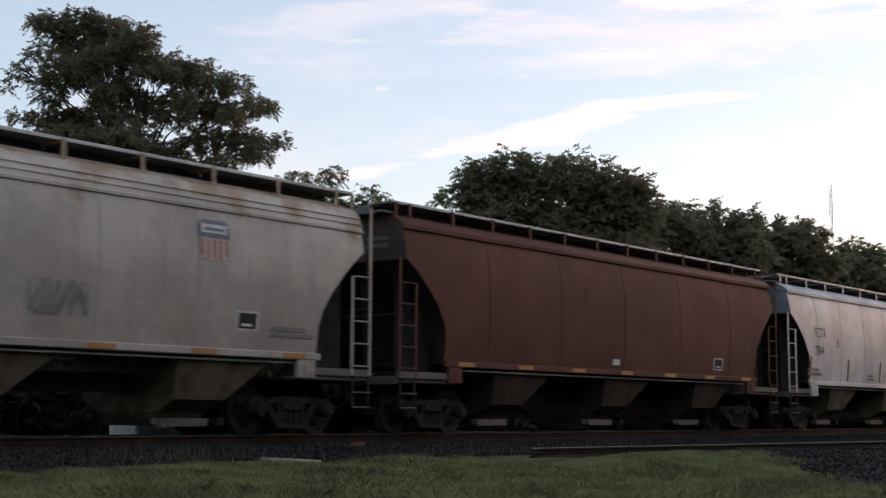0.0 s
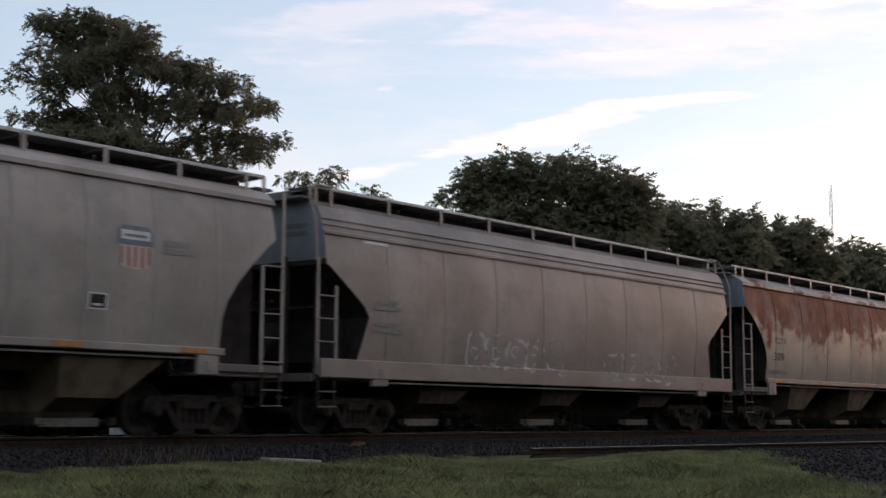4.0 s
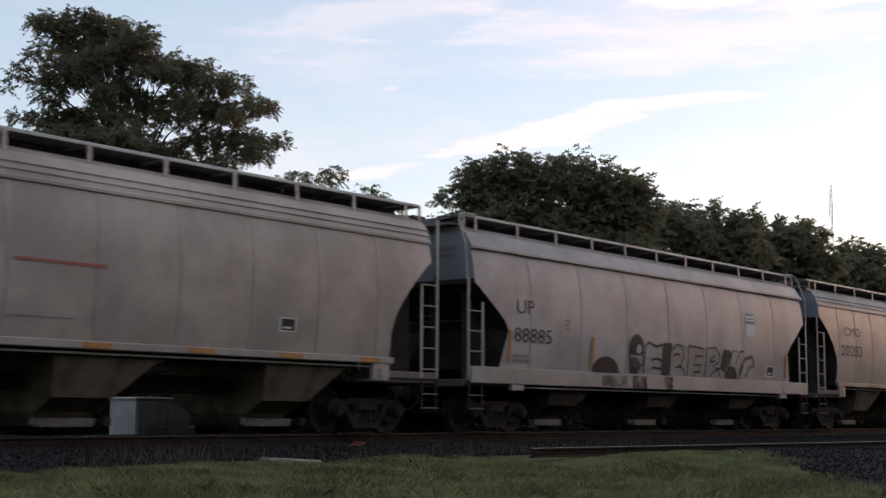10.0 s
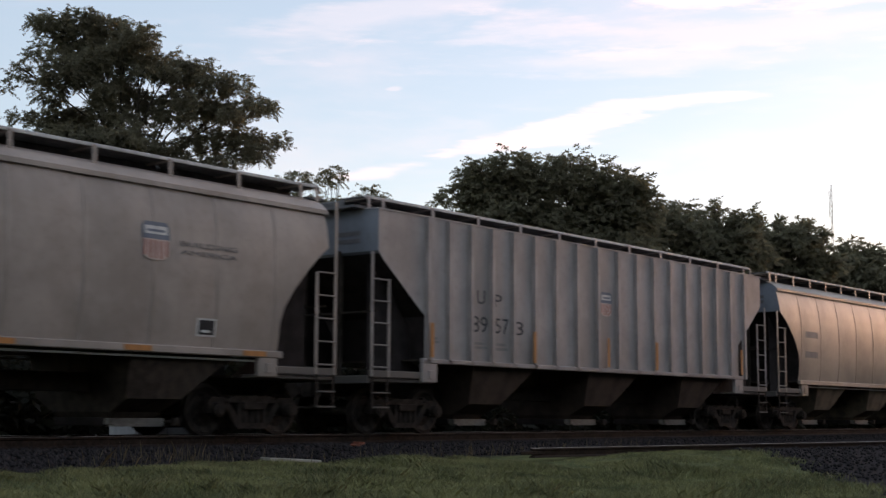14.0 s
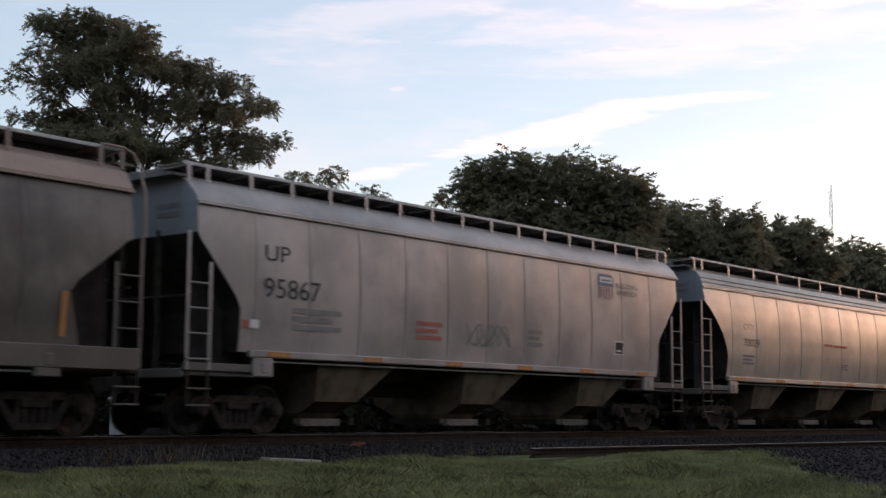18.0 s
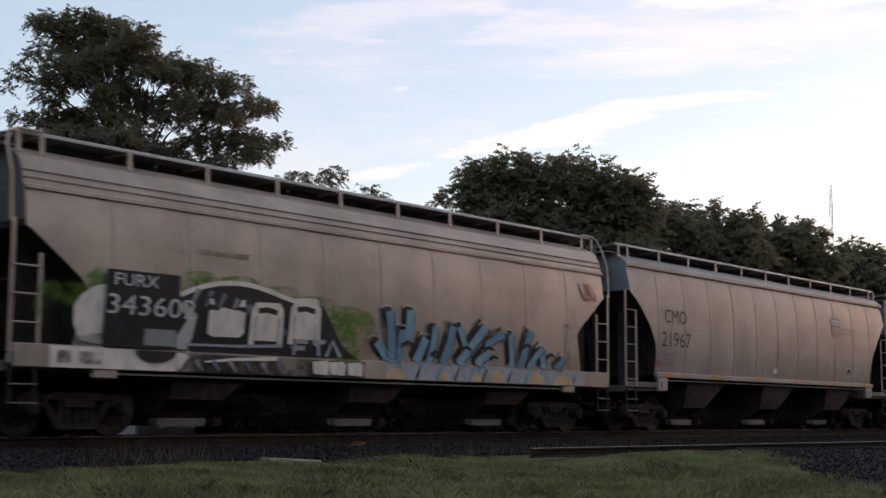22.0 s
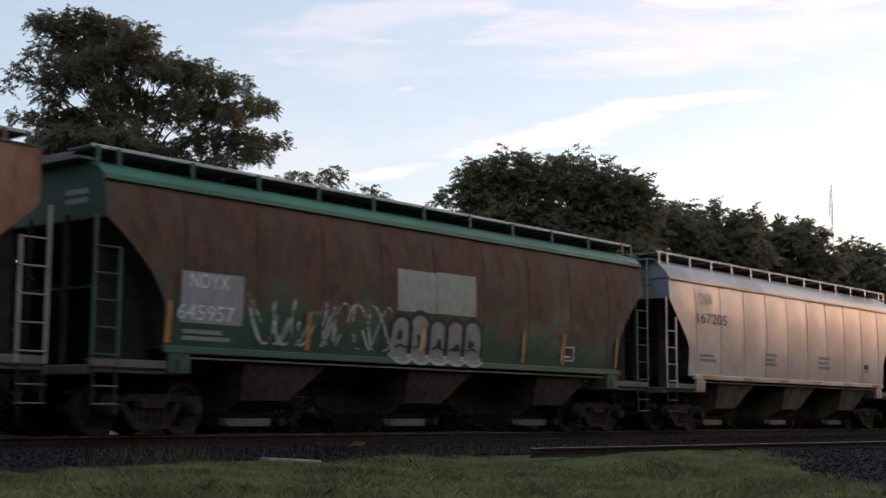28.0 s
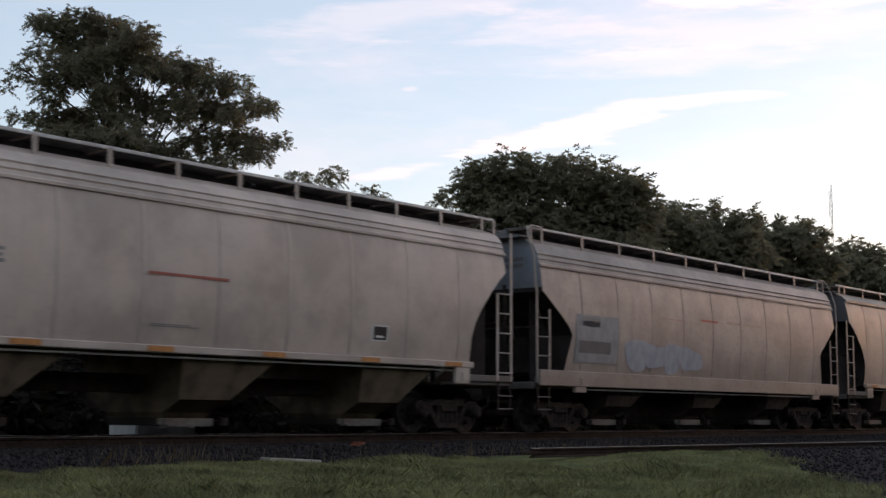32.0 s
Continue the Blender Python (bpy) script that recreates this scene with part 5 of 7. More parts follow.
def line(points, width):
    """A ribbon along points."""
    v = []
    n = len(points)
    for i, (x, z) in enumerate(points):
        (x0, z0), (x1, z1) = points[max(i - 1, 0)], points[min(i + 1, n - 1)]
        d = math.hypot(x1 - x0, z1 - z0) or 1
        nx, nz = -(z1 - z0) / d * width / 2, (x1 - x0) / d * width / 2
        v += [(x + nx, z + nz), (x - nx, z - nz)]
    return v, [(2 * i, 2 * i + 2, 2 * i + 3, 2 * i + 1) for i in range(n - 1)]


def scrawl(u0, u1, z0, z1, n, rng, width):
    """Loops of a spray can, n strokes."""
    out = []
    for i in range(n):
        a, b = u0 + (u1 - u0) * i / n, u0 + (u1 - u0) * (i + 1.15) / n
        ph = rng.uniform(0, 6.28)
        pts = []
        for s in range(15):
            q = s / 14
            pts.append((a + (b - a) * (0.5 + 0.5 * math.sin(q * 4.4 + ph)), z0 + (z1 - z0) * (0.5 + 0.5 * math.sin(q * 6.6 + ph * 1.7 + i))))
        out.append(line(pts, width))
    return out


def taper(points, w0, w1):
    """A ribbon that widens or narrows along its points."""
    v, n = [], len(points)
    for i, (x, z) in enumerate(points):
        (x0, z0), (x1, z1) = points[max(i - 1, 0)], points[min(i + 1, n - 1)]
        d = math.hypot(x1 - x0, z1 - z0) or 1
        w = (w0 + (w1 - w0) * i / (n - 1)) / 2
        v += [(x - (z1 - z0) / d * w, z + (x1 - x0) / d * w), (x + (z1 - z0) / d * w, z - (x1 - x0) / d * w)]
    return v, [(2 * i, 2 * i + 2, 2 * i + 3, 2 * i + 1) for i in range(n - 1)]


def disc(cx, cz, rx, rz, start=0.0, end=6.2832, n=20):
    return [(cx + rx * math.cos(start + (end - start) * i / (n - 1)), cz + rz * math.sin(start + (end - start) * i / (n - 1))) for i in range(n)]


def mural_white(car, rng):
    """White block letters on black, in a green haze, round a black number panel."""
    lift = [0.001]

    def put(figure, ink, label):
        lift[0] += 0.0007
        decal("graffiti", figure if isinstance(figure, tuple) else (figure, [tuple(range(len(figure)))]), car, ink, lift[0], label)
    for i in range(7):
        u = 1.0 + i * 1.02
        put(blob(u, 2.45 - 0.13 * abs(i - 2.5), 0.85, 0.42, rng, 0.2), "greenmist", "green sprayed haze")
    put(blob(7.0, 1.75, 0.6, 0.5, rng, 0.2), "greenmist", "green sprayed haze")
    arch = [(3.0 + 0.3 * i, 2.35 + 0.29 * math.sin(math.pi * min(1.0, i / 9.5) ** 0.9)) for i in range(9)]
    put([(3.0, 1.43)] + arch + [(6.45, 2.38), (7.05, 1.65), (7.5, 1.43)], "blackfill", "black sprayed ground")
    put(rect(3.0, 7.6, 1.07, 1.38), "blackmist", "black sprayed ground")
    put(rect(0.46, 2.95, 1.07, 1.40), "cream", "cream sprayed band")
    put(taper([(2.95, 1.24), (3.2, 1.34)], 0.32, 0.05), "cream", "cream sprayed band")
    put([(1.5, 1.46), (1.5, 2.43), (1.25, 2.36), (1.03, 2.22), (0.9, 2.03), (0.93, 1.75), (1.06, 1.5)], "cream", "cream sprayed swoosh")
    put(blob(1.22, 1.52, 0.28, 0.1, rng, 0.3), "greymist", "grey sprayed shading")
    put(taper([(3.05, 2.2), (3.3, 2.0), (3.2, 1.7), (3.05, 1.45)], 0.16, 0.34), "dullwhite", "white sprayed stroke")
    put(line(arch + [(5.7, 2.42), (6.0, 2.46), (6.3, 2.45)], 0.085), "cream", "cream sprayed arch")
    for k in range(9):
        put(taper([(3.4 + 0.3 * k, 2.48 - 0.012 * k * k), (3.26 + 0.3 * k, 2.2 - 0.01 * k * k)], 0.11, 0.05), "slate" if k % 3 else "panel2", "grey sprayed shading")
    # the three block letters, round-shouldered, with black counters
    put([(3.61, 1.72), (3.61, 2.36), (3.74, 2.38), (3.8, 2.18), (4.3, 2.2), (4.36, 2.4), (4.5, 2.4), (4.53, 1.74), (4.42, 1.66), (3.72, 1.64)], "blackfill", "black sprayed edge")
    put([(3.65, 1.74), (3.65, 2.33), (3.72, 2.34), (3.82, 2.12), (3.95, 2.2), (4.28, 2.16), (4.4, 2.36), (4.47, 2.36), (4.49, 1.78), (4.38, 1.7), (3.76, 1.69)], "cream", "cream sprayed letter")
    for u, z, top in ((4.61, 1.57, 2.34), (5.57, 1.64, 2.42)):
        put([(u, z), (u + 0.02, top - 0.14), (u + 0.12, top), (u + 0.7, top + 0.02), (u + 0.8, top - 0.1), (u + 0.83, z), (u + 0.68, z), (u + 0.68, z + 0.1), (u + 0.14, z + 0.1), (u + 0.14, z)], "cream", "cream sprayed letter")
        put([(u + 0.15, z + 0.06), (u + 0.19, z + 0.1), (u + 0.66, z + 0.1), (u + 0.7, z), (u + 0.15, z - 0.02)], "blackfill", "black sprayed counter")
        put(taper([(u + 0.18, top - 0.15), (u + 0.4, top - 0.12), (u + 0.65, top - 0.16)], 0.1, 0.1), "blackfill", "black sprayed counter")
        put(line([(u + 0.13, z + 0.02), (u + 0.13, top - 0.25)], 0.035), "blackmist", "black sprayed outline")
        put(line([(u + 0.7, z + 0.02), (u + 0.7, top - 0.25)], 0.035), "blackmist", "black sprayed outline")
    put(taper([(3.2, 1.53), (4.4, 1.55), (5.45, 1.6)], 0.04, 0.06), "palegreyblue", "pale sprayed stroke")
    put(taper([(3.55, 1.25), (4.2, 1.31), (5.25, 1.36)], 0.03, 0.07), "cream", "cream sprayed stroke")
    # small letters at the tail
    for pts in ([(5.74, 1.44), (5.78, 1.7), (6.08, 1.7)], [(5.78, 1.58), (6.02, 1.58)], [(6.2, 1.7), (6.55, 1.72)], [(6.36, 1.7), (6.4, 1.45)], [(6.6, 1.45), (6.74, 1.74), (6.98, 1.45)]):
        put(line(pts, 0.085), "palegreyblue", "grey sprayed stroke")
    for k in range(7):
        put(taper([(3.35 + 0.38 * k, 1.28), (3.5 + 0.38 * k, 1.1)], 0.1, 0.03), "slate" if k % 2 else "panel2", "grey sprayed shading")
    for u in (6.17, 6.62, 7.1):
        put([(u, 1.12), (u - 0.02, 1.34), (u + 0.36, 1.37), (u + 0.42, 1.3), (u + 0.38, 1.1)], "cream", "cream sprayed block")
    for u, w in ((0.6, 0.24), (0.99, 0.42)):
        put(rect(u, u + w, 1.14, 1.33), "blackmist", "black sprayed square")
    # number panel
    put(rect(1.47, 2.97, 1.425, 2.66), "blackfill", "black number panel")
    put(disc(2.5, 1.39, 0.42, 0.19, math.pi, 2 * math.pi), "blackfill", "black sprayed drip")
    put(rect(2.3, 2.95, 1.48, 1.75), "panel2", "grey data panel")
    letters(text_figure("FURX", 1.62, 2.5, 2.41, 2.61), car, "panel", 0.058, "painted letter")
    letters(text_figure("343602", 1.5, 3.32, 1.95, 2.27), car, "panel", 0.060, "painted letter")


def mural_blue(car, rng):
    """Spiky slanted letters in pale blue with black shadows, run over the sill in blue and orange."""
    strokes = (((8.33, 2.41), (8.41, 2.04), (8.52, 1.43)), ((8.0, 1.8), (8.27, 1.55), (8.52, 1.43)), ((8.98, 2.46), (8.96, 2.15), (8.92, 1.8)), ((8.73, 2.06), (8.72, 1.75), (8.7, 1.43)), ((9.49, 1.92), (9.36, 1.65), (9.2, 1.43)),
               ((9.77, 2.18), (9.74, 1.85), (9.63, 1.43)), ((10.35, 2.22), (10.28, 1.85), (10.1, 1.43)), ((10.57, 2.23), (10.7, 2.0), (10.87, 1.72)), ((11.48, 2.25), (11.0, 1.8), (10.6, 1.43)), ((12.17, 2.09), (11.85, 2.02), (11.49, 1.85)),
               ((11.66, 1.7), (11.45, 1.58), (11.22, 1.43)), ((12.38, 2.15), (12.45, 1.8), (12.51, 1.43)), ((13.14, 2.25), (12.98, 1.8), (12.83, 1.43)), ((13.64, 1.88), (13.4, 1.7), (13.13, 1.43)), ((13.64, 1.85), (13.7, 1.65), (13.74, 1.43)), ((14.51, 1.68), (14.38, 1.55), (14.2, 1.43)))
    for i, pts in enumerate(strokes):
        w = (0.3, 0.24)[i % 2]
        decal("graffiti", taper([(x - 0.13, z + 0.07) for x, z in pts], w * 1.15, w * 0.8), car, "blackfill" if i % 3 else "blackmist", 0.002 + 0.0007 * i, "black sprayed shadow")
        decal("graffiti", line([(pts[0][0] - 0.28, pts[0][1] + 0.04), (pts[0][0] - 0.14, pts[0][1] + 0.12), (pts[0][0] + 0.1, pts[0][1] + 0.08)], 0.028), car, "pink", 0.014 + 0.0003 * i, "pale pink sprayed edge")
    for i, pts in enumerate(strokes):
        w = (0.27, 0.2)[i % 2]
        decal("graffiti", taper(pts, w, w * 0.9), car, "sky" if i % 3 else "sprayblue", 0.020 + 0.0006 * i, "blue sprayed stroke")
        decal("graffiti", line([(x + 0.1, z - 0.04) for x, z in pts], 0.03), car, "blackmist", 0.031 + 0.0002 * i, "black sprayed outline")
    for i, (u, z, w) in enumerate(((8.9, 1.78, 0.35), (9.8, 1.62, 0.3), (10.8, 1.75, 0.4), (11.6, 1.78, 0.4), (13.0, 1.9, 0.35), (13.95, 1.72, 0.3), (11.8, 1.6, 0.3))):
        decal("graffiti", taper([(u - w / 2, z - 0.03), (u, z + 0.05), (u + w / 2, z)], 0.1, 0.05), car, "blackfill", 0.036 + 0.0004 * i, "black sprayed outline")
    decal("graffiti", (blob(7.9, 1.58, 0.3, 0.24, rng, 0.2), [tuple(range(22))]), car, "rustmist", 0.003, "orange-brown sprayed haze")
    decal("graffiti", rect(8.2, 15.25, 1.075, 1.385), car, "palegreyblue", 0.002, "pale blue sprayed band")
    for i, u in enumerate((8.75, 9.35, 10.0, 10.6, 11.1, 11.55, 12.1, 12.45, 13.1, 13.6, 14.65, 15.0)):
        decal("graffiti", taper([(u - 0.22, 1.09), (u - 0.05, 1.37)], 0.09, 0.05), car, "blackmist" if i % 2 else "sprayblue", 0.004 + 0.0007 * i, "dark sprayed stroke")
    for u, w, h in ((8.5, 0.3, 0.22), (10.05, 0.14, 0.2), (11.12, 0.2, 0.18), (11.85, 0.26, 0.28), (13.35, 0.34, 0.24), (14.4, 0.42, 0.22)):
        decal("graffiti", (disc(u, 1.08, w, h, 0, math.pi), [tuple(range(20))]), car, "orange", 0.015, "orange sprayed fill")


def mural_black(car, rng):
    """Tall outlined letters in thin black spray with solid black patches."""
    solid = ((disc(5.24, 1.425, 0.62, 0.39, 0, math.pi), "blackfill"), (disc(6.62, 2.02, 0.36, 0.4, -0.2, math.pi + 0.35), "blackfill"), (rect(7.93, 8.36, 1.43, 2.27)[0], "blackfill"),
             (disc(11.75, 1.425, 0.38, 0.36, 0, math.pi), "blackfill"), (rect(7.93, 8.36, 1.07, 1.39)[0], "blackmist"), (rect(4.95, 6.1, 1.1, 1.36)[0], "blackmist"), (rect(6.35, 7.05, 1.08, 1.38)[0], "blackmist"),
             (blob(6.6, 1.62, 0.3, 0.22, rng), "blackmist"), (blob(11.4, 1.95, 0.3, 0.3, rng), "blackmist"))
    for i, (o, ink) in enumerate(solid):
        decal("graffiti", (o, [tuple(range(len(o)))]), car, ink, 0.002 + 0.0006 * i, "black sprayed patch")
    decal("graffiti", (disc(6.72, 2.05, 0.13, 0.12), [tuple(range(20))]), car, "palegreyblue", 0.009, "grey sprayed patch")
    loops = ([(6.3, 1.95), (6.35, 1.6), (6.7, 1.5), (6.95, 1.7), (6.95, 1.95), (6.6, 1.9)], [(7.0, 1.45), (7.05, 2.15), (7.2, 2.25), (7.55, 2.15), (7.9, 2.22)], [(7.35, 1.8), (7.6, 1.85), (7.9, 1.8)], [(7.4, 1.62), (7.9, 1.6)],
             [(8.4, 2.1), (8.6, 2.25), (8.9, 2.22), (9.0, 1.95), (8.85, 1.72), (8.6, 1.65), (8.9, 1.68), (9.1, 1.55), (9.1, 1.43)], [(8.45, 1.95), (8.65, 2.02), (8.8, 1.95)],
             [(9.25, 1.44), (9.25, 2.25), (10.0, 2.2), (10.05, 2.0), (9.6, 1.98), (9.6, 1.75), (9.95, 1.75), (9.95, 1.58), (9.6, 1.56), (9.6, 1.44)],
             [(10.2, 1.44), (10.25, 2.22), (10.75, 2.25), (11.0, 2.05), (10.95, 1.85), (10.6, 1.75), (10.95, 1.68), (11.1, 1.44)], [(10.45, 1.9), (10.7, 2.05), (10.75, 1.9), (10.45, 1.85)], [(10.5, 1.44), (10.7, 1.6), (11.1, 1.72), (11.4, 1.62)])
    for i, pts in enumerate(loops):
        decal("graffiti", line(pts, 0.055), car, "black", 0.010 + 0.0007 * i, "black sprayed outline")
    ghosts = ([(11.6, 1.95), (11.75, 2.2), (12.0, 2.22)], [(11.95, 1.85), (12.15, 2.2), (12.45, 2.22)], [(12.2, 1.6), (12.5, 2.0), (12.9, 2.08), (13.1, 1.9)], [(12.6, 1.5), (12.8, 1.75), (13.1, 1.85)], [(12.2, 1.45), (12.4, 1.8)])
    for i, pts in enumerate(ghosts):
        decal("graffiti", line(pts, 0.11 if i > 1 else 0.06), car, "blackmist", 0.018 + 0.0007 * i, "faded sprayed stroke")


def graffiti(car, what, colour, u0, u1, z0, z1, seed):
    rng = random.Random(seed)
    style, _, arg = what.partition(":")
    lab = "sprayed graffiti"
    if style == "letters":
        decal("graffiti", rect(u0 + 0.15, u1 - 0.5, z0 + 0.03, z1 - 0.12), car, "bluemist", 0.001, "blue sprayed ground")
        letters(text_figure(arg, u0, u1, z0, z1, 0.10), car, "sprayblue", 0.003, "blue sprayed letter")
        letters(text_figure(arg, u0 + 0.08, u1 - 0.08, z0 + 0.05, z1 - 0.05, 0.03), car, "dullwhite", 0.007, "pale sprayed letter")
        for q, u in enumerate((u0 + 0.35, u0 + 2.55)):
            decal("graffiti", taper([(u, z0 + 0.04), (u + 0.06, z0 + 0.3), (u + 0.2, z0 + 0.58)], 0.2, 0.05), car, "orange", 0.010 + 0.001 * q, "orange sprayed stroke")
        return
    if style.startswith("mural"):
        {"mural_white": mural_white, "mural_blue": mural_blue, "mural_black": mural_black}[style](car, rng)
        return
    if style == "roundel":
        o = [(0.5 * (u0 + u1) + 0.5 * (u1 - u0) * math.cos(q * 0.262), 0.5 * (z0 + z1) + 0.5 * (z1 - z0) * math.sin(q * 0.262)) for q in range(24)]
        decal("emblem", (o, [tuple(range(24))]), car, "green", 0.0, "green round emblem")
        decal("emblem", rect(u0 + 0.05, u0 + 0.5 * (u1 - u0), z0 + 0.45 * (z1 - z0), z0 + 0.65 * (z1 - z0)), car, "slate", 0.004)
        decal("emblem", rect(u0, u0 + 0.35 * (u1 - u0), z0 + 0.66 * (z1 - z0), z0 + 0.8 * (z1 - z0)), car, "panel", 0.004)
        return
    n = int(arg)
    w = (u1 - u0) / n
    line_only = colour in ("white_line", "black_grey", "dull_lines", "faint_lines")
    fill, edge = {"white_line": ("panel2", "wornwhite"), "dull_lines": ("panel2", "dullwhite"), "faint_lines": ("panel2", "greymist"), "black_grey": ("black", "black"), "white_black": ("white", "black"), "blue_black": ("sky", "black"), "yellow_black": ("yellow", "black")}.get(colour, (colour, colour))
    if style == "tag":
        edge = "panel2" if line_only else edge
        for q, fig in enumerate(scrawl(u0, u1, z0, z1, n, rng, 0.045) + scrawl(u0, u1, z0, z1, n + 1, rng, 0.03)):
            decal("graffiti", fig, car, edge, 0.004 + 0.0006 * q, lab)
    elif style == "column":
        # swollen letters with round tops, a heavy dark cap and a pale or dark rim
        fill, edge, rim = {"yellow": ("yellow", "black", "black"), "ash": ("ash", "black", "dullwhite")}[colour]
        for i in range(n):
            cx, rx, zt = u0 + w * (i + 0.5), w * 0.56, z1 - rng.uniform(0, 0.1) * (z1 - z0)
            cap = [(cx + rx * math.cos(q * 0.3927), zt - rx + rx * math.sin(q * 0.3927)) for q in range(9)]
            foot = [(cx - rx * math.cos(q * 0.3927), z0 + rx * 0.6 - rx * 0.6 * math.sin(q * 0.3927)) for q in range(9)]
            o = cap + foot
            decal("graffiti", (o, [tuple(range(18))]), car, fill, 0.002 + 0.0004 * i, lab)
            decal("graffiti", line(cap, 0.11), car, edge, 0.005 + 0.0004 * i, lab)
            decal("graffiti", line([o[8], o[9]], 0.075), car, edge, 0.008 + 0.0004 * i, lab)
            decal("graffiti", line([o[17], o[0]], 0.06), car, edge, 0.008 + 0.0004 * i, lab)
            decal("graffiti", line(foot, 0.05), car, rim, 0.011 + 0.0004 * i, lab)
            decal("graffiti", (blob(cx + rng.uniform(-0.2, 0.2) * rx, z0 + rng.uniform(0.35, 0.6) * (z1 - z0), rx * 0.3, rx * 0.28, rng, 0.3), [tuple(range(22))]), car, edge, 0.014 + 0.0004 * i, lab)
            decal("graffiti", line([(cx - rx * 0.5, z0 + 0.3 * (z1 - z0)), (cx, z0 + 0.36 * (z1 - z0)), (cx + rx * 0.55, z0 + 0.3 * (z1 - z0))], 0.045), car, edge, 0.017 + 0.0004 * i, lab)
        for u in (u0 + 0.32 * (u1 - u0),):
            decal("graffiti", taper([(u, z0 + 0.25 * (z1 - z0)), (u + 0.05, z0 + 0.7 * (z1 - z0))], 0.13, 0.1), car, "orange", 0.021, "orange sprayed stroke")
    elif style == "cloudy":
        for i in range(n):
            o = blob(u0 + w * (i + 0.5), rng.uniform(0.4, 0.62) * (z1 - z0) + z0, w * rng.uniform(0.5, 0.75), (z1 - z0) * rng.uniform(0.35, 0.5), rng, 0.25)
            decal("graffiti", (o, [tuple(range(len(o)))]), car, colour, 0.0005 + i * 0.0006, lab)
    elif style == "blob":
        for i in range(n):
            o = blob(u0 + w * (i + 0.5), z0 + (z1 - z0) * (0.3 + 0.4 * i), w * 0.45, (z1 - z0) * 0.33, rng, 0.12)
            decal("graffiti", (o, [tuple(range(len(o)))]), car, colour, 0.002, "black sprayed patch")
    elif style == "block":
        for i in range(n):
            a = u0 + w * i
            bars = [rect(a + 0.05 * w, a + 0.32 * w, z0, z1), rect(a + 0.32 * w, a + 0.86 * w, z1 - 0.24 * (z1 - z0), z1)]
            if i % 2 == 0:
                bars.append(rect(a + 0.32 * w, a + 0.86 * w, z0, z0 + 0.22 * (z1 - z0)))
            else:
                bars.append(rect(a + 0.62 * w, a + 0.86 * w, z0, z1 - 0.24 * (z1 - z0)))
            for bar_figure in bars:
                decal("emblem_bar", bar_figure, car, colour, 0.001)
    else:
        spikes = 0.35 if style == "spike" else 0.0
        for i in range(n):
            cx, cz = u0 + w * (i + 0.5) + rng.uniform(-0.08, 0.08) * w, 0.5 * (z0 + z1) + rng.uniform(-0.06, 0.06) * (z1 - z0)
            rx, rz = w * (0.40 if spikes else 0.54), (z1 - z0) * (0.42 if spikes else 0.47) * rng.uniform(0.85, 1.05)
            o = blob(cx, cz, rx, rz, rng, 0.14, spikes, 24)
            if not line_only and edge != fill:
                decal("graffiti", (o, [tuple(range(len(o)))]), car, fill, 0.002 + 0.0003 * i, lab)
            strokes = [ring(o, 0.095 if colour == "yellow_black" else 0.075)]
            inner = blob(cx + rng.uniform(-0.1, 0.1) * w, cz + rng.uniform(-0.15, 0.2) * rz, rx * 0.4, rz * 0.32, rng, 0.3)
            strokes.append(ring(inner, 0.05))
            strokes.append(line([(cx - rx * 0.2, cz - rz * 0.9), (cx + rng.uniform(-0.3, 0.3) * rx, cz - rz * 0.3)], 0.06))
            for q, fig in enumerate(strokes):
                decal("graffiti", fig, car, edge, 0.006 + 0.0004 * i + 0.001 * q, lab)
        if colour == "blue_black":
            for i in range(int((u1 - u0) / 0.6)):
                decal("graffiti", rect(u0 + 0.6 * i, u0 + 0.6 * i + 0.28, z0, z0 + 0.16), car, "orange", 0.003, "orange sprayed fill")


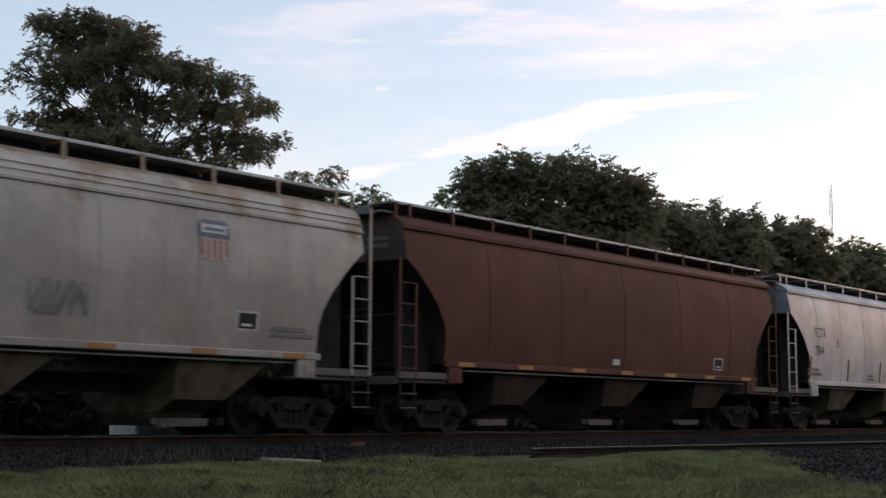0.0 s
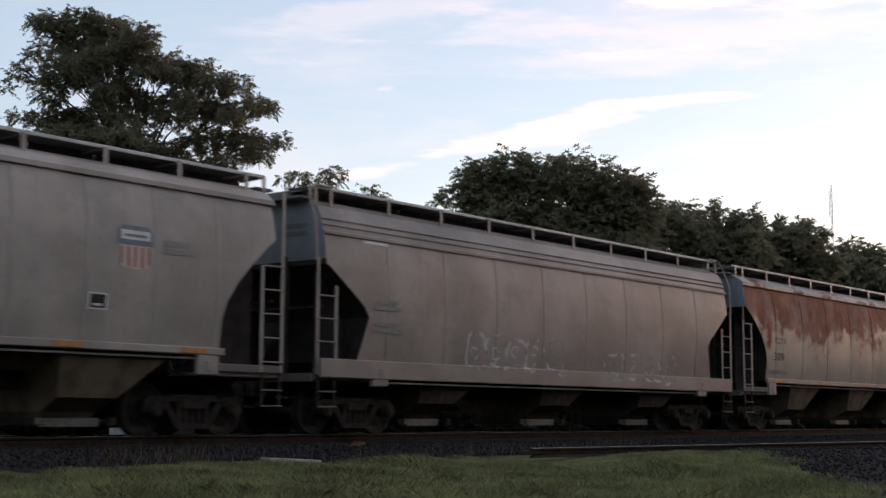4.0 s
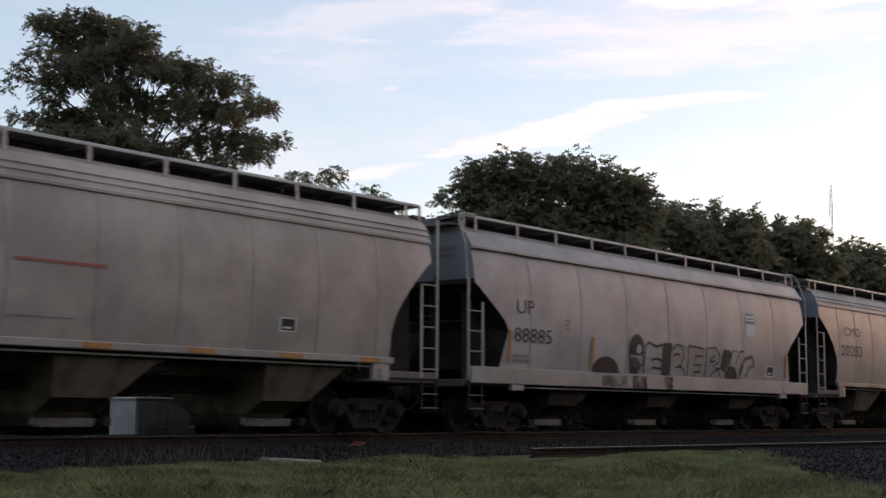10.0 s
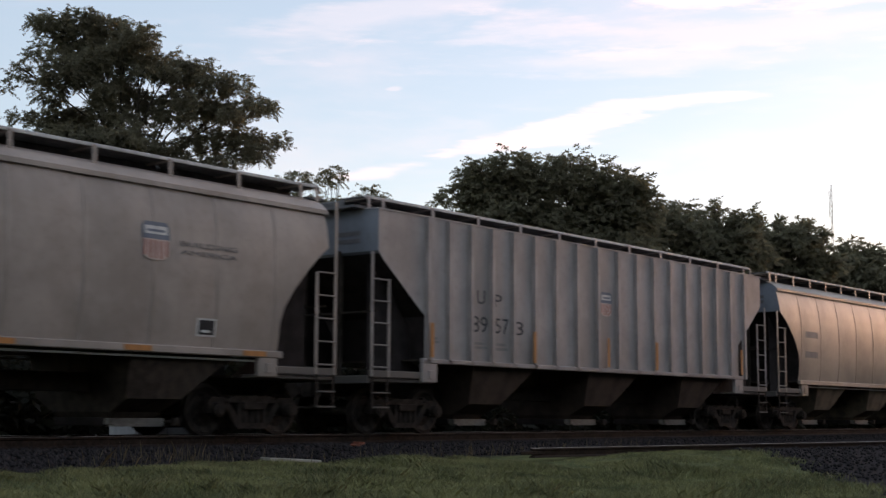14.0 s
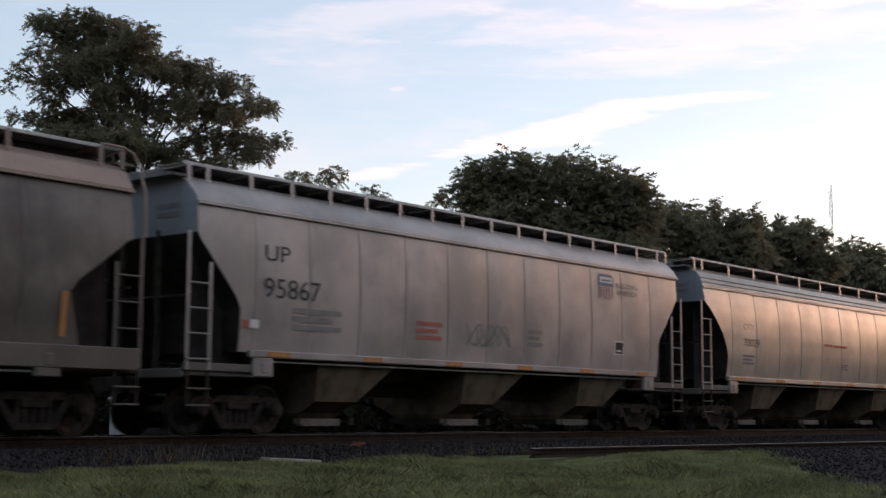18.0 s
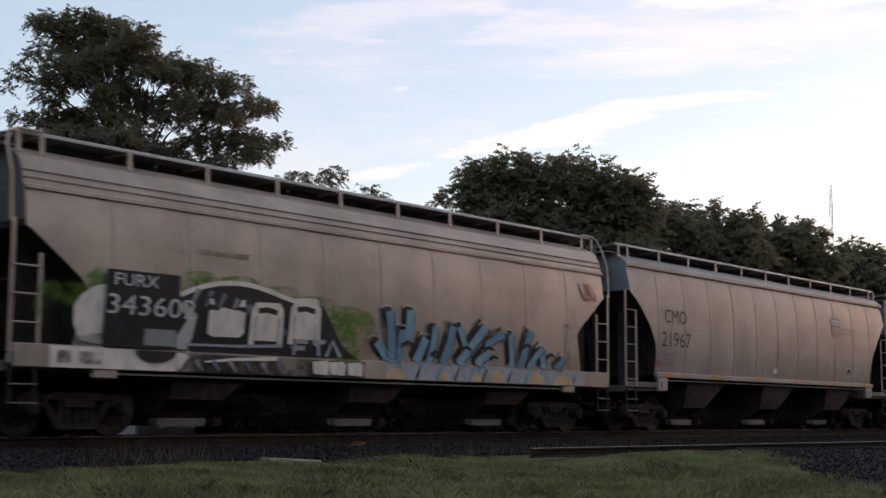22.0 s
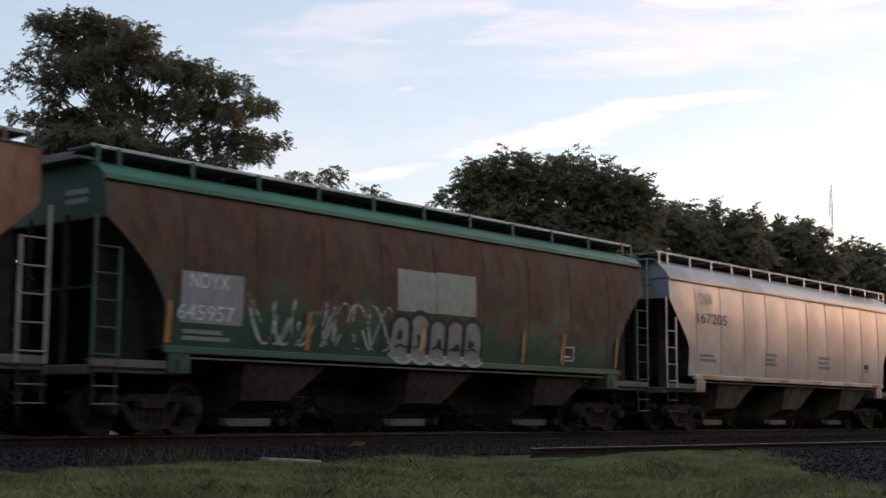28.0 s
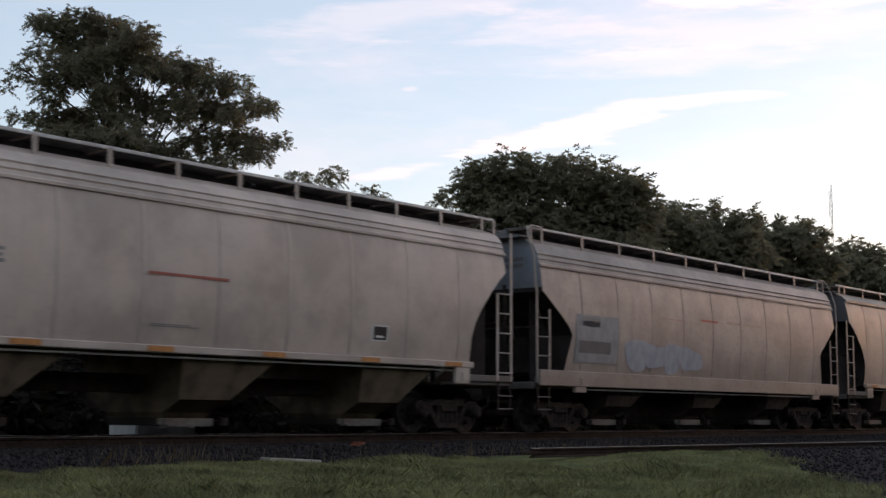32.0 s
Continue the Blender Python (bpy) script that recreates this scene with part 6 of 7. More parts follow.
def build_marks():
    for i, marks in MARKS.items():
        car = CARS[i]
        for j, (kind, what, colour, u0, u1, z0, z1) in enumerate(marks):
            if kind == "T":
                letters(text_figure(what, u0, u1, z0, z1), car, colour, 0.004 if colour in ("ink", "ink2") else 0.008, "painted letter")
            elif kind == "B":
                n = int(what)
                h = (z1 - z0) / (n + 0.6 * (n - 1))
                for q in range(n):
                    z = z0 + q * h * 1.6
                    if what == "1" and BODIES[car.name][0] == "ribbed" and z1 - z0 > 0.3:
                        # the same paint on the faces of the ribs
                        L, moved = BODIES[car.name][1:]
                        for x in [q * L + moved for q in RIBS]:
                            if u0 < x < u1:
                                decal("data_line", rect(x - 0.05, x + 0.05, z, z + h), car, colour, 0.083)
                    decal("data_line", rect(u0, u1 - (0.18 * (u1 - u0) if q % 2 else 0), z, z + h), car, colour, 0.001 + (0.003 if colour in ("ink", "ink2") else 0))
            elif kind == "Q":
                plate = decal("data_plate", rect(u0, u1, z0, z1), car, "panel", 0.0, "white-framed black data plate")
                w, h = (u1 - u0) * 0.1, (z1 - z0) * 0.1
                decal("plate_field", rect(u0 + w, u1 - w, z0 + h, z1 - h), car, "black", 0.003)
                decal("plate_mark", rect(u0 + 2.4 * w, u1 - 3 * w, z0 + 2.2 * h, z0 + 3.6 * h), car, "white", 0.006)
            elif kind == "S":
                h, w = z1 - z0, u1 - u0
                mid = z0 + 0.56 * h
                shield = [(u0, z1 - 0.1 * h), (u0, z0 + 0.14 * h), (u0 + 0.15 * w, z0 + 0.04 * h), (u0 + 0.5 * w, z0), (u1 - 0.15 * w, z0 + 0.04 * h), (u1, z0 + 0.14 * h), (u1, z1 - 0.1 * h), (u1 - 0.12 * w, z1), (u0 + 0.12 * w, z1)]
                decal("emblem", (shield, [tuple(range(9))]), car, "pink" if colour == "red" else "panel", 0.0, "faded red and white striped shield emblem" if colour == "red" else "white shield emblem")
                plate = [(u0 - 0.04 * w, mid), (u1 + 0.04 * w, mid), (u1 + 0.04 * w, z1 - 0.12 * h), (u1 - 0.1 * w, z1 + 0.02 * h), (u0 + 0.1 * w, z1 + 0.02 * h), (u0 - 0.04 * w, z1 - 0.12 * h)]
                decal("emblem_plate", (plate, [tuple(range(6))]), car, "slate", 0.002)
                decal("emblem_field", rect(u0 + 0.06 * w, u1 - 0.06 * w, mid + 0.13 * h, z1 - 0.09 * h), car, "panel", 0.004)
                decal("emblem_bar", rect(u0 + 0.16 * w, u1 - 0.16 * w, mid + 0.19 * h, mid + 0.26 * h), car, "slate", 0.006)
                if colour == "red":
                    for q in range(5):
                        decal("emblem_stripe", rect(u0 + w * (0.03 + 0.21 * q), u0 + w * (0.12 + 0.21 * q), z0 + (0.12 if q in (0, 4) else 0.05) * h, mid - 0.02), car, "red", 0.003)
            else:
                graffiti(car, what, colour, u0, u1, z0, z1, i * 31 + j)
    for m in WORDS.values():
        bpy.data.meshes.remove(m)


build_marks()


# ---- trees and hedges behind the line ----
def quads(name, v, per=4):
    m = bpy.data.meshes.new(name)
    m.vertices.add(len(v))
    m.vertices.foreach_set("co", v.astype(np.float32).ravel())
    m.loops.add(len(v))
    m.loops.foreach_set("vertex_index", np.arange(len(v), dtype=np.int32))
    m.polygons.add(len(v) // per)
    m.polygons.foreach_set("loop_start", np.arange(0, len(v), per, dtype=np.int32))
    m.update(calc_edges=True)
    m.materials.append(None)
    return m


def crown_mesh(lobes, count, leaf, droop, seed, spray=22):
    """A crown of small leaves set along drooping fronds; lobes are (x, y, z, rx, ry, rz) in metres. Leaves deep inside are larger and closer."""
    rng = np.random.default_rng(seed)
    area = np.array([a[3] * a[5] + 0.25 * a[4] * a[5] for a in lobes])
    share = np.maximum(2, area / area.sum() * count / spray).astype(int)
    centres, outward, depth, bulk = [], [], [], []
    for lobe, n in zip(lobes, share):
        d = rng.normal(size=(n, 3))
        d /= np.linalg.norm(d, axis=1)[:, None]
        r = rng.uniform(0.04, 1.0, n) ** 0.5
        wobble = 1 + 0.16 * np.sin(d[:, 0] * 7 + seed) + 0.13 * np.sin(d[:, 1] * 9 + d[:, 2] * 8 + seed * 2)
        outward.append(d)
        depth.append(r)
        bulk.append(np.full(n, np.clip(1.25 + (lobe[3] - 0.8) * 0.7, 1.25, 2.5)))
        centres.append(np.array(lobe[:3]) + d * (r * wobble)[:, None] * np.array(lobe[3:]))
    c, out, deep = np.concatenate(centres), np.concatenate(outward), np.concatenate(depth)
    n = len(c)
    k = n * spray
    heading = np.arctan2(out[:, 1], out[:, 0]) + rng.normal(0, 0.6, n)
    rise = np.clip(out[:, 2], -0.5, 1.0) * 0.5 + rng.normal(0.05, 0.22, n)
    reach = np.minimum(leaf * rng.uniform(1.6, 4.0, n), 0.9)
    stem = np.stack([np.cos(heading), np.sin(heading), rise], 1)
    side = np.stack([-np.sin(heading), np.cos(heading), np.zeros(n)], 1)
    along = np.tile(np.linspace(0.08, 1.0, spray), (n, 1))
    o = c[:, None] + stem[:, None] * (along * reach[:, None])[..., None]
    o[..., 2] -= along ** 2 * reach[:, None] * droop
    o += rng.normal(0, leaf * 0.16, o.shape)
    hand = np.where(np.arange(spray) % 2, 1.0, -1.0)[None, :, None]
    a = stem[:, None] * 0.75 + side[:, None] * hand * 0.6 + rng.normal(0, 0.33, (n, spray, 3))
    a[..., 2] -= droop * (0.3 + 0.7 * along)
    a = a.reshape(-1, 3)
    o = o.reshape(-1, 3)
    a /= np.linalg.norm(a, axis=1)[:, None]
    b = np.cross(a, rng.normal(size=(k, 3)))
    b /= np.linalg.norm(b, axis=1)[:, None]
    size = (leaf * rng.uniform(0.6, 1.3, k) * np.repeat(np.where(deep < 0.8, np.concatenate(bulk), 1.0), spray))[:, None]
    v = np.stack([o, o + a * size * 0.5 + b * size * 0.19, o + a * size, o + a * size * 0.5 - b * size * 0.19], 1).reshape(-1, 3)
    return quads("crown", v)


def limbs_mesh(limbs, fork, girth, seed):
    """A leaning trunk that forks at the point fork into bent limbs, one to each lobe, with twigs."""
    rng = random.Random(seed)
    s = Shape()
    fork = Vector(fork)
    s.tube([(0, 0, -0.4), (0.05, 0, 0.4), fork * 0.55, fork], [girth * 1.35, girth, girth * 0.85, girth * 0.75], 10)
    for lobe in limbs:
        c = Vector(lobe[:3])
        rise = Vector((rng.uniform(-0.4, 0.4), rng.uniform(-0.5, 0.5), 0.12 * (c - fork).length))
        mid = fork.lerp(c, 0.5) + rise
        r = girth * 0.22
        s.tube([fork * 0.97, fork.lerp(mid, 0.5) + rise * 0.3, mid, c], [r, r * 0.8, r * 0.55, r * 0.25], 7)
        for q in range(6):
            d = Vector((rng.gauss(0, 1), rng.gauss(0, 1), rng.gauss(0.25, 0.8))).normalized()
            e = c + Vector((d.x * lobe[3], d.y * lobe[4], d.z * lobe[5])) * rng.uniform(0.7, 1.05)
            a = mid.lerp(c, rng.uniform(0.2, 1.0))
            w = a.lerp(e, 0.5) + Vector((rng.uniform(-0.2, 0.2), rng.uniform(-0.2, 0.2), rng.uniform(-0.1, 0.2)))
            s.tube([a, w, e], [r * 0.3, r * 0.2, 0.012], 5)
            for _ in range(2):
                e2 = w + Vector((rng.uniform(-1, 1) * lobe[3], rng.uniform(-1, 1) * lobe[4], rng.uniform(-0.5, 0.8) * lobe[5])) * 0.5
                s.tube([w, e2], [r * 0.14, 0.01], 4)
    return s.mesh("trunk", 50)


def tree(az, dist, lobes, leaves, leaf, label, girth=0.3, droop=0.6, seed=1, material=None, name="tree", limbs=None, fork=None):
    """A tree at a bearing and distance from the camera's standing place; its lobes' x runs across the bearing."""
    a = radians(az)
    x, y = math.cos(a) * dist, math.sin(a) * dist
    top = thing(name, pose(x, y, lie(x, y), 0, 0, az - 90), label, "tree" if name == "tree" else "bush")
    part("trunk", limbs_mesh(limbs or lobes, fork or (0.2, 0.1, max(b[2] for b in lobes) * 0.4), girth, seed), BARK, top)
    part("crown", crown_mesh(lobes, leaves, leaf, droop, seed), material or LEAF_A, top)
    return top


def deepened(crown, spread, seed):
    """Give lobes (x, height, half width, half height) their depth, staggered to and fro."""
    rng = random.Random(seed)
    return [(x, rng.uniform(-spread, spread), z, w * 1.12, 0.7 * w + 0.4, h * 1.15) for x, z, w, h in crown]


def build_trees():
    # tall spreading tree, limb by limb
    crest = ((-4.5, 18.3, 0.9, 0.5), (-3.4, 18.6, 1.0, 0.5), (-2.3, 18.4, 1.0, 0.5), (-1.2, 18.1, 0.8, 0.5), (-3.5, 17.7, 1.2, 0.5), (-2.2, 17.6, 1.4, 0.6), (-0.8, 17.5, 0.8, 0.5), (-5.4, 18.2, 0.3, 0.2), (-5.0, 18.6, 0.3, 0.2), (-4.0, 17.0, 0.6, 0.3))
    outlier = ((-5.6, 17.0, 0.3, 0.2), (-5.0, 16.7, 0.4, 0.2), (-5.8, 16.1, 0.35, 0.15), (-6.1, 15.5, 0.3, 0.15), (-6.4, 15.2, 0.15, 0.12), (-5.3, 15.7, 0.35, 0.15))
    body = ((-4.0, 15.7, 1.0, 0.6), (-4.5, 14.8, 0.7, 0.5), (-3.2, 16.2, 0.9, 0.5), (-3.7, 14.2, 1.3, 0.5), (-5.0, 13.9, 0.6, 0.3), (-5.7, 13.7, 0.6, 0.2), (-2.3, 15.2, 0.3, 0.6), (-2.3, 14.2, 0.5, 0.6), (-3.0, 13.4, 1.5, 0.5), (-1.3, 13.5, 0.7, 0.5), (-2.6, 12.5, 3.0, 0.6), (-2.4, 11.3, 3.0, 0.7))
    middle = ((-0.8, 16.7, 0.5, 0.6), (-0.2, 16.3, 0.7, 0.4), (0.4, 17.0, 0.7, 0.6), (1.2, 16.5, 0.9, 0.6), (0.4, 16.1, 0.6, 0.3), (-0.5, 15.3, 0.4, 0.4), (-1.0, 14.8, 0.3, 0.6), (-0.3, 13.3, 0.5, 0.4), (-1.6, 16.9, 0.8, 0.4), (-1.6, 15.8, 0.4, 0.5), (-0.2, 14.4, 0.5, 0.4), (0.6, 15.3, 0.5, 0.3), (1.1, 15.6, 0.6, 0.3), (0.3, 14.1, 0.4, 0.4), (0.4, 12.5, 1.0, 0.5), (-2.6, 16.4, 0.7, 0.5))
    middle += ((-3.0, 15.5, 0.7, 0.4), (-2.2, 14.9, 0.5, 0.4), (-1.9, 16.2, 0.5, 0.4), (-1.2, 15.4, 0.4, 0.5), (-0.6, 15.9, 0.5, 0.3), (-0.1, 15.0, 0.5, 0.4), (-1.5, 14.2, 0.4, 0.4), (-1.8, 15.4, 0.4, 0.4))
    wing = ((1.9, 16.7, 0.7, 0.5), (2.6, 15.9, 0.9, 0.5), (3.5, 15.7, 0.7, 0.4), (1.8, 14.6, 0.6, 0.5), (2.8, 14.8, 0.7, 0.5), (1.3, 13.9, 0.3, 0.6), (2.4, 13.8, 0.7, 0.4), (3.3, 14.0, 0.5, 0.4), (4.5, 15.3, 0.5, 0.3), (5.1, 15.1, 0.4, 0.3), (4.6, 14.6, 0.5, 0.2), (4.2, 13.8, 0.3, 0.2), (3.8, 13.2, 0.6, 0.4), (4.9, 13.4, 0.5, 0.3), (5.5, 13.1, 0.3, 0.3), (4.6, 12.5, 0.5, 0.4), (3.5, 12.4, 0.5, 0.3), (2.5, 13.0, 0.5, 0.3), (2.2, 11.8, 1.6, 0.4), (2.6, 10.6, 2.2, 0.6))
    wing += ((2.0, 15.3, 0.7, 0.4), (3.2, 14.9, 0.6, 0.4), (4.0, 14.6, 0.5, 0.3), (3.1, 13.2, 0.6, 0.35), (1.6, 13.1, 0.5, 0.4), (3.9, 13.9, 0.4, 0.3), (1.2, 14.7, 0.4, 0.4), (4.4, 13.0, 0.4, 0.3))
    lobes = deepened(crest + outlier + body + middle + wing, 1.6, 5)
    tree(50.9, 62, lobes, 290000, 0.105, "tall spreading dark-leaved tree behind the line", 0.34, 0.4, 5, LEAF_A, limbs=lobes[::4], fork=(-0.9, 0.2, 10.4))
    # slender tops that stand farther off
    for az, d, tops, seed in ((44.7, 95, ((-0.4, 17.4, 0.7, 0.5), (-1.5, 17.3, 0.4, 0.3), (0.5, 17.1, 0.5, 0.4)), 11), (43.5, 97, ((-0.2, 18.3, 0.6, 0.4), (0.4, 17.8, 0.5, 0.4), (-0.6, 17.7, 0.5, 0.4)), 12),
                              (41.7, 96, ((-0.6, 16.8, 0.5, 0.25), (0.1, 16.5, 0.4, 0.2), (-1.0, 16.5, 0.4, 0.2)), 13)):
        low = deepened(tops, 0.4, seed)
        tree(az, d, low + [(0, 0, 15.6, 1.6, 1.2, 0.8), (0, 0, 14.2, 2.2, 1.5, 1.2)], 9000, 0.17, "slender treetop far behind the line", 0.2, 0.5, seed, LEAF_B)
    # broad dark trees behind the line, with the row that runs on beside them
    for az, d, crown, leaves, seed in (
            (36.6, 78, ((-2.9, 13.2, 0.6, 0.3), (-2.1, 13.7, 0.8, 0.5), (-1.4, 14.5, 0.9, 0.7), (-0.6, 15.0, 1.0, 0.8), (0.8, 15.1, 1.2, 0.9), (2.0, 14.7, 1.0, 0.8), (-0.3, 13.7, 2.0, 1.0), (1.6, 13.1, 1.6, 2.0), (0.4, 11.8, 3.2, 1.2), (0, 9.8, 4.0, 1.6)), 36000, 21),
            (33.3, 79, ((-1.1, 15.3, 0.8, 0.7), (-0.3, 15.5, 0.8, 0.8), (1.2, 15.0, 0.8, 0.7), (2.5, 14.6, 1.1, 0.7), (3.4, 14.0, 0.8, 0.7), (-0.6, 14.2, 1.5, 1.2), (2.0, 13.5, 1.9, 1.3), (3.6, 12.9, 1.3, 1.0), (1.2, 11.9, 3.5, 1.4), (0.8, 9.8, 4.2, 1.6)), 36000, 22),
            (29.4, 84, ((-0.4, 13.6, 0.7, 0.5), (0.7, 13.6, 0.7, 0.5), (1.3, 13.0, 0.6, 0.4), (0.0, 12.4, 1.5, 0.8), (0.4, 11.0, 2.4, 1.5), (0, 8.6, 3.2, 1.6)), 20000, 23),
            (27.4, 86, ((-0.7, 13.8, 0.6, 0.5), (0.4, 13.3, 0.8, 0.4), (1.6, 13.1, 0.9, 0.5), (0.6, 12.3, 1.9, 0.9), (0.5, 10.8, 2.8, 1.5), (0, 8.4, 3.2, 1.6)), 20000, 24),
            (24.7, 92, ((-1.0, 13.4, 0.9, 0.4), (0.4, 13.4, 0.9, 0.5), (1.6, 13.0, 0.6, 0.5), (0.2, 12.4, 2.1, 0.8), (0.2, 11.0, 3.2, 1.5), (0, 8.6, 3.4, 1.6)), 20000, 25),
            (22.0, 104, ((-1.5, 13.2, 1.0, 0.5), (-0.3, 13.4, 0.8, 0.5), (0.9, 12.8, 1.0, 0.5), (-0.3, 12.2, 2.7, 0.8), (-0.3, 10.8, 3.6, 1.5), (0, 8.4, 3.8, 1.6)), 20000, 26),
            (19.6, 108, ((-0.9, 13.4, 1.1, 0.5), (0.6, 13.6, 1.0, 0.6), (0, 12.2, 2.6, 1.0), (0, 10.4, 3.6, 1.6), (0, 8.0, 3.8, 1.6)), 14000, 27),
            (17.2, 114, ((-0.6, 13.6, 1.2, 0.6), (1.0, 13.2, 1.0, 0.6), (0, 12.0, 2.8, 1.0), (0, 10.2, 3.8, 1.6), (0, 8.0, 4.0, 1.6)), 14000, 28)):
        tree(az, d, deepened(crown, 0.9, seed), leaves * 2.0, 0.16 if d < 82 else 0.185, "broad dark green tree behind the line" if d < 82 else "dark green tree in the row behind the line", 0.3, 0.35, seed, LEAF_B)
    rng = random.Random(8)
    # undergrowth along the far side of the track, its shade put into the leaf colour
    for i in range(15):
        az = 62 - i * 3.2
        d = 30 / math.sin(radians(az)) + rng.uniform(0, 5)
        tree(az, d, [(0, 0, 1.3, 1.9, 1.2, 1.4), (1.5, 0, 1.0, 1.6, 1.1, 1.2), (-1.4, 0, 1.7, 1.6, 1.1, 1.5)], 5000, 0.24, "dark leafy bush beside the track", 0.07, 0.4, 100 + i, LEAF_SHADED, "bush")
    for i in range(14):
        az = 63 - i * 3.6
        d = 48 / math.sin(radians(az)) ** 0.6 + rng.uniform(-4, 6)
        tree(az, d, [(0, 0, 4.6, 3.2, 2.0, 2.7), (1.9, 0, 2.6, 2.8, 1.8, 2.4), (-2.0, 0, 3.2, 2.8, 1.8, 2.7)], 9000, 0.42, "low dark tree in the hedgerow", 0.14, 0.4, 200 + i, LEAF_SHADED)


def build_far_woods():
    """Woods along the horizon behind the line, and unseen woods added to block light."""
    rng = random.Random(3)
    lobes = []
    for i in range(46):
        a = radians(85 - i * 2.1)
        d = 130 + rng.uniform(-15, 25)
        lobes.append((math.cos(a) * d, math.sin(a) * d, rng.uniform(2.0, 3.2), 4.5, 4.5, rng.uniform(3.0, 4.4)))
    # unseen woods added closer up the line, to dim the faces turned that way
    for i in range(22):
        lobes += [(-6 - i * 5.4 + rng.uniform(-1, 1), 31 + rng.uniform(-2, 2), z, 4.0, 3.0, 3.6) for z in (3.0, 8.5, 13.5)]
    m = crown_mesh(lobes, 90000, 0.8, 0.3, 55)
    m.name = "far_woods"
    tagged(part("far_woods", m, LEAF_B, None, "", pose(0, 0, -0.6)), "dark woods along the horizon, and added unseen woods up the line", "woods", kind="stuff")
    # an unseen wood added on the camera's own side, to block low skylight
    lobes = []
    for i in range(86):
        x = -120 + i * 5.2 + rng.uniform(-1, 1)
        # lower beside the camera, taller farther down the line to dim the far cars
        far = min(1.0, max(0.0, (x - 25) / 40))
        for z in (3.0, 6.5 + 1.0 * far, 8.5 + 2.5 * far, 9.5 + 3.0 * far):
            lobes.append((x, -20 + 2 * far + rng.uniform(-2, 2), z + rng.uniform(-0.8, 0.8), 3.6, 2.2, 3.2))
    m = crown_mesh(lobes, 130000, 1.2, 0.3, 56)
    m.name = "unseen_wood_edge"
    tagged(part("unseen_wood_edge", m, LEAF_B, None, "", pose(0, 0, -1.2)), "dense dark edge of an unseen wood, added to block low skylight", "woods", kind="stuff")


def build_mast():
    a, d = radians(22.93), 320
    mast = thing("radio_mast", pose(math.cos(a) * d, math.sin(a) * d, -0.6), "thin grey lattice radio mast far away", "mast")
    s = Shape()
    for k in range(3):
        q = 2 * math.pi * k / 3
        s.tube([(0.3 * math.cos(q), 0.3 * math.sin(q), 0), (0.22 * math.cos(q), 0.22 * math.sin(q), 53.5)], 0.05, 5)
    z = 0.0
    while z < 52:
        for k in range(3):
            q, w = 2 * math.pi * k / 3, 2 * math.pi * (k + 1) / 3
            s.tube([(0.3 * math.cos(q), 0.3 * math.sin(q), z), (0.3 * math.cos(w), 0.3 * math.sin(w), z + 1.2)], 0.025, 4)
        z += 1.2
    grey = plain_paint("mast_grey", (0.4, 0.36, 0.35))
    part("lattice", s.mesh("lattice"), grey, mast)
    part("antenna", Shape().tube([(-0.4, 0.4, 46), (-0.4, 0.4, 52.0)], 0.06, 6).bar((0, 0, 47), (-0.4, 0.4, 47), 0.06, 0.06, (0, 0, 1)).bar((0, 0, 51), (-0.4, 0.4, 51), 0.06, 0.06, (0, 0, 1)).mesh("antenna"), grey, mast)


def build_cabinet():
    cab = thing("relay_cabinet", pose(17.62, 22.0, -0.55), "galvanised grey signal relay cabinet beside the track", "cabinet")
    part("housing", Shape().box(0, 1.55, 0, 0.85, 0.1, 1.22, 0.02).box(-0.03, 1.58, -0.03, 0.88, 1.2, 1.26, 0.015).mesh("housing"), CABINET_GREY, cab)
    for x in (0.03, 0.79):
        d = part("door", Shape().box(x, x + 0.73, -0.025, 0.0, 0.16, 1.17, 0.008).mesh("door"), CABINET_GREY, cab)
        part("latch", Shape().box(x + 0.55, x + 0.68, -0.06, -0.02, 0.62, 0.66, 0.008).mesh("latch"), RAIL_TOP, d, "shiny latch")
    part("plinth", Shape().box(-0.05, 1.6, -0.05, 0.9, -0.15, 0.1, 0.01).mesh("plinth"), STONE, cab)


def ground_heights(x, y):
    return np.array([lie(a, b) for a, b in zip(x, y)])


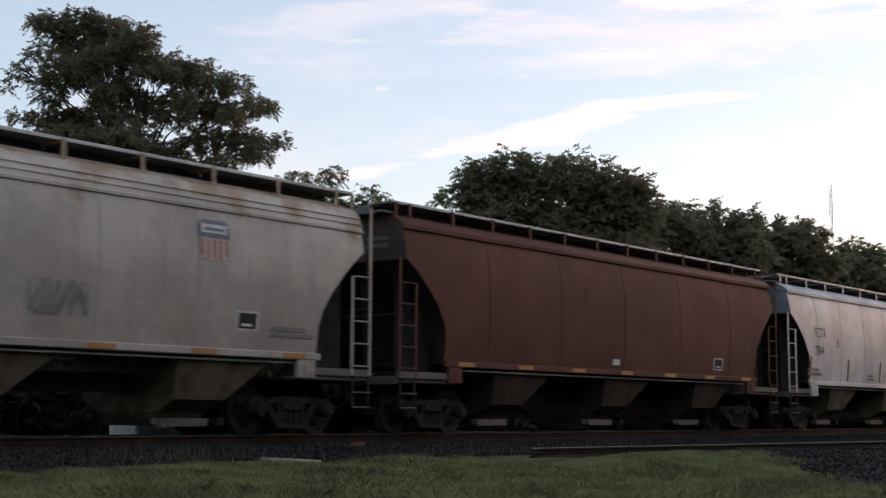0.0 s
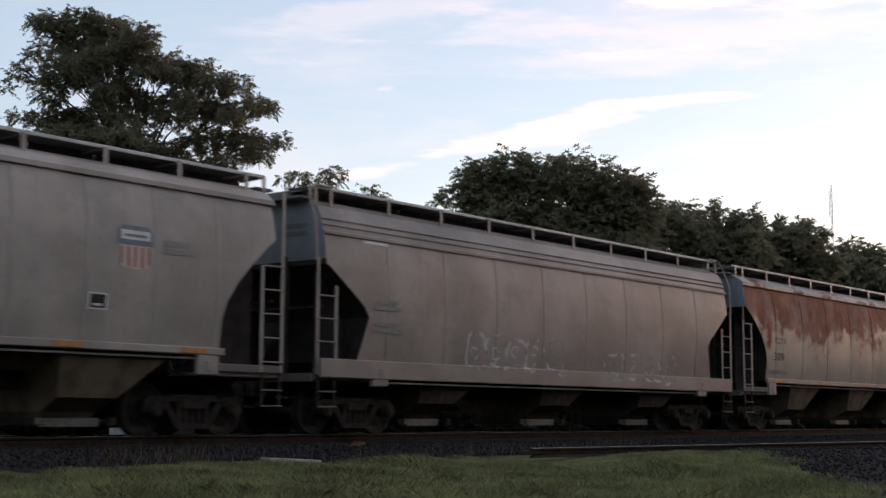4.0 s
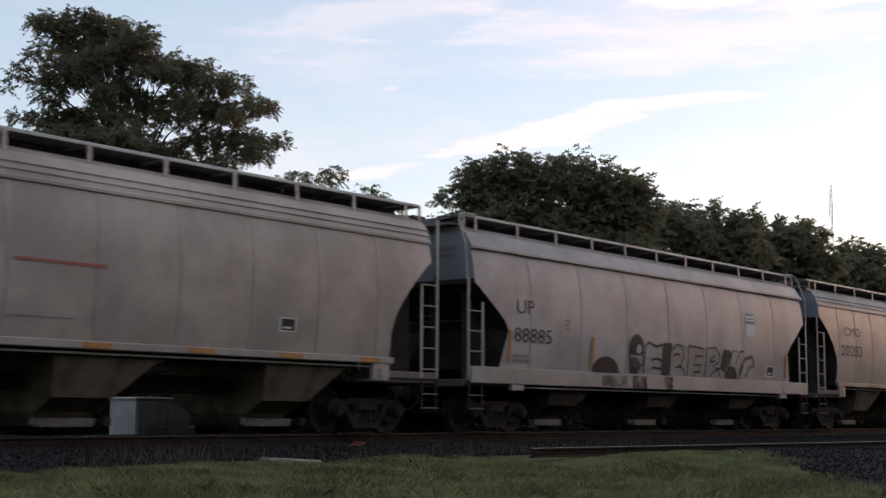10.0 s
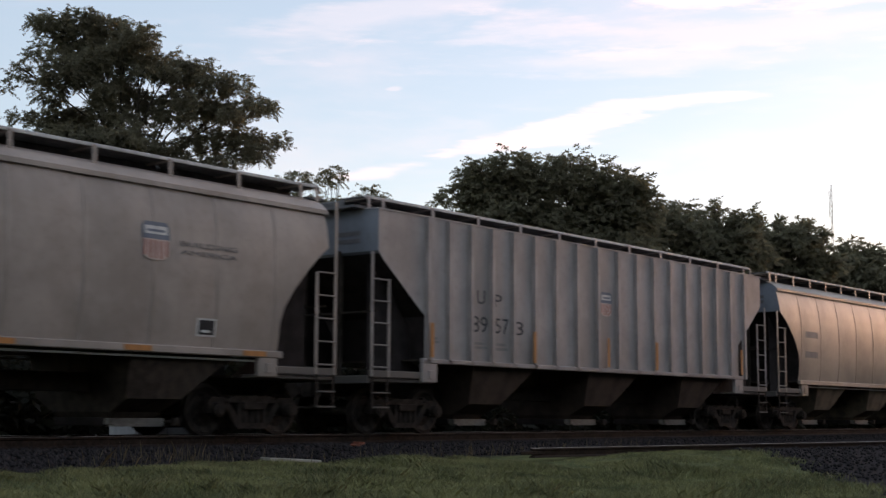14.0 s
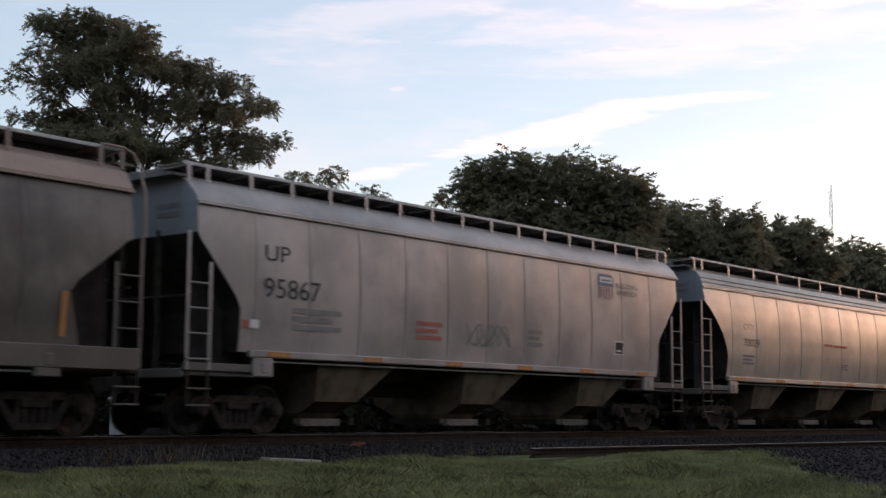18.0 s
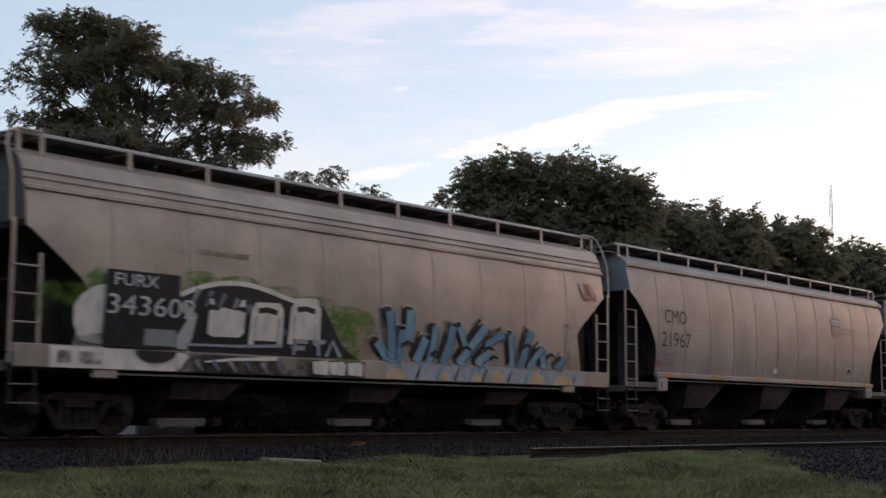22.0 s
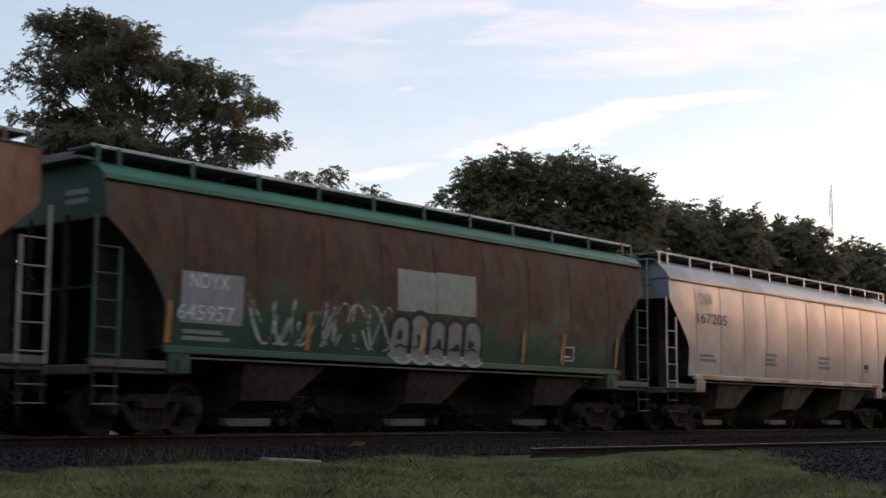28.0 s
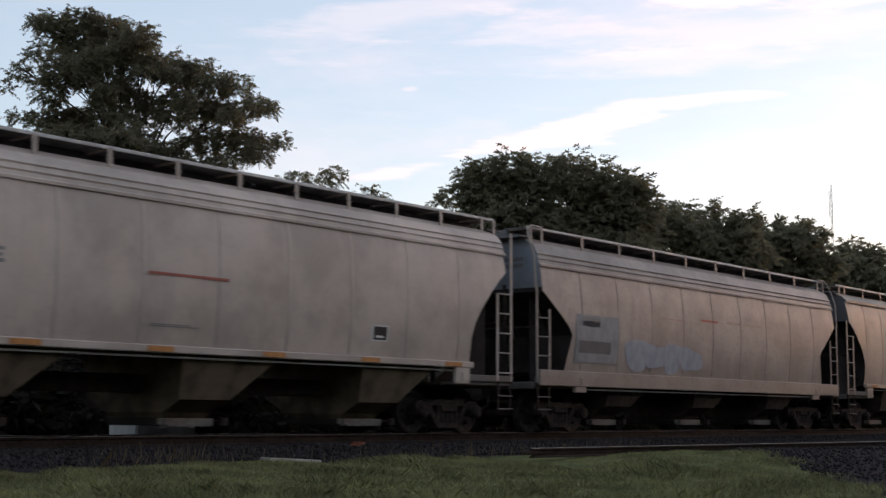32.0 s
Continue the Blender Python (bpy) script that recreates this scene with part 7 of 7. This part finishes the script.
def build_stones():
    """Loose ballast: small angular stones heaped along the near shoulder and between the rails."""
    rng = np.random.default_rng(31)
    n = 26000
    x = 11 + 45 * rng.uniform(0, 1, n) ** 1.35
    edge = 16.25 + 0.3 * np.sin(x * 0.9) + 0.15 * np.sin(x * 2.7) - 1.6 * np.clip((x - 28) / 6, 0, 1)
    y = edge + (18.75 - edge) * rng.uniform(0, 1, n) ** 0.85
    drive = rng.uniform(0, 1, n) < 0.2
    x[drive] = rng.uniform(22.5, 42, drive.sum())
    y[drive] = np.minimum(16, 0.8 * x[drive] - 8.1 - 8 * rng.uniform(0, 1, drive.sum()) ** 1.5)
    back = rng.uniform(0, 1, n) < 0.12
    y[back] = rng.uniform(18.8, 21.2, back.sum())
    z = ground_heights(x, y)
    r = rng.uniform(0.022, 0.05, n)
    octa = np.array([(1, 0, 0), (-1, 0, 0), (0, 1, 0), (0, -1, 0), (0, 0, 1), (0, 0, -1)], float)
    tri = np.array([(0, 2, 4), (2, 1, 4), (1, 3, 4), (3, 0, 4), (2, 0, 5), (1, 2, 5), (3, 1, 5), (0, 3, 5)])
    p = octa[None] * (r[:, None, None] * rng.uniform(0.65, 1.3, (n, 6, 1)))
    q = rng.uniform(0, 6.28, n)
    c, s = np.cos(q)[:, None], np.sin(q)[:, None]
    px, py, pz = p[..., 0] * c - p[..., 1] * s, p[..., 0] * s + p[..., 1] * c, p[..., 2]
    v = np.stack([px + x[:, None], py + y[:, None], pz + (z + r * 0.45)[:, None]], 2)
    tris = v[:, tri].reshape(-1, 3)
    m, t, b = base_material("ballast_stones")
    g = t.nodes.new("ShaderNodeNewGeometry")
    t.links.new(mixed(t, g.outputs["Random Per Island"], (0.017, 0.0145, 0.015), (0.043, 0.037, 0.037)), b.inputs["Base Color"])
    b.inputs["Roughness"].default_value = 0.9
    b.inputs["Specular IOR Level"].default_value = 0.12
    # weld each stone's own faces, so that every stone has one tone
    mesh = bpy.data.meshes.new("ballast")
    mesh.vertices.add(n * 6)
    mesh.vertices.foreach_set("co", v.astype(np.float32).ravel())
    idx = (tri[None] + (np.arange(n) * 6)[:, None, None]).ravel()
    mesh.loops.add(len(idx))
    mesh.loops.foreach_set("vertex_index", idx.astype(np.int32))
    mesh.polygons.add(len(idx) // 3)
    mesh.polygons.foreach_set("loop_start", np.arange(0, len(idx), 3, dtype=np.int32))
    mesh.update(calc_edges=True)
    mesh.materials.append(None)
    tagged(part("ballast", mesh, m), "grey crushed stone ballast along the track", "ballast", kind="stuff")


def blades(x, y, height, width, lean, rng):
    n = len(x)
    z = ground_heights(x, y) - 0.02
    q = rng.uniform(0, 6.28, n)
    d = np.stack([np.cos(q), np.sin(q), np.zeros(n)], 1) * width[:, None]
    bend = rng.normal(0, 1, (n, 3)) * lean * height[:, None]
    bend[:, 2] = 0
    o = np.stack([x, y, z], 1)
    up = np.zeros((n, 3))
    up[:, 2] = height
    mid = o + up * 0.55 + bend * 0.35
    tip = o + up + bend
    return np.stack([o - d, o + d, mid + d * 0.6, tip, mid - d * 0.6], 1).reshape(-1, 3)


def build_grass():
    rng = np.random.default_rng(77)
    n = 420000
    x = 8 + 22 * rng.uniform(0, 1, n)
    edge = 16.4 + 0.3 * np.sin(x * 0.9) + 0.15 * np.sin(x * 2.7)
    y = edge - (edge - 5.5) * rng.uniform(0, 1, n) ** 1.2
    drive = 0.8 * x - y + np.array([0.5 * noise.noise((a * 0.6, b * 0.6, 9)) for a, b in zip(x, y)])
    keep = (y / x > 0.33) & (y / x < 1.7) & (drive < 8.1 + 0.3 * rng.normal(size=n)) & ((x < 20.9) | (y < 14.8 - 0.096 * (x - 21.18)))
    x, y = x[keep], y[keep]
    clump = np.array([0.75 + 0.9 * noise.noise((a * 0.8, b * 0.8, 5)) for a, b in zip(x, y)])
    h = np.clip(clump, 0.5, 1.9) ** 1.3 * rng.uniform(0.07, 0.17, len(x))
    h *= np.where((x > 20.5) & (y > 12.6 - 0.096 * (x - 21.18) + 0.5 * np.sin(x * 1.3)), 0.5, 1.0)
    tagged(part("grass", quads("grass", blades(x, y, h, np.full(len(x), 0.0065), 0.55, rng), 5), GRASS_BLADE), "uncut green grass beside the ballast", "grass", kind="stuff")
    n = 300
    x = np.concatenate([rng.normal(14.4, 0.8, 120), 12 + 16 * rng.uniform(0, 1, n - 120)])
    y = 16.5 + rng.normal(0, 0.25, n)
    y[:120] += 0.4
    h = rng.uniform(0.15, 0.36, n)
    tagged(part("dry_weeds", quads("dry_weeds", blades(x, y, h, np.full(n, 0.005), 0.3, rng), 5), STRAW), "tall dry weed stalks at the ballast's edge", "weeds", kind="stuff")


build_stones()
build_grass()
def build_litter():
    plank = thing("plank", pose(16.6, 16.62, lie(16.6, 16.62) + 0.06, 2, 3, 1), "pale weathered plank lying at the grass's edge", "plank")
    part("board", Shape().box(-0.62, 0.62, -0.12, 0.12, -0.025, 0.025, 0.008).mesh("board"), rough_surface("weathered_board", (0.25, 0.24, 0.2), (0.42, 0.4, 0.34), 6.0, 0.85, 0, 0.3, 0.004, (0.3, 3, 3)), plank)
    plate = thing("tie_plate", pose(19.64, 17.9, lie(19.64, 17.9) + 0.05, 4, -8, 24), "rusty tie plate lying on the ballast", "tie plate")
    part("plate", Shape().box(-0.18, 0.18, -0.1, 0.1, -0.012, 0.012, 0.004).box(-0.09, -0.06, -0.1, 0.1, 0.01, 0.03, 0.004).box(0.06, 0.09, -0.1, 0.1, 0.01, 0.03, 0.004).mesh("plate"),
         rough_surface("red_rust", (0.16, 0.05, 0.035), (0.28, 0.10, 0.06), 12.0, 0.85), plate)


build_trees()
build_far_woods()
build_litter()
build_mast()
build_cabinet()


# ---- high thin clouds, a wide dome far off that drifts slowly ----
def build_clouds():
    s = Shape()
    R, nu, nv = 4200.0, 72, 20
    for j in range(nv + 1):
        e = radians(1.0 + 89 * (j / nv) ** 1.2)
        for i in range(nu):
            q = 2 * math.pi * i / nu
            s.v.append((R * math.cos(e) * math.cos(q), R * math.cos(e) * math.sin(q), R * math.sin(e)))
    s.f = [(j * nu + i, j * nu + (i + 1) % nu, (j + 1) * nu + (i + 1) % nu, (j + 1) * nu + i) for j in range(nv) for i in range(nu)]
    m = bpy.data.materials.new("thin_evening_cloud")
    m.use_nodes = True
    m.cycles.emission_sampling = "NONE"
    t = m.node_tree
    t.nodes.clear()
    veil = grain(t, 0.0011, 6, (1.0, 1.0, 3.2), 0.6, (300, 800, 0))
    wisp = grain(t, 0.0030, 6, (0.8, 0.8, 5.0), 0.6, (900, 200, 0))
    cover = sums(t, "MULTIPLY", ramp(t, veil, 0.42, 0.75), 0.22)
    cover = sums(t, "ADD", cover, sums(t, "MULTIPLY", ramp(t, wisp, 0.52, 0.75), 0.10))

    def streak(az, el, half_w, half_h, lean, amount):
        """One long streak of cloud round a bearing and height."""
        a, e = radians(az), radians(el)
        c = t.nodes.new("ShaderNodeTexCoord")
        mp = t.nodes.new("ShaderNodeMapping")
        mp.vector_type = "TEXTURE"
        centre = (R * math.cos(e) * math.cos(a), R * math.cos(e) * math.sin(a), R * math.sin(e))
        mp.inputs["Location"].default_value = centre
        turn = Euler((0, 0, a - math.pi / 2)).to_matrix() @ Euler((0, radians(-lean), 0)).to_matrix()
        mp.inputs["Rotation"].default_value = turn.to_euler()
        mp.inputs["Scale"].default_value = (R * radians(half_w), R * 0.5, R * radians(half_h))
        t.links.new(c.outputs["Object"], mp.inputs["Vector"])
        ln = t.nodes.new("ShaderNodeVectorMath")
        ln.operation = "LENGTH"
        t.links.new(mp.outputs["Vector"], ln.inputs[0])
        ragged = sums(t, "ADD", ln.outputs["Value"], sums(t, "MULTIPLY", sums(t, "SUBTRACT", wisp, 0.5), 2.7))
        return sums(t, "MULTIPLY", sums(t, "SUBTRACT", 1.0, ramp(t, ragged, 0.25, 1.0)), amount)
    for args in ((34.7, 11.6, 4.9, 0.7, 8.5, 1.0), (29.0, 12.9, 5.0, 0.35, 3, 0.5), (41.6, 10.1, 2.6, 0.35, 8, 0.5), (40.9, 13.55, 0.4, 0.12, 4, 0.2), (42, 16.4, 6.5, 0.8, 9, 0.22), (27, 15.6, 14.0, 1.2, -1, 0.27), (22, 17.4, 9, 1.3, -3, 0.9), (30, 14.6, 12, 0.7, 0, 0.22)):
        cover = sums(t, "ADD", cover, streak(*args))
    clamp = t.nodes.new("ShaderNodeClamp")
    t.links.new(cover, clamp.inputs["Value"])
    clamp.inputs["Max"].default_value = 0.9
    em = t.nodes.new("ShaderNodeEmission")
    warm = mixed(t, ramp(t, veil, 0.4, 0.7), (1.0, 0.955, 0.93), (1.0, 0.90, 0.87))
    warm = mixed(t, streak(21.5, 18.3, 6.5, 1.3, -3, 0.9), warm, (1.0, 0.69, 0.62))
    t.links.new(warm, em.inputs["Color"])
    em.inputs["Strength"].default_value = 0.68
    clear = t.nodes.new("ShaderNodeBsdfTransparent")
    mx = t.nodes.new("ShaderNodeMixShader")
    t.links.new(clamp.outputs[0], mx.inputs[0])
    t.links.new(clear.outputs[0], mx.inputs[1])
    t.links.new(em.outputs[0], mx.inputs[2])
    out = t.nodes.new("ShaderNodeOutputMaterial")
    t.links.new(mx.outputs[0], out.inputs["Surface"])
    clouds = part("cloud_backdrop", s.mesh("cloud_backdrop", 90), m)
    return tagged(clouds, "thin white and pink evening clouds in a pale blue sky", "sky", kind="structure")


CLOUDS = build_clouds()


# ---- movement ----
def run(t):
    """Metres the train has come by t seconds."""
    return 14.3297 * t + 0.0119 * (t - 16) ** 2


def motions():
    for car in CARS:
        x0, y0, _ = car.location
        walk(car, [(t, pose(x0 - run(t), y0, 0)) for t in range(0, 33, 4)])
    for ws, w, x0 in WHEELSETS:
        rows = [(t / FPS, x0 - run(t / FPS)) for t in range(0, 32 * FPS + 1)]
        near = [t for t, x in rows if 2 < x < 66]
        if not near:
            continue
        times = sorted({0.0, *near, 32.0})
        held = lambda t: min(max(t, near[0]), near[-1])
        walk(ws, [(t, pose(w, 0, 0.457) @ Matrix.Rotation(-run(held(t)) / 0.457, 4, "Y")) for t in times])
    walk(CLOUDS, [(0.0, pose(0, 0, 0, 0, 0, 0.6)), (32.0, pose(0, 0, 0, 0, 0, -0.6))])


motions()
